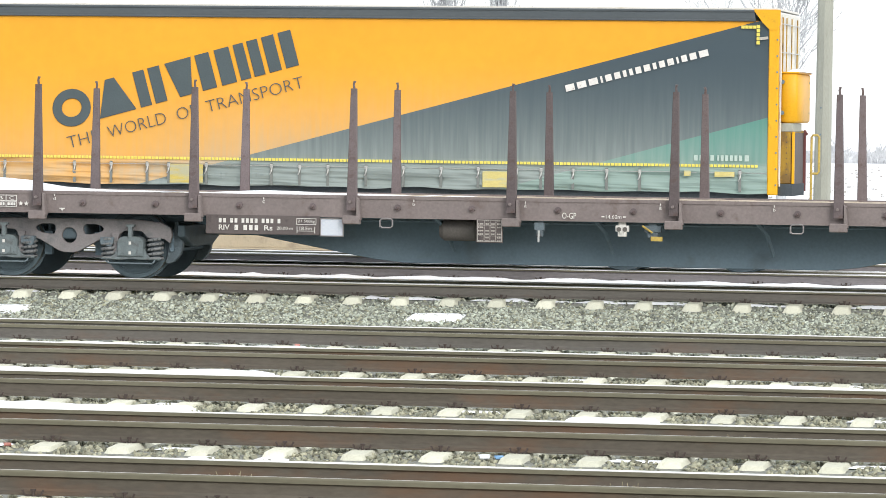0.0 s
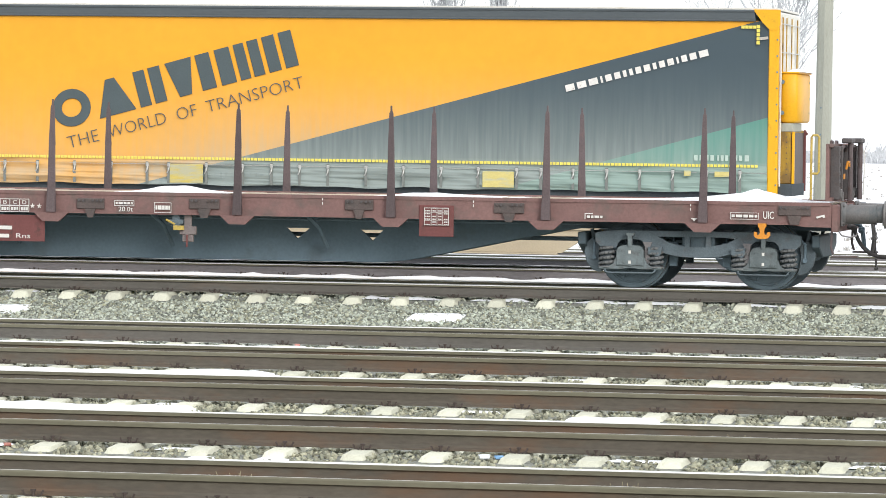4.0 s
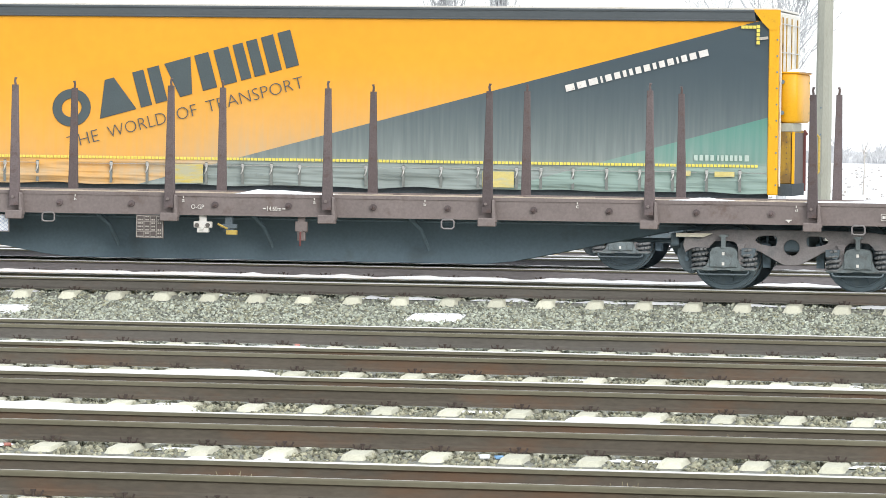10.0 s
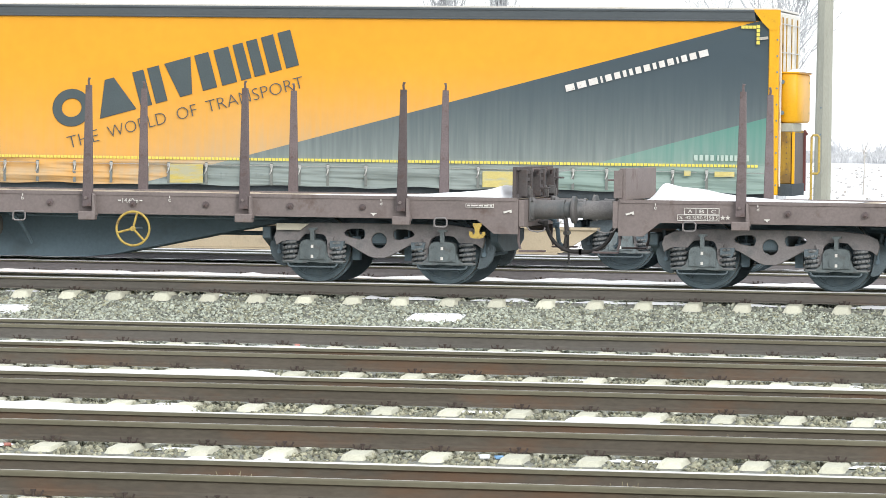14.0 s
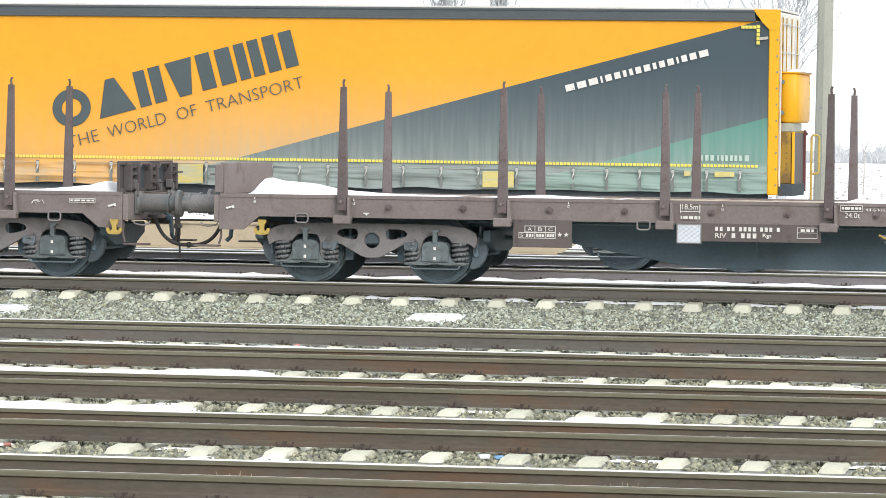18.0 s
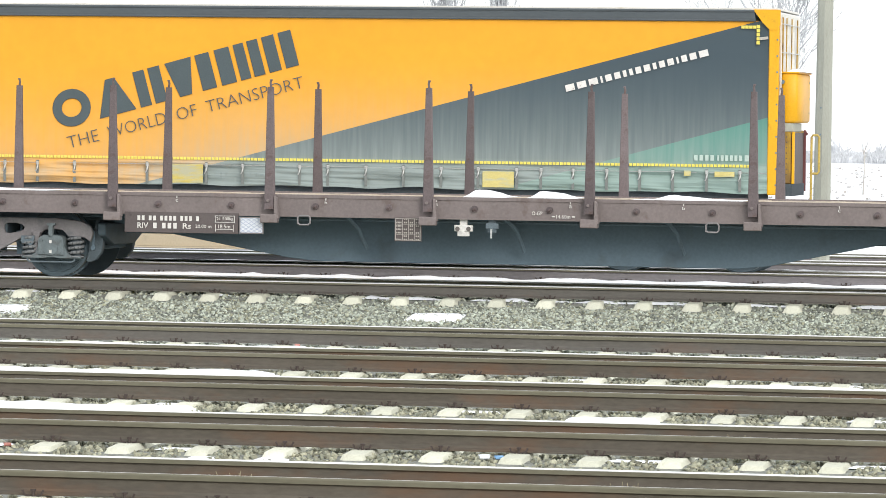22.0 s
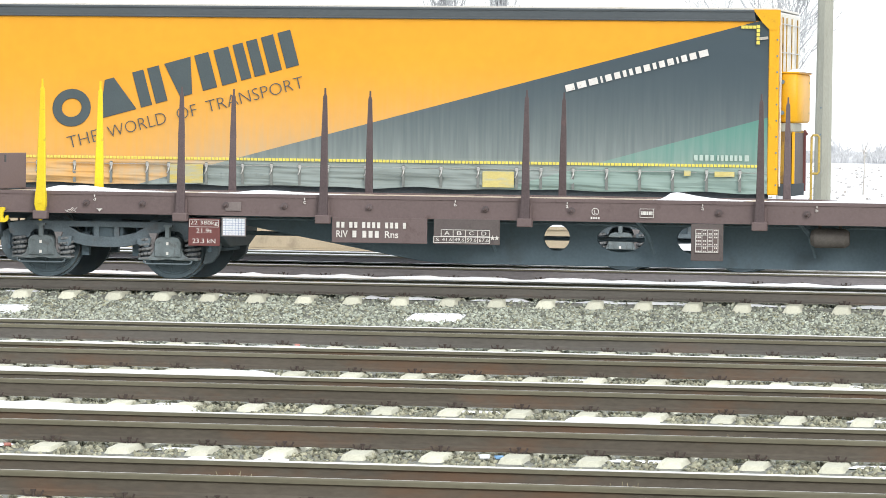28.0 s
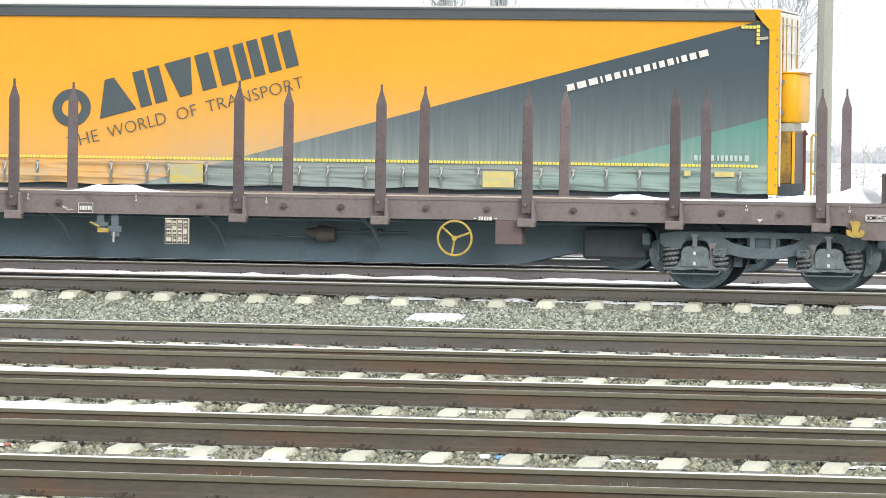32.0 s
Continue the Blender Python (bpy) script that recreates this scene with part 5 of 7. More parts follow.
rod(LASH, (0, -0.05, -0.02), (0, -0.02, 0.0), 0.015, seg=6)
LASH = finish("lashing_eye", LASH, STAKE)


def build_wagon(x, body, label, stakes, stake_kind, side, pivots, deep, walls, sill, wall_z=1.16, yellow=()):
    """One flat wagon, its middle at x, with stakes, bogies and end walls."""
    w = tagged(new("flat_wagon"), label, "flat wagon", "wagons of the train")
    w.matrix_basis = pose(x, YC, 0)
    sole = solebar_mesh(deep, body)
    part("solebar", sole, None, w, at=pose(0, FY + 0.018, 0))
    part("solebar", sole, None, w, at=pose(0, -FY - 0.018, 0, 0, 0, 180))
    for k in range(90):
        part("deck_board", BOARDS[(k * 7 + k // 3) % 3], None, w, at=pose(-9.27 + 0.2055 * k, 0, 0))
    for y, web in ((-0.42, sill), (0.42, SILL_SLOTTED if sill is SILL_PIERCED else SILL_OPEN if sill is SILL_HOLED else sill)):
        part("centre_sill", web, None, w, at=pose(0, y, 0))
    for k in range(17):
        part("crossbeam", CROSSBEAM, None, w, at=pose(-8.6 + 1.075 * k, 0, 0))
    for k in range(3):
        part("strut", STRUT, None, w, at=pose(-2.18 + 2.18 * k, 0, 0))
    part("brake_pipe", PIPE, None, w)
    beam, newer = end_beam_mesh(body), int(stake_kind == "spike" and body is not RED)
    for s in (-1, 1):
        face = 0 if s > 0 else 180
        part("end_beam", beam, None, w, at=pose(s * 9.34, 0, 0))
        for y in (-0.875, 0.875):
            b = part("buffer", BUFFERS[newer], None, w, "greasy round buffer", at=pose(s * 9.38, y, 1.03, 0, 0, face))
            part("buffer_head", HEADS[newer], None, b, "oblong striking plate" if newer else "dished round striking plate")
        part("coupling" if s > 0 else "draw_hook", COUPLING if s > 0 else DRAW_HOOK, None, w, at=pose(s * 9.40, 0, 1.0, 0, 0, face))
        part("brake_hose", HOSE, None, w, at=pose(s * 9.40, -0.36, 0.86, 0, 0, face))
        part("cock_pipe", COCK, None, w, at=pose(s * 9.40, 0.34, 0.86, 0, 0, face))
        part("shunter_grip", GRIP, None, w, at=pose(s * 9.36, -1.10, 0.82, 0, 0, face))
        part("shunter_step", STEP, None, w, at=pose(s * 9.30, -1.28, 0.50, 0, 0, face))
        part("shunter_step", STEP, None, w, at=pose(s * 9.30, 1.28, 0.50, 0, 0, face))
    rear, front = walls
    holes = {RED: ((-0.85, 0.62), (0.1, 0.62), (0.95, 0.62)), FRESH: ((-0.30, 0.85), (0.62, 0.85))}.get(body, ())
    build_end_wall(w, -9.24, wall_z, 180, rear, body, body, holes)
    build_end_wall(w, 9.24, wall_z, 0, front, DARKRIB if front < 0.5 else body, DARKRIB)
    slim = stake_kind == "spike"
    stake, bracket = stake_mesh(stake_kind, STAKE_DARK if slim else STAKE), bracket_mesh(body, slim, body is RED)
    bright = stake_mesh("flared", YELLOW) if yellow else None
    for i, sx in enumerate(stakes):
        for s in (-1, 1):
            lean = random.uniform(-0.5, 0.5)
            y = s * 1.445
            if i in yellow:
                st = part("stake", bright, None, w, "bright yellow stake", at=pose(sx, y - s * -0.02, 0.80, 0, lean, 0))
            else:
                top = random.uniform(0.985, 1.01)
                st = part("stake", stake, None, w, at=pose(sx, y, 0.90 if slim else 0.985, 0, lean, 0 if s < 0 else 180) @ Matrix.Diagonal((1, 1, top * (1.13 if slim and len(yellow) else 1), 1)))
            part("stake_bracket", bracket, None, w, at=pose(sx, y + s * 0.005, 0.80, 0, 0, 0 if s < 0 else 180))
    for a, b in zip(stakes, stakes[1:]) if body is not RED else ():
        part("lashing_eye", LASH, None, w, at=pose(a + 0.62, FY - 0.012, 1.03))
        if b - a > 1.5:
            part("lashing_eye", LASH, None, w, at=pose(b - 0.55, FY - 0.012, 1.03))
    for px in pivots:
        build_bogie(w, px, side)
        bm = bmesh.new()
        prism(bm, [(px - 0.040, 0.955), (px + 0.040, 0.955), (px + 0.040, 0.942), (px + 0.024, 0.942), (px, 0.912), (px - 0.024, 0.942), (px - 0.040, 0.942)], FY - 0.030, FY - 0.024)
        part("pivot_mark", bm, WHITE, w, "small white triangle")
    return w


# ---- signs and fittings on the near side ----
SIGN_Y = FY - 0.020


def outline_rects(x0, x1, z0, z1, t=0.007):
    return [(x0, x1, z0, z0 + t), (x0, x1, z1 - t, z1), (x0, x0 + t, z0 + t, z1 - t), (x1 - t, x1, z0 + t, z1 - t)]


def flat(w, name, rects, material, depth=0, label=""):
    y = SIGN_Y - 0.010 * depth
    return part(name, bars_mesh(name, rects, y - 0.012, y - 0.006, material), None, w, label)


def lettering(w, body, x0, x1, z0, z1, depth=0, bold=0.0, material=None):
    me = text_mesh("lettering", body, z1 - z0, material or WHITE, width=x1 - x0, bold=bold)
    return part("lettering", me, None, w, at=pose(x0, SIGN_Y - 0.010 * depth - 0.009, z0))


def panel(w, name, x0, z0, x1, z1, material, depth=0, label=""):
    bm = bmesh.new()
    y = SIGN_Y - 0.010 * depth
    box(bm, x0, x1, y - 0.006, y + 0.012, z0, z1, 0.004)
    return part(name, bm, material, w, label)


def figure_bars(x0, x1, z0, z1, groups):
    """One bar for each figure of a number, in groups."""
    units = sum(groups) + 0.6 * (len(groups) - 1)
    u, x, out = (x1 - x0) / units, x0, []
    for q in groups:
        for _ in range(q):
            out.append((x, x + 0.62 * u, z0, z1))
            x += u
        x += 0.6 * u
    return out


def sign_board(w, x0, z0, x1, z1, kind_word):
    panel(w, "number_board", x0, z0, x1, z1, FRESH if kind_word == "Rns" else BOARD, label="dark board with white wagon markings")
    h, wd = z1 - z0, x1 - x0
    long = wd > 1.35

    def at(u):
        return x0 + u * wd

    n0, n1, k0, k1, r0, r1 = (0.115, 0.67, 0.254, 0.48, 0.514, 0.588) if long else (0.05, 0.80, 0.22, 0.52, 0.56, 0.70)
    upper, lower = (z1 - 0.41 * h, z1 - 0.18 * h), (z1 - 0.79 * h, z1 - 0.52 * h)
    flat(w, "number_bars", figure_bars(at(n0), at(n1), *upper, (2, 2, 4, 3, 1)), WHITE, 0.6, "white bars of the wagon number")
    lettering(w, "RIV", at(n0), at(n0 + (0.095 if long else 0.12)), *lower, 0.5, 0.012)
    flat(w, "keeper_bars", figure_bars(at(k0), at(k1), *lower, (1, 3)), WHITE, 0.6)
    lettering(w, kind_word, at(r0), at(r1), *lower, 0.5, 0.012)
    if long and kind_word == "Rgs":
        flat(w, "data_frame", outline_rects(at(0.80), at(0.97), z1 - 0.75 * h, z1 - 0.15 * h) + [(at(0.80) + 0.007, at(0.97) - 0.007, z1 - 0.45 * h, z1 - 0.45 * h + 0.006)], WHITE, 0.6)
        flat(w, "data_bars", dashes(at(0.83), at(0.94), z1 - 0.38 * h, z1 - 0.24 * h, (1.2, 1, 0.7), 0.4), WHITE, 0.6)
    elif long:
        lettering(w, "20.00 m", at(0.625), at(0.765), z1 - 0.74 * h, z1 - 0.58 * h, 0.5)
        flat(w, "data_frame", outline_rects(at(0.797), at(0.97), z1 - 0.46 * h, z1 - 0.13 * h), WHITE, 0.6)
        lettering(w, "21 500kg", at(0.81), at(0.957), z1 - 0.39 * h, z1 - 0.20 * h, 0.5)
        flat(w, "length_mark", [(at(0.80), at(0.80) + 0.008, z0 + 0.10 * h, z0 + 0.44 * h), (at(0.955), at(0.955) + 0.008, z0 + 0.10 * h, z0 + 0.44 * h), (at(0.80) + 0.008, at(0.955), z0 + 0.20 * h, z0 + 0.20 * h + 0.007)], WHITE, 0.6)
        lettering(w, "18.5m", at(0.825), at(0.93), z0 + 0.26 * h, z0 + 0.44 * h, 0.5)


def sign_checker(w, x0, z0, x1, z1, slanted=True):
    """A white label behind a lattice of crossed wires, in a thin frame."""
    holder = panel(w, "label_holder", x0, z0, x1, z1, PLATE, 1.0, "white label behind crossed wires")
    y = SIGN_Y - 0.019
    bm = bmesh.new()
    wd, h, k = x1 - x0, z1 - z0, 4
    for i in () if slanted else range(1, 7):
        rod(bm, (x0 + wd * i / 7, y, z0), (x0 + wd * i / 7, y, z1), 0.0022, seg=4, caps=False)
        rod(bm, (x0, y, z0 + h * i / 7), (x1, y, z0 + h * i / 7), 0.0022, seg=4, caps=False)
    for i in range(-k, k + 1) if slanted else ():
        for s in (1, -1):
            # a slanted wire, cut where it meets the rim
            u0, u1 = max(0.0, i / k), min(1.0, i / k + 1.0)
            a, b = (u0, u0 - i / k), (u1, u1 - i / k)
            if u1 - u0 > 0.05:
                px = (lambda u: u) if s > 0 else (lambda u: 1 - u)
                rod(bm, (x0 + px(a[0]) * wd, y, z0 + a[1] * h), (x0 + px(b[0]) * wd, y, z0 + b[1] * h), 0.0024, seg=4, caps=False)
    part("wire_lattice", bm, BLUE, holder)
    part("holder_frame", bars_mesh("holder_frame", outline_rects(x0 - 0.012, x1 + 0.012, z0 - 0.012, z1 + 0.012, 0.012), y - 0.006, y + 0.02, RINGGREY), None, holder)


def sign_grid(w, x0, z0, x1, z1, pale=None, ink=None):
    panel(w, "load_table", x0, z0, x1, z1, pale or BOARD, 0.9, "load table of small figures")
    h, wd = z1 - z0, x1 - x0
    rects, rows = [], 7
    for i in range(1, rows):
        if i in (2, 5):
            rects.append((x0 + 0.015, x1 - 0.015, z0 + h * i / rows - 0.002, z0 + h * i / rows + 0.002))
    for c in (0.30, 0.52, 0.74):
        rects.append((x0 + c * wd - 0.003, x0 + c * wd + 0.003, z0 + 0.015, z1 - 0.015))
    for i in range(rows):
        za = z0 + h * (i + 0.32) / rows
        for c0, c1 in ((0.07, 0.26), (0.35, 0.47), (0.57, 0.69), (0.79, 0.92)):
            if (i * 7 + int(c0 * 50)) % 5:
                rects += dashes(x0 + c0 * wd, x0 + c1 * wd, za, za + h * 0.062, (1, 1) if c0 > 0.1 else (1, 2, 1), 0.5)
    rects += outline_rects(x0 + 0.012, x1 - 0.012, z0 + 0.012, z1 - 0.012, 0.008)
    flat(w, "table_print", rects, ink or GRIDPAINT, 1.5)


def sign_abc(w, x0, z0, x1, z1, letters="ABC", figures=None):
    lead = 0.16 if len(letters) == 3 else 0.13
    h, wd = z1 - z0, x1 - x0
    xs, mid = x0 + lead * wd, z0 + 0.48 * h
    rects = outline_rects(xs, x1, mid, z1, 0.008) + outline_rects(x0, x1, z0, mid, 0.008)
    cell = (x1 - xs) / len(letters)
    for i in range(len(letters)):
        if i:
            rects.append((xs + i * cell - 0.004, xs + i * cell + 0.004, z0, z1))
        if not figures:
            rects += dashes(xs + (i + 0.14) * cell, xs + (i + 0.86) * cell, z0 + 0.12 * h, mid - 0.12 * h, (1, 1, 0.8), 0.3)
    flat(w, "load_frame", rects, WHITE, 0.4, "white load limit table")
    for i, c in enumerate(letters):
        lettering(w, c, xs + (i + 0.3) * cell, xs + (i + 0.7) * cell, mid + 0.12 * h, z1 - 0.12 * h, 0.3)
        if figures:
            lettering(w, figures[i], xs + (i + 0.1) * cell, xs + (i + 0.9) * cell, z0 + 0.12 * h, mid - 0.11 * h, 0.3)
    lettering(w, "S", x0 + 0.3 * lead * wd, x0 + 0.75 * lead * wd, z0 + 0.12 * h, mid - 0.11 * h, 0.3)


def star_loop(cx, cz, r):
    return [(cx + (r if i % 2 == 0 else r * 0.42) * math.sin(math.pi * i / 5), cz + (r if i % 2 == 0 else r * 0.42) * math.cos(math.pi * i / 5)) for i in range(10)]


def sign_stars(w, x0, z0, x1, z1):
    bm = bmesh.new()
    r = (z1 - z0) * 0.52
    for cx in (x0 + r, x1 - r):
        prism(bm, star_loop(cx, (z0 + z1) / 2, r), SIGN_Y - 0.018, SIGN_Y - 0.010)
    part("stars", bm, WHITE, w)


def sign_wheel(w, x0, z0, x1, z1, material, turn):
    c, r = Vector(((x0 + x1) / 2, FY - 0.10, (z0 + z1) / 2)), (x1 - x0) / 2 - 0.01
    bm = bmesh.new()
    ring(bm, c, r, 0.017, seg=36, tseg=8)
    for k in range(3):
        a = radians(turn) + k * 2 * math.pi / 3
        rod(bm, c, c + Vector((r * math.cos(a), 0, r * math.sin(a))), 0.016, seg=8)
    rod(bm, c + Vector((0, -0.03, 0)), c + Vector((0, 0.03, 0)), 0.035, seg=12)
    wheel = part("brake_wheel", bm, material, w, "three-spoked hand brake wheel", smooth=60)
    bm = bmesh.new()
    rod(bm, c + Vector((0, 0.02, 0)), c + Vector((0, 0.45, 0.0)), 0.018, seg=8)
    part("spindle", bm, DARK, wheel)


def fitting_valve(w, x0, z0, x1, z1, lever):
    """A changeover box hung under the solebar: a hanger, a stepped plate and a lever."""
    bm = bmesh.new()
    y = FY + 0.05
    cx, wd, mid = (x0 + x1) / 2, x1 - x0, z0 + 0.55 * (z1 - z0)
    box(bm, cx - 0.05, cx + 0.05, y, y + 0.03, z1 - 0.02, 0.90)
    box(bm, x0, x1, y - 0.02, y + 0.05, mid, z1, 0.008)
    box(bm, cx - 0.32 * wd, cx + 0.32 * wd, y - 0.015, y + 0.06, z0 + 0.04, mid, 0.008)
    rod(bm, (cx, y - 0.05, mid), (cx, y + 0.3, mid), 0.022, seg=8)
    plate = WHITE if lever is WHITE else (BROWN if lever is REDBOARD else GRIME)
    v = part("brake_valve", bm, plate, w, "brake changeover box")
    bm = bmesh.new()
    if lever is OCHRE:
        tube(bm, [(cx, y - 0.05, mid), (x0 - 0.02, y - 0.06, z1)], 0.015, 6)
        box(bm, cx - 0.02, x1 + 0.02, y - 0.06, y - 0.03, z0, z0 + 0.06)
    elif lever is WHITE:
        rod(bm, (x0 + 0.05, y - 0.04, z1 - 0.05), (x0 + 0.05, y - 0.02, z1 - 0.05), 0.03, seg=10)
        rod(bm, (x1 - 0.05, y - 0.04, z1 - 0.05), (x1 - 0.05, y - 0.02, z1 - 0.05), 0.03, seg=10)
        lever = TAN
    else:
        tube(bm, [(cx, y - 0.05, mid), (cx, y - 0.06, z0 - 0.03)], 0.015, 6)
    part("lever", bm, lever, v)


def fitting_tank(w, x0, z0, x1, z1):
    bm = bmesh.new()
    r, zc, y = (z1 - z0) / 2, (z0 + z1) / 2, -1.0
    rod(bm, (x0 + 0.06, y, zc), (x1 - 0.06, y, zc), r, seg=20)
    rod(bm, (x0, y, zc), (x0 + 0.06, y, zc), r * 0.7, r, seg=20)
    rod(bm, (x1 - 0.06, y, zc), (x1, y, zc), r, r * 0.7, seg=20)
    for x in (x0 + 0.12, x1 - 0.12):
        box(bm, x - 0.02, x + 0.02, y - 0.03, y + 0.03, zc + r - 0.02, 0.92)
    part("air_reservoir", bm, TAN, w, "tan air tank", smooth=40)


def fitting_cylinder(w, x0, z0, x1, z1):
    """A brake cylinder low against the sill, with its slack adjuster's long rods."""
    zc, r, y = (z0 + z1) / 2, (z1 - z0) / 2, -0.62
    bm = bmesh.new()
    rod(bm, (x0 + 0.10, y, zc), (x1 - 0.10, y, zc), r, r * 0.8, seg=18)
    rod(bm, (x0 - 0.08, y, zc + 0.03), (x0 + 0.10, y, zc), r * 0.35, r * 0.8, seg=14)
    cyl = part("brake_cylinder", bm, TAN, w, "dusty brown brake cylinder", smooth=40)
    bm = bmesh.new()
    rod(bm, (x0 - 1.25, y, zc - 0.04), (x0, y, zc - 0.04), 0.014, seg=6)
    part("pull_rod", bm, GRIME, cyl)
    bm = bmesh.new()
    rod(bm, (x1 - 0.1, y, zc + 0.04), (x1 + 0.9, y, zc + 0.04), 0.018, seg=6)
    rod(bm, (x1 + 0.25, y, zc + 0.04), (x1 + 0.55, y, zc + 0.04), 0.045, seg=10)
    part("slack_adjuster", bm, GRIME, cyl)


def fitting_latch(w, x0, z0, x1, z1):
    """A stake socket latch: a thin greasy plate with bolt heads and a lug below."""
    bm = bmesh.new()
    box(bm, x0, x1, FY - 0.032, FY - 0.012, z0 + 0.05, z1, 0.006)
    prism(bm, [(x0 + 0.12, z0 + 0.05), (x1 - 0.12, z0 + 0.05), (x1 - 0.16, z0 - 0.07), (x0 + 0.16, z0 - 0.07)], FY - 0.045, FY - 0.02)
    latch = part("stake_latch", bm, GREASY, w, "greasy stake socket latch")
    for x in (x0 + 0.04, x0 + 0.10, x1 - 0.16, x1 - 0.10, x1 - 0.04):
        bm = bmesh.new()
        rod(bm, (x, FY - 0.060, z1 - 0.03), (x, FY - 0.03, z1 - 0.03), 0.016, seg=8)
        part("bolt_head", bm, DARKRIB, latch)


def small_frame(w, x0, z0, x1, z1):
    flat(w, "stencil", outline_rects(x0, x1, z0, z1, 0.006) + dashes(x0 + 0.02, x1 - 0.02, z0 + 0.3 * (z1 - z0), z0 + 0.7 * (z1 - z0), (1, 2, 1.4, 1.4, 0.8), 0.4), WHITE, 0.3)


def dress(w, items, word, colours):
    """Puts the listed signs and fittings on a wagon: kind, x0, z0, x1, z1."""
    for kind, x0, z0, x1, z1 in items:
        h, wd = z1 - z0, x1 - x0
        if kind == "board":
            sign_board(w, x0, z0, x1, z1, word)
        elif kind in ("boardA", "gridb"):
            panel(w, "table_board", x0, z0, x1, z1, BOARD)
        elif kind == "redboard":
            panel(w, "red_board", x0, z0, x1, z1, REDBOARD, label="dull red board with white writing")
            if wd > 0.8:
                lettering(w, "RIV", x0 + 0.20, x0 + 0.36, z1 - 0.27 * h, z1 - 0.10 * h, 0.5)
                flat(w, "number_bars", [(x0 + 0.08, x0 + 0.17, z1 - 0.25 * h, z1 - 0.12 * h)] + dashes(x0 + 0.08, x0 + 0.56, z1 - 0.56 * h, z1 - 0.42 * h, (1.0, 0.8, 2.6), 0.4) + dashes(x0 + 0.08, x0 + 0.52, z0 + 0.13 * h, z0 + 0.27 * h, (2.2, 1.6), 0.5), WHITE, 0.6)
                lettering(w, "Rns", x0 + 0.62, x0 + 0.82, z0 + 0.12 * h, z0 + 0.30 * h, 0.5)
            else:
                lettering(w, "22 380kg", x0 + 0.03, x1 - 0.03, z1 - 0.26 * h, z1 - 0.08 * h, 0.5)
                lettering(w, "21.9t", x0 + 0.11, x1 - 0.11, z1 - 0.52 * h, z1 - 0.36 * h, 0.5)
                lettering(w, "23.3 kN", x0 + 0.06, x1 - 0.06, z0 + 0.10 * h, z0 + 0.27 * h, 0.5)
                flat(w, "data_frame", outline_rects(x0 + 0.015, x1 - 0.015, z1 - 0.31 * h, z1 - 0.04 * h, 0.006), WHITE, 0.6)
        elif kind == "redplate":
            panel(w, "red_plate", x0, z0, x1, z1, REDBOARD, label="dull red plate below the solebar")
        elif kind == "checker":
            sign_checker(w, x0, z0, x1, z1, word != "Rns")
        elif kind == "grid":
            sign_grid(w, x0, z0, x1, z1, colours.get("table"), colours.get("ink"))
        elif kind == "abc":
            sign_abc(w, x0, z0, x1, z1, "ABC", colours.get("figures"))
        elif kind == "abcd":
            sign_abc(w, x0, z0, x1, z1, "ABCD", colours.get("figures"))
        elif kind == "stars":
            sign_stars(w, x0, z0, x1, z1)
        elif kind == "dgp":
            lettering(w, "O-GP", x0, x1, z0, z1)
        elif kind == "l1460":
            if "bars" in colours:
                flat(w, "stencil", dashes(x0 + 0.05, x1 - 0.05, z0 + 0.01, z1 - 0.01, (1, 1, 1, 1, 1.4), 0.4), WHITE, 0.3)
            else:
                lettering(w, "14.60m", x0 + 0.04, x1 - 0.04, z0, z1)
            flat(w, "arrows", [(x0 - 0.02, x0 + 0.02, (z0 + z1) / 2 - 0.008, (z0 + z1) / 2 + 0.008), (x1 - 0.02, x1 + 0.02, (z0 + z1) / 2 - 0.008, (z0 + z1) / 2 + 0.008)], WHITE)
        elif kind == "uic":
            lettering(w, "UIC", x0, x1, z0, z1, 0, 0.01)
        elif kind == "mass":
            small_frame(w, x0, z0 + 0.5 * h, x0 + max(0.28, 0.5 * wd), z1)
            lettering(w, "20.0t" if word == "Rns" else "24.0t", x0 + 0.06, x0 + 0.26, z0, z0 + 0.42 * h)
            if wd > 0.4:
                lettering(w, "44.6 km", x0 + 0.56 * wd, x1, z0 + 0.55 * h, z1 - 0.04)
        elif kind == "deg":
            flat(w, "stencil", outline_rects(x0, x1, z0, z1, 0.006), WHITE, 0.3)
            lettering(w, "<3\u00b030'", x0 + 0.03, x1 - 0.03, z0 + 0.25 * h, z1 - 0.2 * h)
        elif kind == "hex":
            bm = bmesh.new()
            c, e, y = (z0 + z1) / 2, 0.36 * h, SIGN_Y - 0.012
            corners = [(x0, c), (x0 + e, z0), (x1 - e, z0), (x1, c), (x1 - e, z1), (x0 + e, z1)]
            for (xa, za), (xb, zb) in zip(corners, corners[1:] + corners[:1]):
                rod(bm, (xa, y, za), (xb, y, zb), 0.005, seg=4)
            part("stencil", bm, WHITE, w)
            lettering(w, "51.2 m\u00b2", x0 + 0.95 * e, x1 - 0.8 * e, z0 + 0.27 * h, z1 - 0.24 * h)
        elif kind in ("nev", "sq"):
            small_frame(w, x0, z0, x1, z1)
        elif kind == "len" and word == "Rns":
            mid = x0 + 0.46 * wd
            flat(w, "length_mark", [(x0, x0 + 0.010, z0, z1), (mid, mid + 0.010, z0, z1), (x0 + 0.010, mid, z0 + 0.38 * h, z0 + 0.38 * h + 0.008)], WHITE, 0.3)
            lettering(w, "18.50m", x0 + 0.03, mid - 0.02, z0 + 0.52 * h, z1)
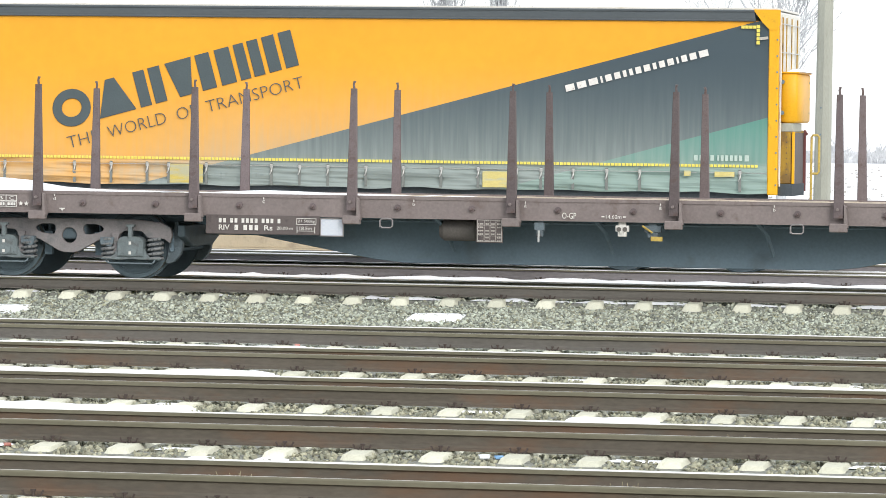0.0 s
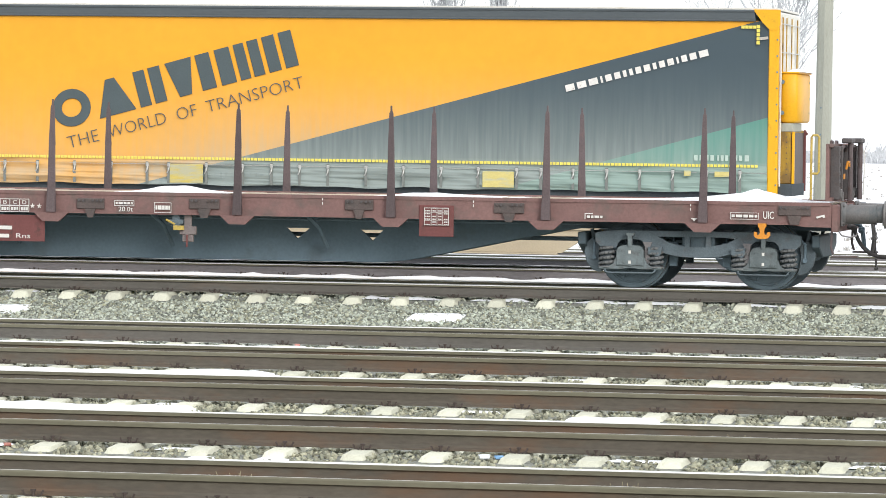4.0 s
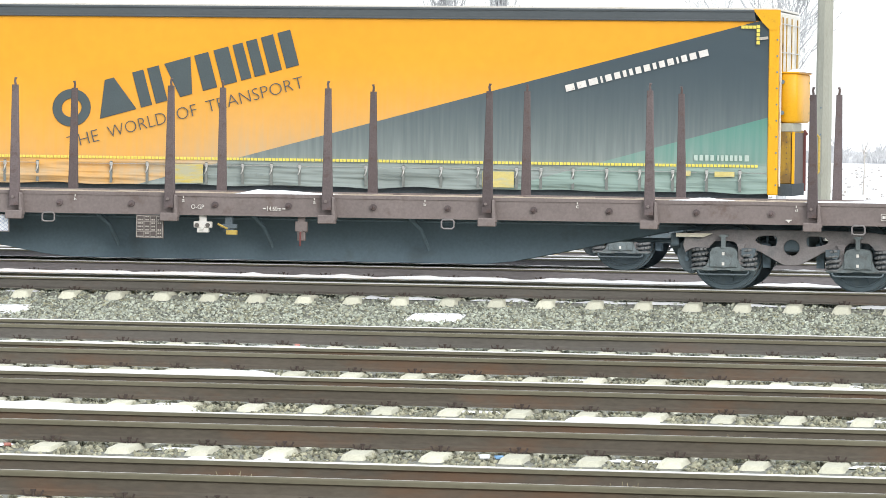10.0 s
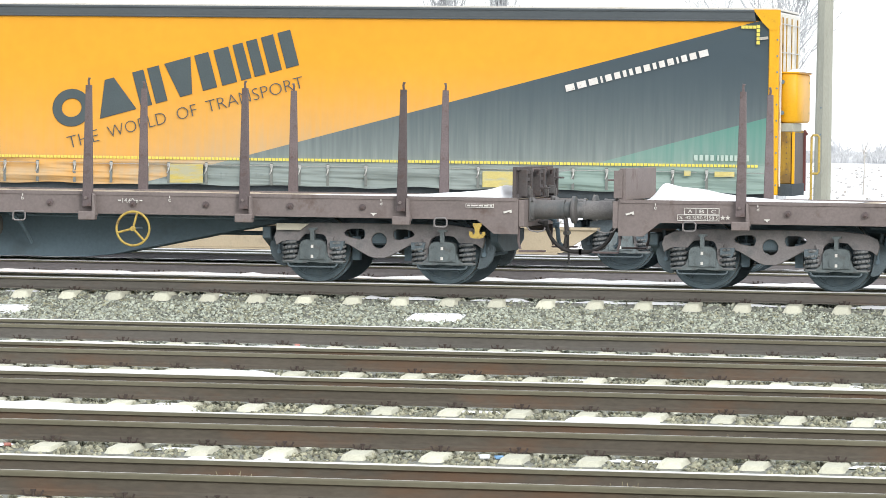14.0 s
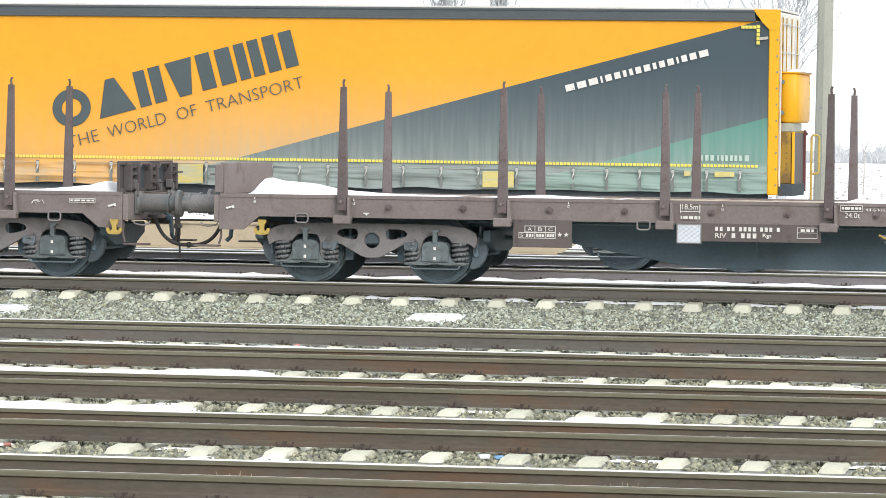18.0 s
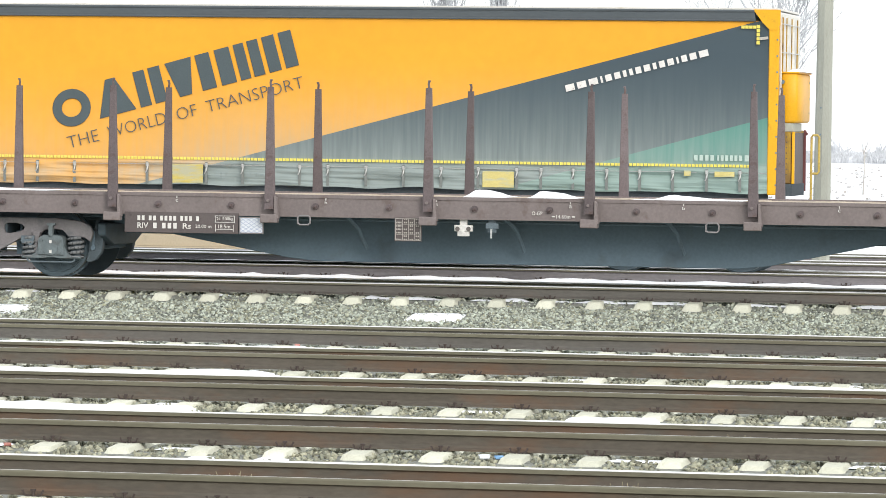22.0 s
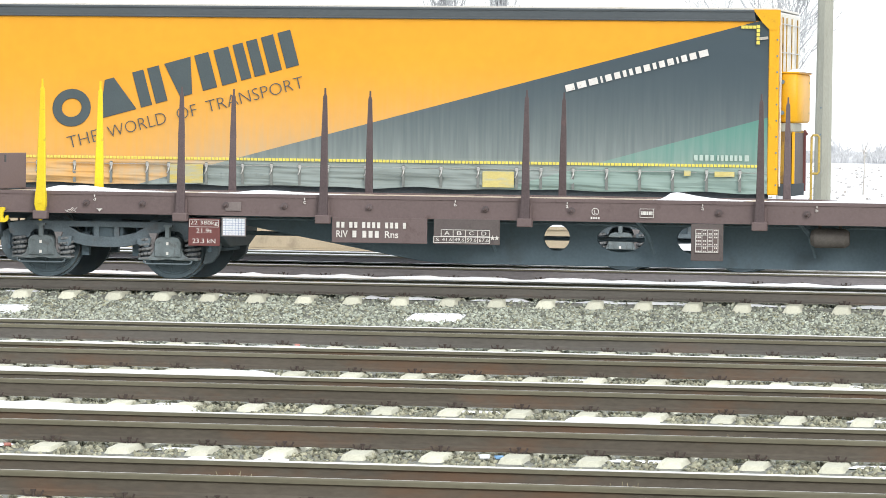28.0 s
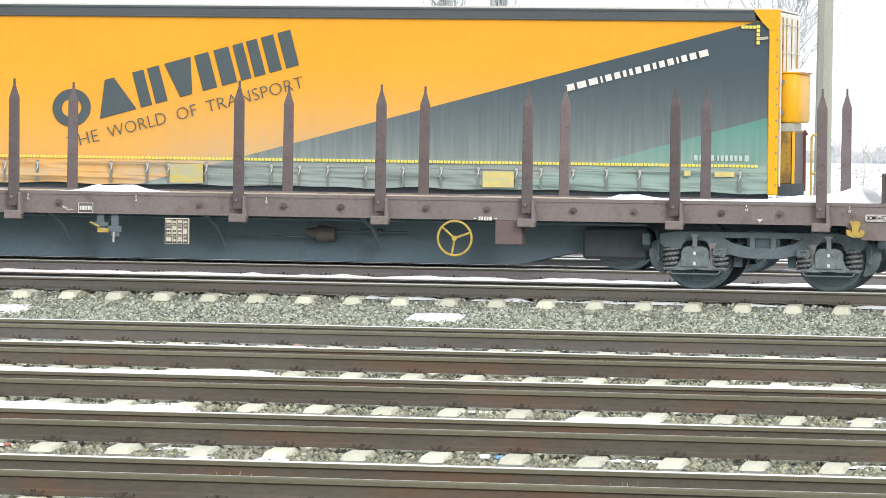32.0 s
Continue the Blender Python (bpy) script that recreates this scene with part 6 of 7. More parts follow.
            lettering(w, "19.90m", mid + 0.10, x1 - 0.04, z0 + 0.25 * h, z0 + 0.70 * h)
        elif kind == "len":
            flat(w, "length_mark", [(x0, x0 + 0.010, z0 + 0.42 * h, z1), (x1 - 0.010, x1, z0 + 0.42 * h, z1), (x0 + 0.010, x1 - 0.010, z0 + 0.52 * h, z0 + 0.52 * h + 0.008)], WHITE, 0.3)
            lettering(w, "18.5m", x0 + 0.03, x1 - 0.03, z0 + 0.66 * h, z1)
            flat(w, "stencil", dashes(x0 + 0.01, x1, z0 + 0.05 * h, z0 + 0.25 * h, (0.5, 1.4, 1.4, 1, 0.5), 0.4), WHITE, 0.3)
        elif kind == "ll":
            bm = bmesh.new()
            ring(bm, ((x0 + x1) / 2, SIGN_Y - 0.006, z1 - 0.05), 0.045, 0.005, seg=24, tseg=5)
            part("ring_stencil", bm, WHITE, w)
            lettering(w, "L", x0 + 0.035, x1 - 0.035, z1 - 0.075, z1 - 0.025)
            flat(w, "stencil", dashes(x0 - 0.01, x1 + 0.01, z0, z0 + 0.03, (1, 1, 1, 1), 0.5), WHITE, 0.3)
        elif kind == "lp":
            flat(w, "stencil", [(x0, x0 + 0.01, z0, z1), (x0 + 0.01, x0 + 0.45 * wd, z1 - 0.012, z1)] + dashes(x0 + 0.03, x1, z0 + 0.2 * h, z0 + 0.6 * h, (1.4, 1, 2, 1), 0.5), WHITE, 0.3)
        elif kind == "greysq":
            panel(w, "primer_patch", x0, z0, x1, z1, BROWN, -0.4)
        elif kind == "tank":
            fitting_tank(w, x0, z0, x1, z1)
        elif kind == "cyl":
            fitting_cylinder(w, x0, z0, x1, z1)
        elif kind == "fit":
            fitting_latch(w, x0, z0, x1, z1)
        elif kind == "ring":
            part("lashing_ring", RING, None, w, at=pose((x0 + x1) / 2, FY - 0.03, z0 + 0.005))
        elif kind == "wheel":
            sign_wheel(w, x0, z0, x1, z1, colours.get("wheel", OCHRE), colours.get("turn", 20))
        elif kind in HOOKS:
            part("towing_hook", HOOKS[colours.get("hook", kind)], None, w, "painted towing hook", at=pose((x0 + x1) / 2, FY - 0.045, z0))
        elif kind == "box":
            bm = bmesh.new()
            box(bm, x0, x1, FY - 0.01, FY + 0.25, z0, 0.89, 0.01)
            part("tool_box", bm, FRESH, w, "brown steel box")
        elif kind == "plank":
            bm = bmesh.new()
            prism(bm, [(x0, z0), (x1 - 0.12, z0), (x1, z1), (x0, z1)], -1.10, -1.06)
            part("bogie_plate", bm, CREAM, w, "pale plate over the bogie")
        elif kind.startswith("valve"):
            fitting_valve(w, x0, z0, x1, z1, {"valveY": OCHRE, "valveR": REDBOARD, "valveW": WHITE}.get(kind, STEEL))
    # sockets are lettered outwards from the middle, each under a short tick
    for c, x in zip("abcde", (0.91, 2.43, 4.50, 7.43, 8.80)):
        for s in (-1, 1):
            sx = s * x
            if any(k in ("abc", "abcd", "stars", "len", "mass", "hex", "deg", "sq", "nev", "l1460", "dgp", "fit") and z1 > 1.0 and x0 - 0.10 < sx < x1 + 0.10 for k, x0, z0, x1, z1 in items):
                continue
            flat(w, "socket_tick", [(sx - 0.006, sx + 0.006, 1.112, 1.142)], WHITE)
            if not colours.get("ticks"):
                lettering(w, c, sx - 0.016, sx + 0.018, 1.062, 1.100)
            else:
                flat(w, "socket_tick", [(sx - 0.006, sx + 0.006, 1.055, 1.090)], WHITE)
    # corner anchors painted at both ends
    for x, s in ((-9.2, 1), (9.1, 1)):
        bm = bmesh.new()
        prism(bm, [(x, 1.0), (x + 0.11, 1.03), (x + 0.12, 0.99), (x + 0.09, 0.985), (x + 0.085, 1.0), (x + 0.01, 0.975)], SIGN_Y - 0.006, SIGN_Y)
        part("corner_stencil", bm, WHITE, w)


def chalk(w, x, z, seed):
    """A shunter's chalk scrawl: a few crooked strokes."""
    rng = random.Random(seed)
    for _ in range(4):
        a, pts = rng.uniform(-0.07, 0.05), []
        for k in range(4):
            pts.append((x + a + 0.03 * k, SIGN_Y - 0.008, z + rng.uniform(-0.035, 0.035)))
        part("chalk_stroke", tube(bmesh.new(), pts, 0.0035, 5), WHITE, w)


def snow_on(w, drifts):
    for k, (x0, x1, h, peak) in enumerate(drifts):
        part("snow_drift", drift_mesh(x0, x1, h, peak, 3.7 * k + x0), None, w, "old snow on the deck")


RS = [-7.65, -5.46, -3.27, -1.09, 1.10, 3.29, 5.48, 7.65]
RNS_RED = [-7.71, -5.59, -3.47, -1.35, 1.26, 3.38, 5.49, 7.60]
RNS = [-8.17, -6.21, -4.23, -1.47, 1.68, 4.43, 6.40, 8.37]
RS_POINTED = [-8.50, -6.54, -4.57, -2.62, 0.53, 2.49, 4.49, 6.48, 8.43]

# signs and fittings by wagon: kind, x0, z0, x1, z1 on its near side
SIGNS = (
    (("board", -5.30, 0.64, -3.72, 0.90), ("checker", -3.70, 0.64, -3.40, 0.86), ("grid", -1.57, 0.58, -1.21, 0.90), ("abc", -8.51, 0.96, -7.96, 1.12), ("stars", -7.94, 0.97, -7.79, 1.04), ("dgp", -0.41, 0.92, -0.22, 1.00), ("l1460", 0.14, 0.93, 0.43, 0.98),
     ("tank", -2.14, 0.59, -1.60, 0.89), ("valve", -0.80, 0.63, -0.66, 0.86), ("valveW", 0.30, 0.65, 0.48, 0.84), ("valveY", 0.69, 0.64, 0.92, 0.84), ("ring", -2.90, 0.76, -2.71, 0.91), ("ring", 2.64, 0.77, 2.83, 0.90), ("ring", -8.43, 0.80, -8.23, 0.91),),
    (("redboard", -2.47, 0.49, -1.45, 0.85), ("tank", -2.93, 0.47, -2.38, 0.77), ("abcd", -2.30, 0.89, -1.67, 1.07), ("stars", -1.66, 0.94, -1.49, 1.01), ("wheel", -4.23, 0.58, -3.85, 0.95), ("checker", -4.90, 0.57, -4.57, 0.83), ("len", -6.47, 0.92, -5.93, 1.03), ("mass", -0.47, 0.92, -0.18, 1.07), ("sq", 0.09, 0.91, 0.33, 1.05), ("redplate", 3.76, 0.65, 4.23, 1.07), ("grid", 3.82, 0.79, 4.18, 1.05), ("valveY", 0.27, 0.68, 0.48, 0.82), ("valveR", 0.43, 0.48, 0.66, 0.73),
     ("fit", -5.81, 0.84, -5.45, 1.03), ("fit", -3.17, 0.89, -2.78, 1.07), ("fit", -1.00, 0.90, -0.61, 1.09), ("fit", 0.58, 0.92, 1.00, 1.11), ("fit", 2.74, 0.94, 3.13, 1.13), ("fit", 4.78, 0.93, 5.19, 1.12), ("fit", 8.60, 0.96, 9.03, 1.14), ("uic", 8.40, 0.96, 8.54, 1.06), ("nev", 7.96, 0.95, 8.34, 1.04), ("lp", 6.01, 0.92, 6.25, 1.00), ("hex", -8.63, 0.95, -8.36, 1.05), ("deg", -8.32, 0.95, -8.03, 1.05), ("hookO", -8.60, 0.70, -8.43, 0.89), ("hookO", 8.30, 0.70, 8.48, 0.89),),
    (("board", -5.32, 0.65, -3.70, 0.88), ("checker", -3.68, 0.63, -3.37, 0.84), ("grid", -1.57, 0.56, -1.18, 0.88), ("dgp", -0.80, 0.97, -0.62, 1.03), ("l1460", 0.22, 0.96, 0.49, 1.02), ("valveW", -0.78, 0.61, -0.53, 0.80), ("valveY", -0.41, 0.63, -0.18, 0.77), ("valveR", 0.63, 0.52, 0.80, 0.82),
     ("ring", -2.89, 0.77, -2.72, 0.89), ("ring", 2.66, 0.76, 2.83, 0.90), ("ring", 8.16, 0.77, 8.35, 0.89), ("nev", 8.55, 0.96, 8.93, 1.05), ("plank", 5.79, 0.70, 6.28, 0.75), ("abc", -8.50, 0.92, -7.94, 1.09), ("stars", -7.93, 0.93, -7.79, 1.00), ("ring", -8.44, 0.78, -8.24, 0.90),),
    (("boardA", -5.25, 0.53, -4.45, 0.90), ("abc", -5.17, 0.65, -4.67, 0.82), ("stars", -4.65, 0.67, -4.49, 0.74), ("board", -2.71, 0.65, -1.12, 0.89), ("checker", -3.03, 0.63, -2.72, 0.87), ("ring", -3.58, 0.79, -3.39, 0.91), ("ring", 2.30, 0.78, 2.47, 0.89), ("len", -3.00, 0.93, -2.73, 1.14), ("mass", -0.87, 0.99, -0.28, 1.16), ("sq", 0.04, 0.96, 0.25, 1.08), ("grid", 1.36, 0.59, 1.68, 0.87),
     ("tank", 1.69, 0.52, 2.00, 0.88), ("wheel", 3.77, 0.46, 4.25, 0.92), ("l1460", 3.80, 1.04, 4.10, 1.10), ("valveY", -0.34, 0.62, -0.10, 0.77), ("valve", 0.24, 0.63, 0.30, 0.78), ("valveR", 0.70, 0.52, 0.86, 0.78), ("ring", 8.16, 0.78, 8.34, 0.92), ("hookY", 8.67, 0.64, 8.84, 0.82), ("nev", 8.59, 1.05, 8.97, 1.10), ("plank", 5.92, 0.70, 6.37, 0.79), ("hookY", -8.77, 0.64, -8.61, 0.82), ("ring", -8.24, 0.81, -8.05, 0.93),),
    (("board", -5.23, 0.64, -3.64, 0.92), ("checker", -3.61, 0.66, -3.30, 0.86), ("grid", -1.48, 0.58, -1.11, 0.90), ("valveW", -0.68, 0.62, -0.43, 0.81), ("valve", -0.25, 0.67, -0.08, 0.84), ("ring", -2.82, 0.78, -2.64, 0.89), ("ring", 2.73, 0.77, 2.91, 0.90), ("ring", 8.27, 0.78, 8.44, 0.89),
     ("hookY", 9.12, 0.61, 9.29, 0.80), ("plank", 5.82, 0.72, 6.32, 0.79), ("abc", -8.42, 0.94, -7.78, 1.11), ("stars", -7.78, 0.96, -7.67, 1.02), ("hookY", -9.18, 0.66, -9.02, 0.81), ("ring", -8.36, 0.80, -8.18, 0.92), ("nev", 8.56, 1.03, 8.93, 1.09), ("l1460", 0.68, 0.92, 0.95, 0.97), ("dgp", 0.39, 0.96, 0.53, 1.01),),
    (("redboard", -6.11, 0.47, -5.67, 0.84), ("checker", -5.63, 0.62, -5.32, 0.85), ("board", -4.12, 0.55, -2.81, 0.89), ("boardA", -2.72, 0.55, -1.82, 0.89), ("abcd", -2.72, 0.57, -1.95, 0.75), ("stars", -1.95, 0.61, -1.82, 0.68), ("gridb", 0.76, 0.39, 1.19, 0.88), ("grid", 0.81, 0.49, 1.14, 0.82), ("greysq", -5.60, 0.95, -5.38, 1.07),
     ("ll", -0.58, 0.92, -0.48, 1.07), ("sq", 0.07, 0.95, 0.26, 1.07), ("box", 3.50, 0.64, 3.95, 0.89), ("wheel", 4.74, 0.50, 5.24, 1.00), ("nev", 8.62, 1.02, 8.95, 1.07), ("hookY", 8.84, 0.75, 9.03, 0.94), ("hookY", -8.83, 0.75, -8.66, 0.94), ("tank", 2.31, 0.58, 2.82, 0.84), ("l1460", 3.41, 0.97, 3.70, 1.02),),
    (("grid", -0.50, 0.49, -0.16, 0.84), ("wheel", 3.28, 0.40, 3.76, 0.87), ("box", 4.05, 0.56, 4.42, 0.86), ("hookY", 8.79, 0.74, 9.00, 0.95), ("valveY", -1.54, 0.63, -1.32, 0.77), ("valve", -1.32, 0.53, -1.13, 0.72),
     ("sq", -1.72, 0.89, -1.51, 1.03), ("nev", 9.01, 0.96, 9.33, 1.03), ("l1460", 3.78, 0.87, 4.06, 0.94), ("cyl", 1.36, 0.52, 1.80, 0.76), ("hookY", 8.78, 0.75, 8.96, 0.95), ("nev", 9.02, 0.95, 9.38, 1.04),),
)
# snow drifts by wagon: from x0 to x1, height, where it peaks
DRIFTS = (
    ((-9.03, -6.3, 0.21, 0.09), (-6.6, -2.0, 0.06, 0.4), (4.5, 9.15, 0.12, 0.8)),
    ((-8.85, -7.5, 0.14, 0.18), (-7.4, -5.6, 0.045, 0.4), (-5.5, -2.6, 0.06, 0.5), (-0.9, 0.9, 0.10, 0.5), (2.6, 5.0, 0.07, 0.4), (5.6, 9.15, 0.16, 0.75)),
    ((-9.03, -6.2, 0.22, 0.085), (-6.0, -4.4, 0.05, 0.5), (-0.6, 0.9, 0.08, 0.4), (5.5, 6.4, 0.05, 0.5), (7.4, 9.15, 0.18, 0.93)),
    ((-9.03, -6.2, 0.215, 0.085), (-6.3, -4.0, 0.05, 0.5), (-1.2, 0.5, 0.07, 0.3), (6.2, 9.15, 0.17, 0.95)),
    ((-9.03, -6.6, 0.20, 0.09), (-0.75, -0.2, 0.10, 0.5), (0.1, 0.75, 0.12, 0.5), (1.5, 3.2, 0.07, 0.4), (6.8, 9.15, 0.17, 0.93)),
    ((-8.7, -6.7, 0.10, 0.3), (-6.5, -4.2, 0.05, 0.5), (0.05, 1.3, 0.12, 0.3), (1.5, 4.6, 0.06, 0.4), (4.8, 9.1, 0.11, 0.85)),
    ((-8.9, -3.5, 0.07, 0.5), (-2.3, -1.0, 0.14, 0.55), (4.9, 6.4, 0.08, 0.5), (6.4, 9.15, 0.26, 0.9)),
)


WAGONS = []


def build_train():
    rs_label = "faded brown stake wagon with a snowy wooden deck"
    turns = (FRAME_A, FRAME_B)
    plan = (
        (-9.974, BROWN, rs_label, RS, "tapered", 0, (-7.32, 7.32), True, (0.42, 0.42), SILL, (), {"hook": "hookD"}, "Rs"),
        (-29.973, RED, "dull red stake wagon with an orange brake wheel", RNS_RED, "spike", 1, (-7.46, 7.48), False, (0.76, 0.76), SILL_PIERCED, (), {"wheel": ORANGE_P, "turn": 95, "ticks": True, "table": REDBOARD, "ink": WHITE}, "Rns"),
        (-49.969, BROWN, rs_label, RS, "tapered", 0, (-7.305, 7.33), True, (0.42, 0.42), SILL, (), {"hook": "hookD", "figures": ("42.5", "50.5", "58.5")}, "Rs"),
        (-69.922, BROWN, "faded brown stake wagon with an ochre brake wheel", [q + 0.075 for q in RS], "tapered", 0, (-7.255, 7.33), True, (0.42, 0.42), SILL, (), {"hook": "hookD", "turn": 75}, "Rgs"),
        (-89.879, BROWN, rs_label, [q + 0.075 for q in RS], "tapered", 0, (-7.235, 7.36), True, (0.42, 0.42), SILL, (), {"hook": "hookD", "figures": ("42.5", "50.5", "58.5")}, "Rs"),
        (-109.872, FRESH, "newer brown stake wagon with yellow end stakes", RNS, "spike", 1, (-7.36, 7.57), False, (0.50, 0.50), SILL_HOLED, (0, 7), {"wheel": YELLOW, "table": FRESH, "ink": WHITE, "figures": ("41.6", "49.6", "59.6", "67.6")}, "Rns"),
        (-129.865, BROWN, "faded brown stake wagon with pointed stakes", RS_POINTED, "pointed", 1, (-7.62, 7.61), True, (0.40, 0.40), SILL_LONG, (), {"hook": "hookD", "bars": True, "table": CREAM, "ink": BOARD}, "Rs"),
    )
    for i, (x, body, label, stakes, kind, bogie, pivot, deep, walls, sill, bright, colours, word) in enumerate(plan):
        w = build_wagon(x, body, label, stakes, kind, turns[bogie], pivot, deep, walls, sill, 1.205 if i == 1 else 1.18, bright)
        dress(w, SIGNS[i], word, colours)
        snow_on(w, DRIFTS[i])
        for k, (cx, cz) in enumerate(((), (), (), (), ((8.07, 1.04),), ((-7.79, 0.93), (8.05, 0.93)), ((-1.9, 0.95),))[i]):
            chalk(w, cx, cz, 70 + 5 * i + k)
        if i == 1:
            for hx, y in ((-9.24, -1.0), (-9.24, -0.55), (9.25, -1.0), (9.25, -0.45)):
                bm = bmesh.new()
                tube(bm, [(hx, y - 0.10, 1.95), (hx, y - 0.10, 1.995), (hx, y + 0.10, 1.995), (hx, y + 0.10, 1.95)], 0.016, 6)
                part("wall_handle", bm, STAKE, w, smooth=60)
        if i == 6:
            bm = bmesh.new()
            box(bm, 5.13, 6.03, -0.75, -0.30, 0.37, 0.80, 0.04)
            part("air_box", bm, CORE, w)
        if i == 5:
            bm = bmesh.new()
            tube(bm, [(9.36, -1.30, 1.47), (9.44, -0.15, 1.47), (9.46, 0.0, 1.44), (9.46, 0.0, 1.30), (9.44, -0.15, 1.25), (9.36, -1.30, 1.25)], 0.017, 8)
            part("grab_rail", bm, YELLOW, w, "yellow grab rail", smooth=60)
        WAGONS.append((x, w))


build_train()


# ---- parked pocket wagon under the trailer ----
def build_parked():
    w = tagged(new("pocket_wagon"), "parked beige pocket wagon carrying the trailer", "flat wagon")
    yc = Y_PARKED + GAUGE / 2
    w.matrix_basis = pose(0, yc, 0)
    bm = bmesh.new()
    prism(bm, [(-30, 0.598), (-11.18, 0.598), (-11.72, 0.252), (-30, 0.252)], -1.20, -1.14)
    part("side_sill", bm, BEIGE, w, "beige side girder")
    for name, x1, z0, z1 in (("upper_flange", -11.15, 0.60, 0.64), ("lower_flange", -11.78, 0.225, 0.25)):
        bm = bmesh.new()
        box(bm, -30, x1, -1.24, -1.10, z0, z1)
        part(name, bm, BEIGE, w)
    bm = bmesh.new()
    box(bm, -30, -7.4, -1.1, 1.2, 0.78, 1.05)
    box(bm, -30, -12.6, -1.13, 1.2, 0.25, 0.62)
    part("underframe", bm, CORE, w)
    bm = bmesh.new()
    box(bm, -30, -7.3, -1.28, -1.18, 0.80, 1.02)
    part("upper_sill", bm, BEIGE, w)
    bogie = build_bogie(w, -9.94, FRAME_B)
    bm = bmesh.new()
    tube(bm, [(-7.97, -1.2, 0.9), (-7.97, -1.2, 2.04), (-7.95, -1.2, 2.07), (-7.88, -1.2, 2.07), (-7.855, -1.2, 2.04), (-7.855, -1.2, 1.53), (-7.88, -1.2, 1.50), (-7.97, -1.2, 1.50)], 0.018, 8)
    part("hand_rail", bm, OCHRE, w, "yellow grab rail", smooth=60)
    return w


build_parked()


# ---- pole, trees, distance ----
def build_pole():
    p = tagged(new("catenary_pole"), "tapered weathered concrete line pole", "pole")
    p.matrix_basis = pose(-8.735, 76.0, ground_z(76.0) - 0.02, 0, 0.3, 0)
    bm = bmesh.new()
    rod(bm, (0, 0, -0.5), (0, 0, 8.5), 0.153, 0.112, seg=8)
    part("shaft", bm, POLE_M, p)
    for z in (2.3, 2.36, 2.8):
        bm = bmesh.new()
        rod(bm, (-0.03, -0.15, z), (-0.03, -0.13, z), 0.014, seg=6)
        part("bolt", bm, DARK, p)


build_pole()


def bare_tree(x, y, height, seed, spread):
    """A leafless tree: a tapered trunk, limbs and fine twigs."""
    rng = random.Random(seed)
    t = tagged(new("bare_tree"), "tall leafless tree beyond the tracks", "tree", "bare trees")
    t.matrix_basis = pose(x, y, ground_z(y) - 0.1)
    segs = {0: [], 1: []}

    def grow(p, d, length, r, level):
        steps = 5 if level == 0 else 4
        for i in range(steps):
            q = p + d * (length / steps)
            r1 = r * (1 - 0.75 * (i + 1) / steps) if level else r * (1 - 0.85 * (i + 1) / steps)
            segs[min(level, 1)].append((p, q, max(r * (1 - 0.75 * i / steps), 0.006), max(r1, 0.005)))
            if level < 4:
                for _ in range((3, 3, 2, 1)[level]):
                    if i + level > 0 and rng.random() < 0.9:
                        side = Vector((rng.uniform(-1, 1), rng.uniform(-1, 1), rng.uniform(-0.1, 0.5))).normalized()
                        nd = (d * (1.15 - spread) + side * spread).normalized()
                        grow(q, nd, length * rng.uniform(0.32, 0.52), max(r1 * 0.6, 0.006), level + 1)
            p = q
            d = (d + Vector((rng.uniform(-0.12, 0.12), rng.uniform(-0.12, 0.12), 0.06))).normalized()

    grow(Vector((0, 0, 0)), Vector((0, 0, 1)), height, height * 0.02, 0)
    for level, name in ((0, "trunk"), (1, "crown")):
        verts, faces = [], []
        k = 6 if level == 0 else 3
        for a, b, r0, r1 in segs[level]:
            q = (b - a).to_track_quat("Z", "Y")
            base = len(verts)
            for o, r in ((a, r0), (b, r1)):
                for i in range(k):
                    verts.append(o + q @ Vector((r * math.cos(2 * math.pi * i / k), r * math.sin(2 * math.pi * i / k), 0)))
            faces += [(base + i, base + (i + 1) % k, base + k + (i + 1) % k, base + k + i) for i in range(k)]
        part(name, mesh_of(name, verts, faces, TWIG), None, t)
    return t


for tx, ty, th, seed, spread in ((-29.8, 150.0, 7.9, 3, 0.27), (-28.1, 150.5, 7.7, 5, 0.27), (-16.1, 130.0, 8.6, 8, 0.5)):
    bare_tree(tx, ty, th, seed, spread)


def build_sapling(x, y, height):
    """A thin young tree: one stem and a few upswept twigs."""
    rng = random.Random(9)
    t = tagged(new("sapling"), "thin bare sapling standing in the snowy field", "tree")
    t.matrix_basis = pose(x, y, ground_z(y) - 0.05)
    bm = bmesh.new()
    rod(bm, (0, 0, 0), (0.05, 0, height * 0.5), 0.040, 0.028, seg=6)
    rod(bm, (0.05, 0, height * 0.5), (0.02, 0, height), 0.028, 0.010, seg=6)
    part("stem", bm, WEED, t)
    for _ in range(13):
        bm = bmesh.new()
        z, a, l = rng.uniform(0.4, 0.9) * height, rng.uniform(0, 6.28), rng.uniform(0.12, 0.26) * height
        rod(bm, (0.04, 0, z), (0.04 + 0.35 * l * math.cos(a), 0.35 * l * math.sin(a), z + l), 0.013, 0.006, seg=4)
        part("twig", bm, WEED, t)


build_sapling(-24.3, 229.6, 2.6)


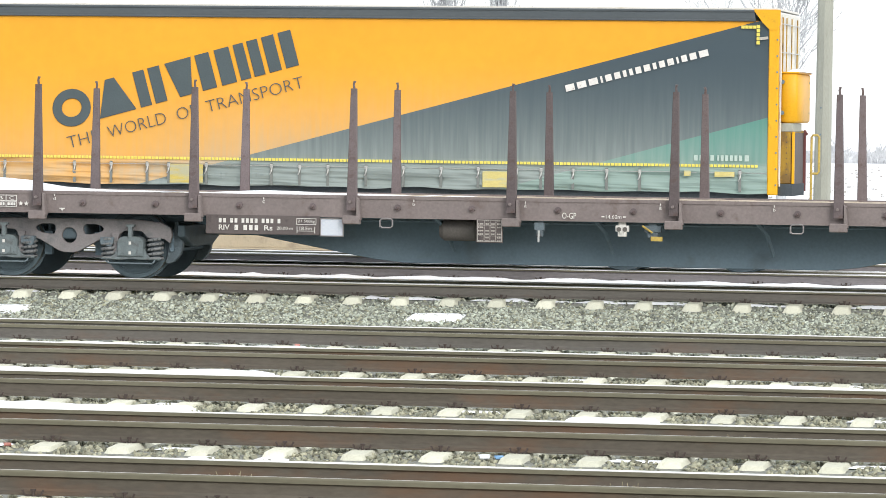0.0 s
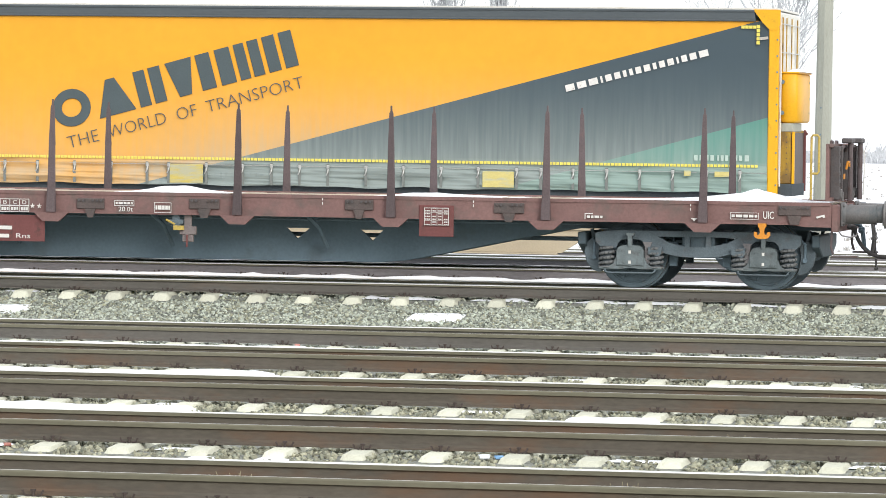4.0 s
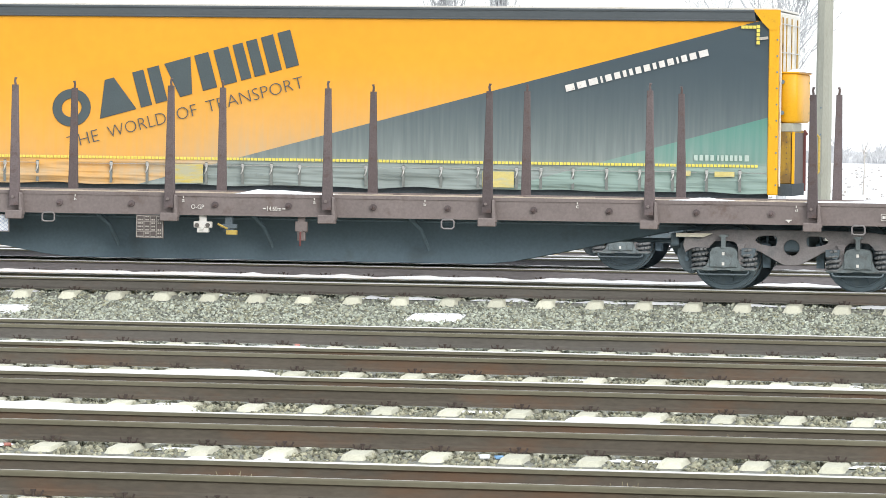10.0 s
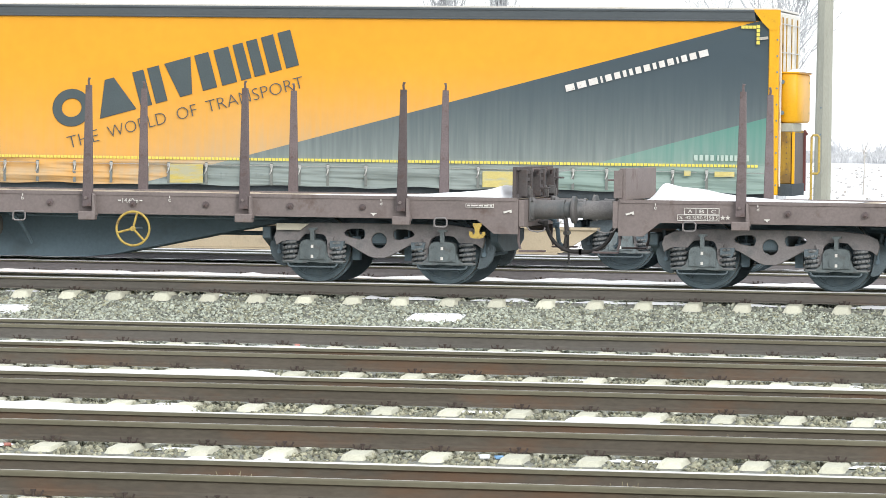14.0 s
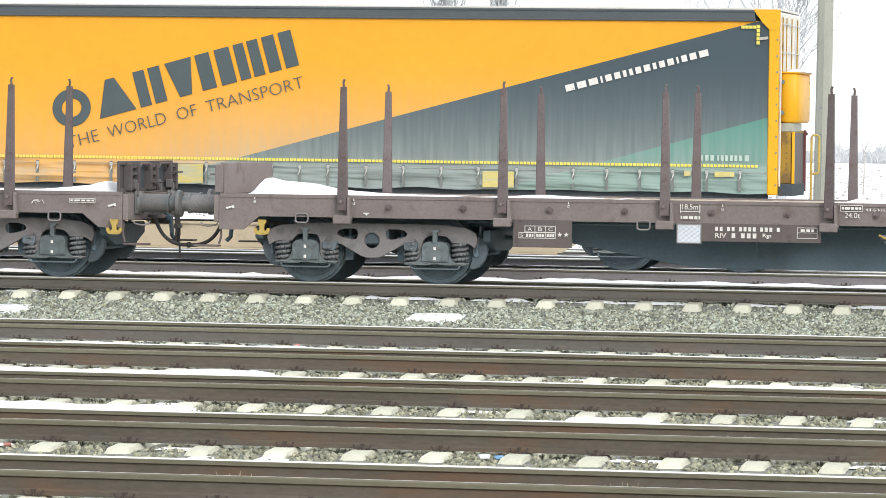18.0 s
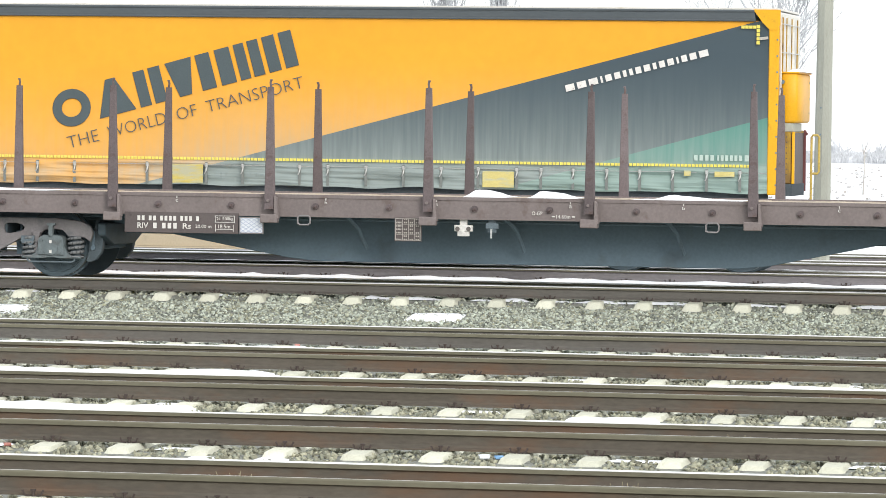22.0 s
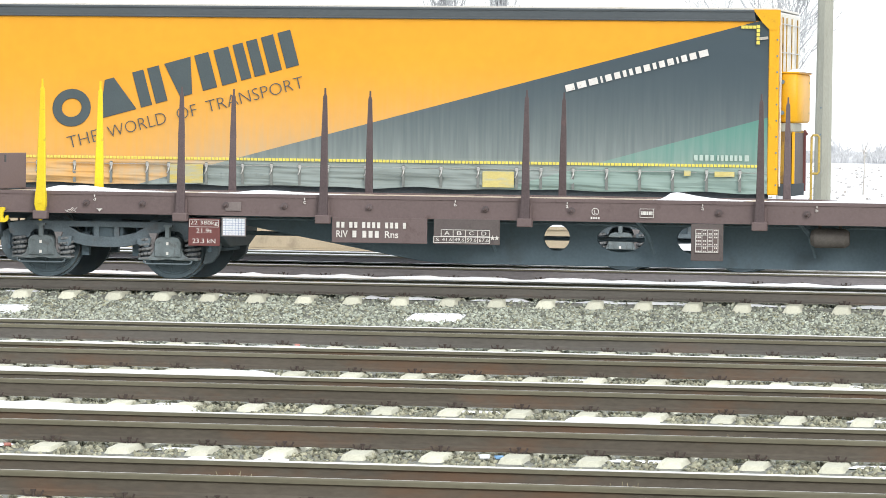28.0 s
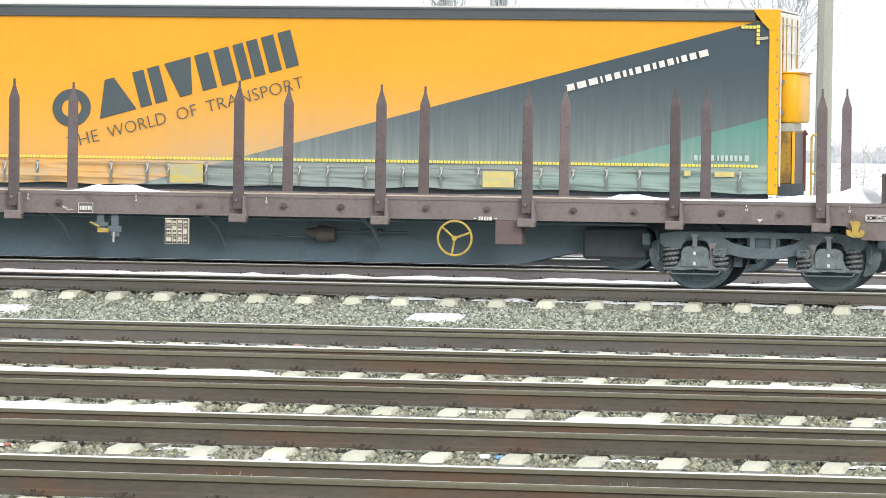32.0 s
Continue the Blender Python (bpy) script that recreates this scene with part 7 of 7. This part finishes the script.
def scrub(name, count, y0, y1, size, label, seed, material, slim=0.018, low=0.4):
    """Far leafless bushes: clumps of thin upright twigs joined into one mesh."""
    rng = np.random.default_rng(seed)
    verts, faces = [], []
    for _ in range(count):
        y = rng.uniform(y0, y1)
        x = y * rng.uniform(-0.32, -0.06)
        s = size * rng.uniform(0.5, 1.25)
        for _ in range(14):
            bx, by = x + rng.normal() * s * 0.4, y + rng.normal() * s * 0.4
            h, dx = s * rng.uniform(low, 1.0), rng.normal() * s * 0.25
            wd = slim * s + 0.00003 * y
            b = len(verts)
            z = ground_z(y)
            verts += [(bx - wd, by, z - 0.05), (bx + wd, by, z - 0.05), (bx + dx, by, z + h), (bx, by + wd, z + h * 0.5)]
            faces += [(b, b + 1, b + 2), (b + 1, b + 3, b + 2)]
    tagged(new(name, mesh_of(name, verts, faces, material)), label, "bushes", kind="stuff")


scrub("far_hedge", 11000, 470, 560, 0.92, "misty grey line of far leafless scrub", 4, HAZEWOOD, 0.028, 0.7)
scrub("far_saplings", 30, 480, 560, 3.0, "pale leafless saplings over the far scrub", 5, HAZEWOOD)
scrub("field_scrub", 1500, 110, 420, 0.13, "dry weeds poking through the snow", 6, WEED)
scrub("small_bush", 7, 205, 240, 1.3, "small leafless bush in the snowy field", 12, WEED)


def litter(name, x, y, z, size, material, label):
    bm = bmesh.new()
    box(bm, -size, size, -size * 0.6, size * 0.6, 0, size * 0.8, size * 0.2)
    for v in bm.verts:
        v.co += Vector((noise.noise(v.co * 30), noise.noise(v.co * 31 + Vector((3, 0, 0))), 0)) * size * 0.5
    ob = tagged(new(name, finish(name, bm, material)), label, "litter")
    ob.matrix_basis = pose(x, y, z, 0, 0, 20)


def weed_tuft(x, track, seed):
    """A few dry stalks between the rails."""
    rng = random.Random(seed)
    verts, faces = [], []
    y0, z0 = NEAR_RAIL[track] + 0.2, RAIL_TOP[track] - 0.24
    for _ in range(20):
        bx, by, h, lean = x + rng.uniform(-0.10, 0.10), y0 + rng.uniform(-0.05, 0.05), rng.uniform(0.15, 0.258), rng.uniform(-0.13, 0.13)
        b = len(verts)
        verts += [(bx - 0.004, by, z0), (bx + 0.004, by, z0), (bx, by + 0.006, z0), (bx + lean - 0.003, by, z0 + h), (bx + lean + 0.003, by, z0 + h), (bx + lean, by + 0.005, z0 + h)]
        faces += [(b, b + 1, b + 4, b + 3), (b + 1, b + 2, b + 5, b + 4), (b + 2, b, b + 3, b + 5)]
    tagged(new("weed_tuft", mesh_of("weed_tuft", verts, faces, DRYSTALK)), "dry pale weed stalks between siding rails", "weeds", kind="stuff")


for k, (wx, track) in enumerate(((-4.92, 3), (-4.76, 3), (-5.0, 4), (-4.89, 5), (-7.63, 5), (-4.65, 3))):
    weed_tuft(wx, track, 40 + k)
litter("cloth_scrap", -11.07, 36.98, -0.610, 0.035, LITTER_R, "faded red scrap on the ballast by a siding")
litter("bottle_cap", -12.49, 53.80, -0.545, 0.035, LITTER_R, "red scrap lying on the snow by the rail")
litter("crumpled_wrapper", -6.87, 36.98, -0.612, 0.04, LITTER_B, "crumpled blue wrapper on the ballast")
litter("crumpled_wrapper", -6.99, 36.96, -0.612, 0.05, PLATE, "crumpled white wrapper on the ballast")


# ---- the train's run ----
RUN = (0.0, 3.336, 6.780, 10.316, 13.884, 17.455, 21.016, 24.570, 28.140, 31.714, 35.287, 38.862, 42.453, 46.042, 49.637, 53.248, 56.871,
       60.496, 64.123, 67.755, 71.394, 75.041, 78.696, 82.357, 86.022, 89.677, 93.310, 96.903, 100.464, 103.999, 107.517, 111.032, 114.519)


def run_at(t):
    i = min(int(t), 31)
    u = t - i
    return RUN[i] * (1 - u) + RUN[i + 1] * u


def motions():
    for x, w in WAGONS:
        walk(w, [(float(t), pose(x + RUN[t], YC, 0)) for t in range(33)])
        for ob in w.children_recursive:
            if ob.name.startswith("wheelset"):
                u = ob.location.x
                walk(ob, [(0.16 * k, pose(u, 0, 0.46, 0, math.degrees(run_at(0.16 * k) / 0.46), 0)) for k in range(201)])


motions()
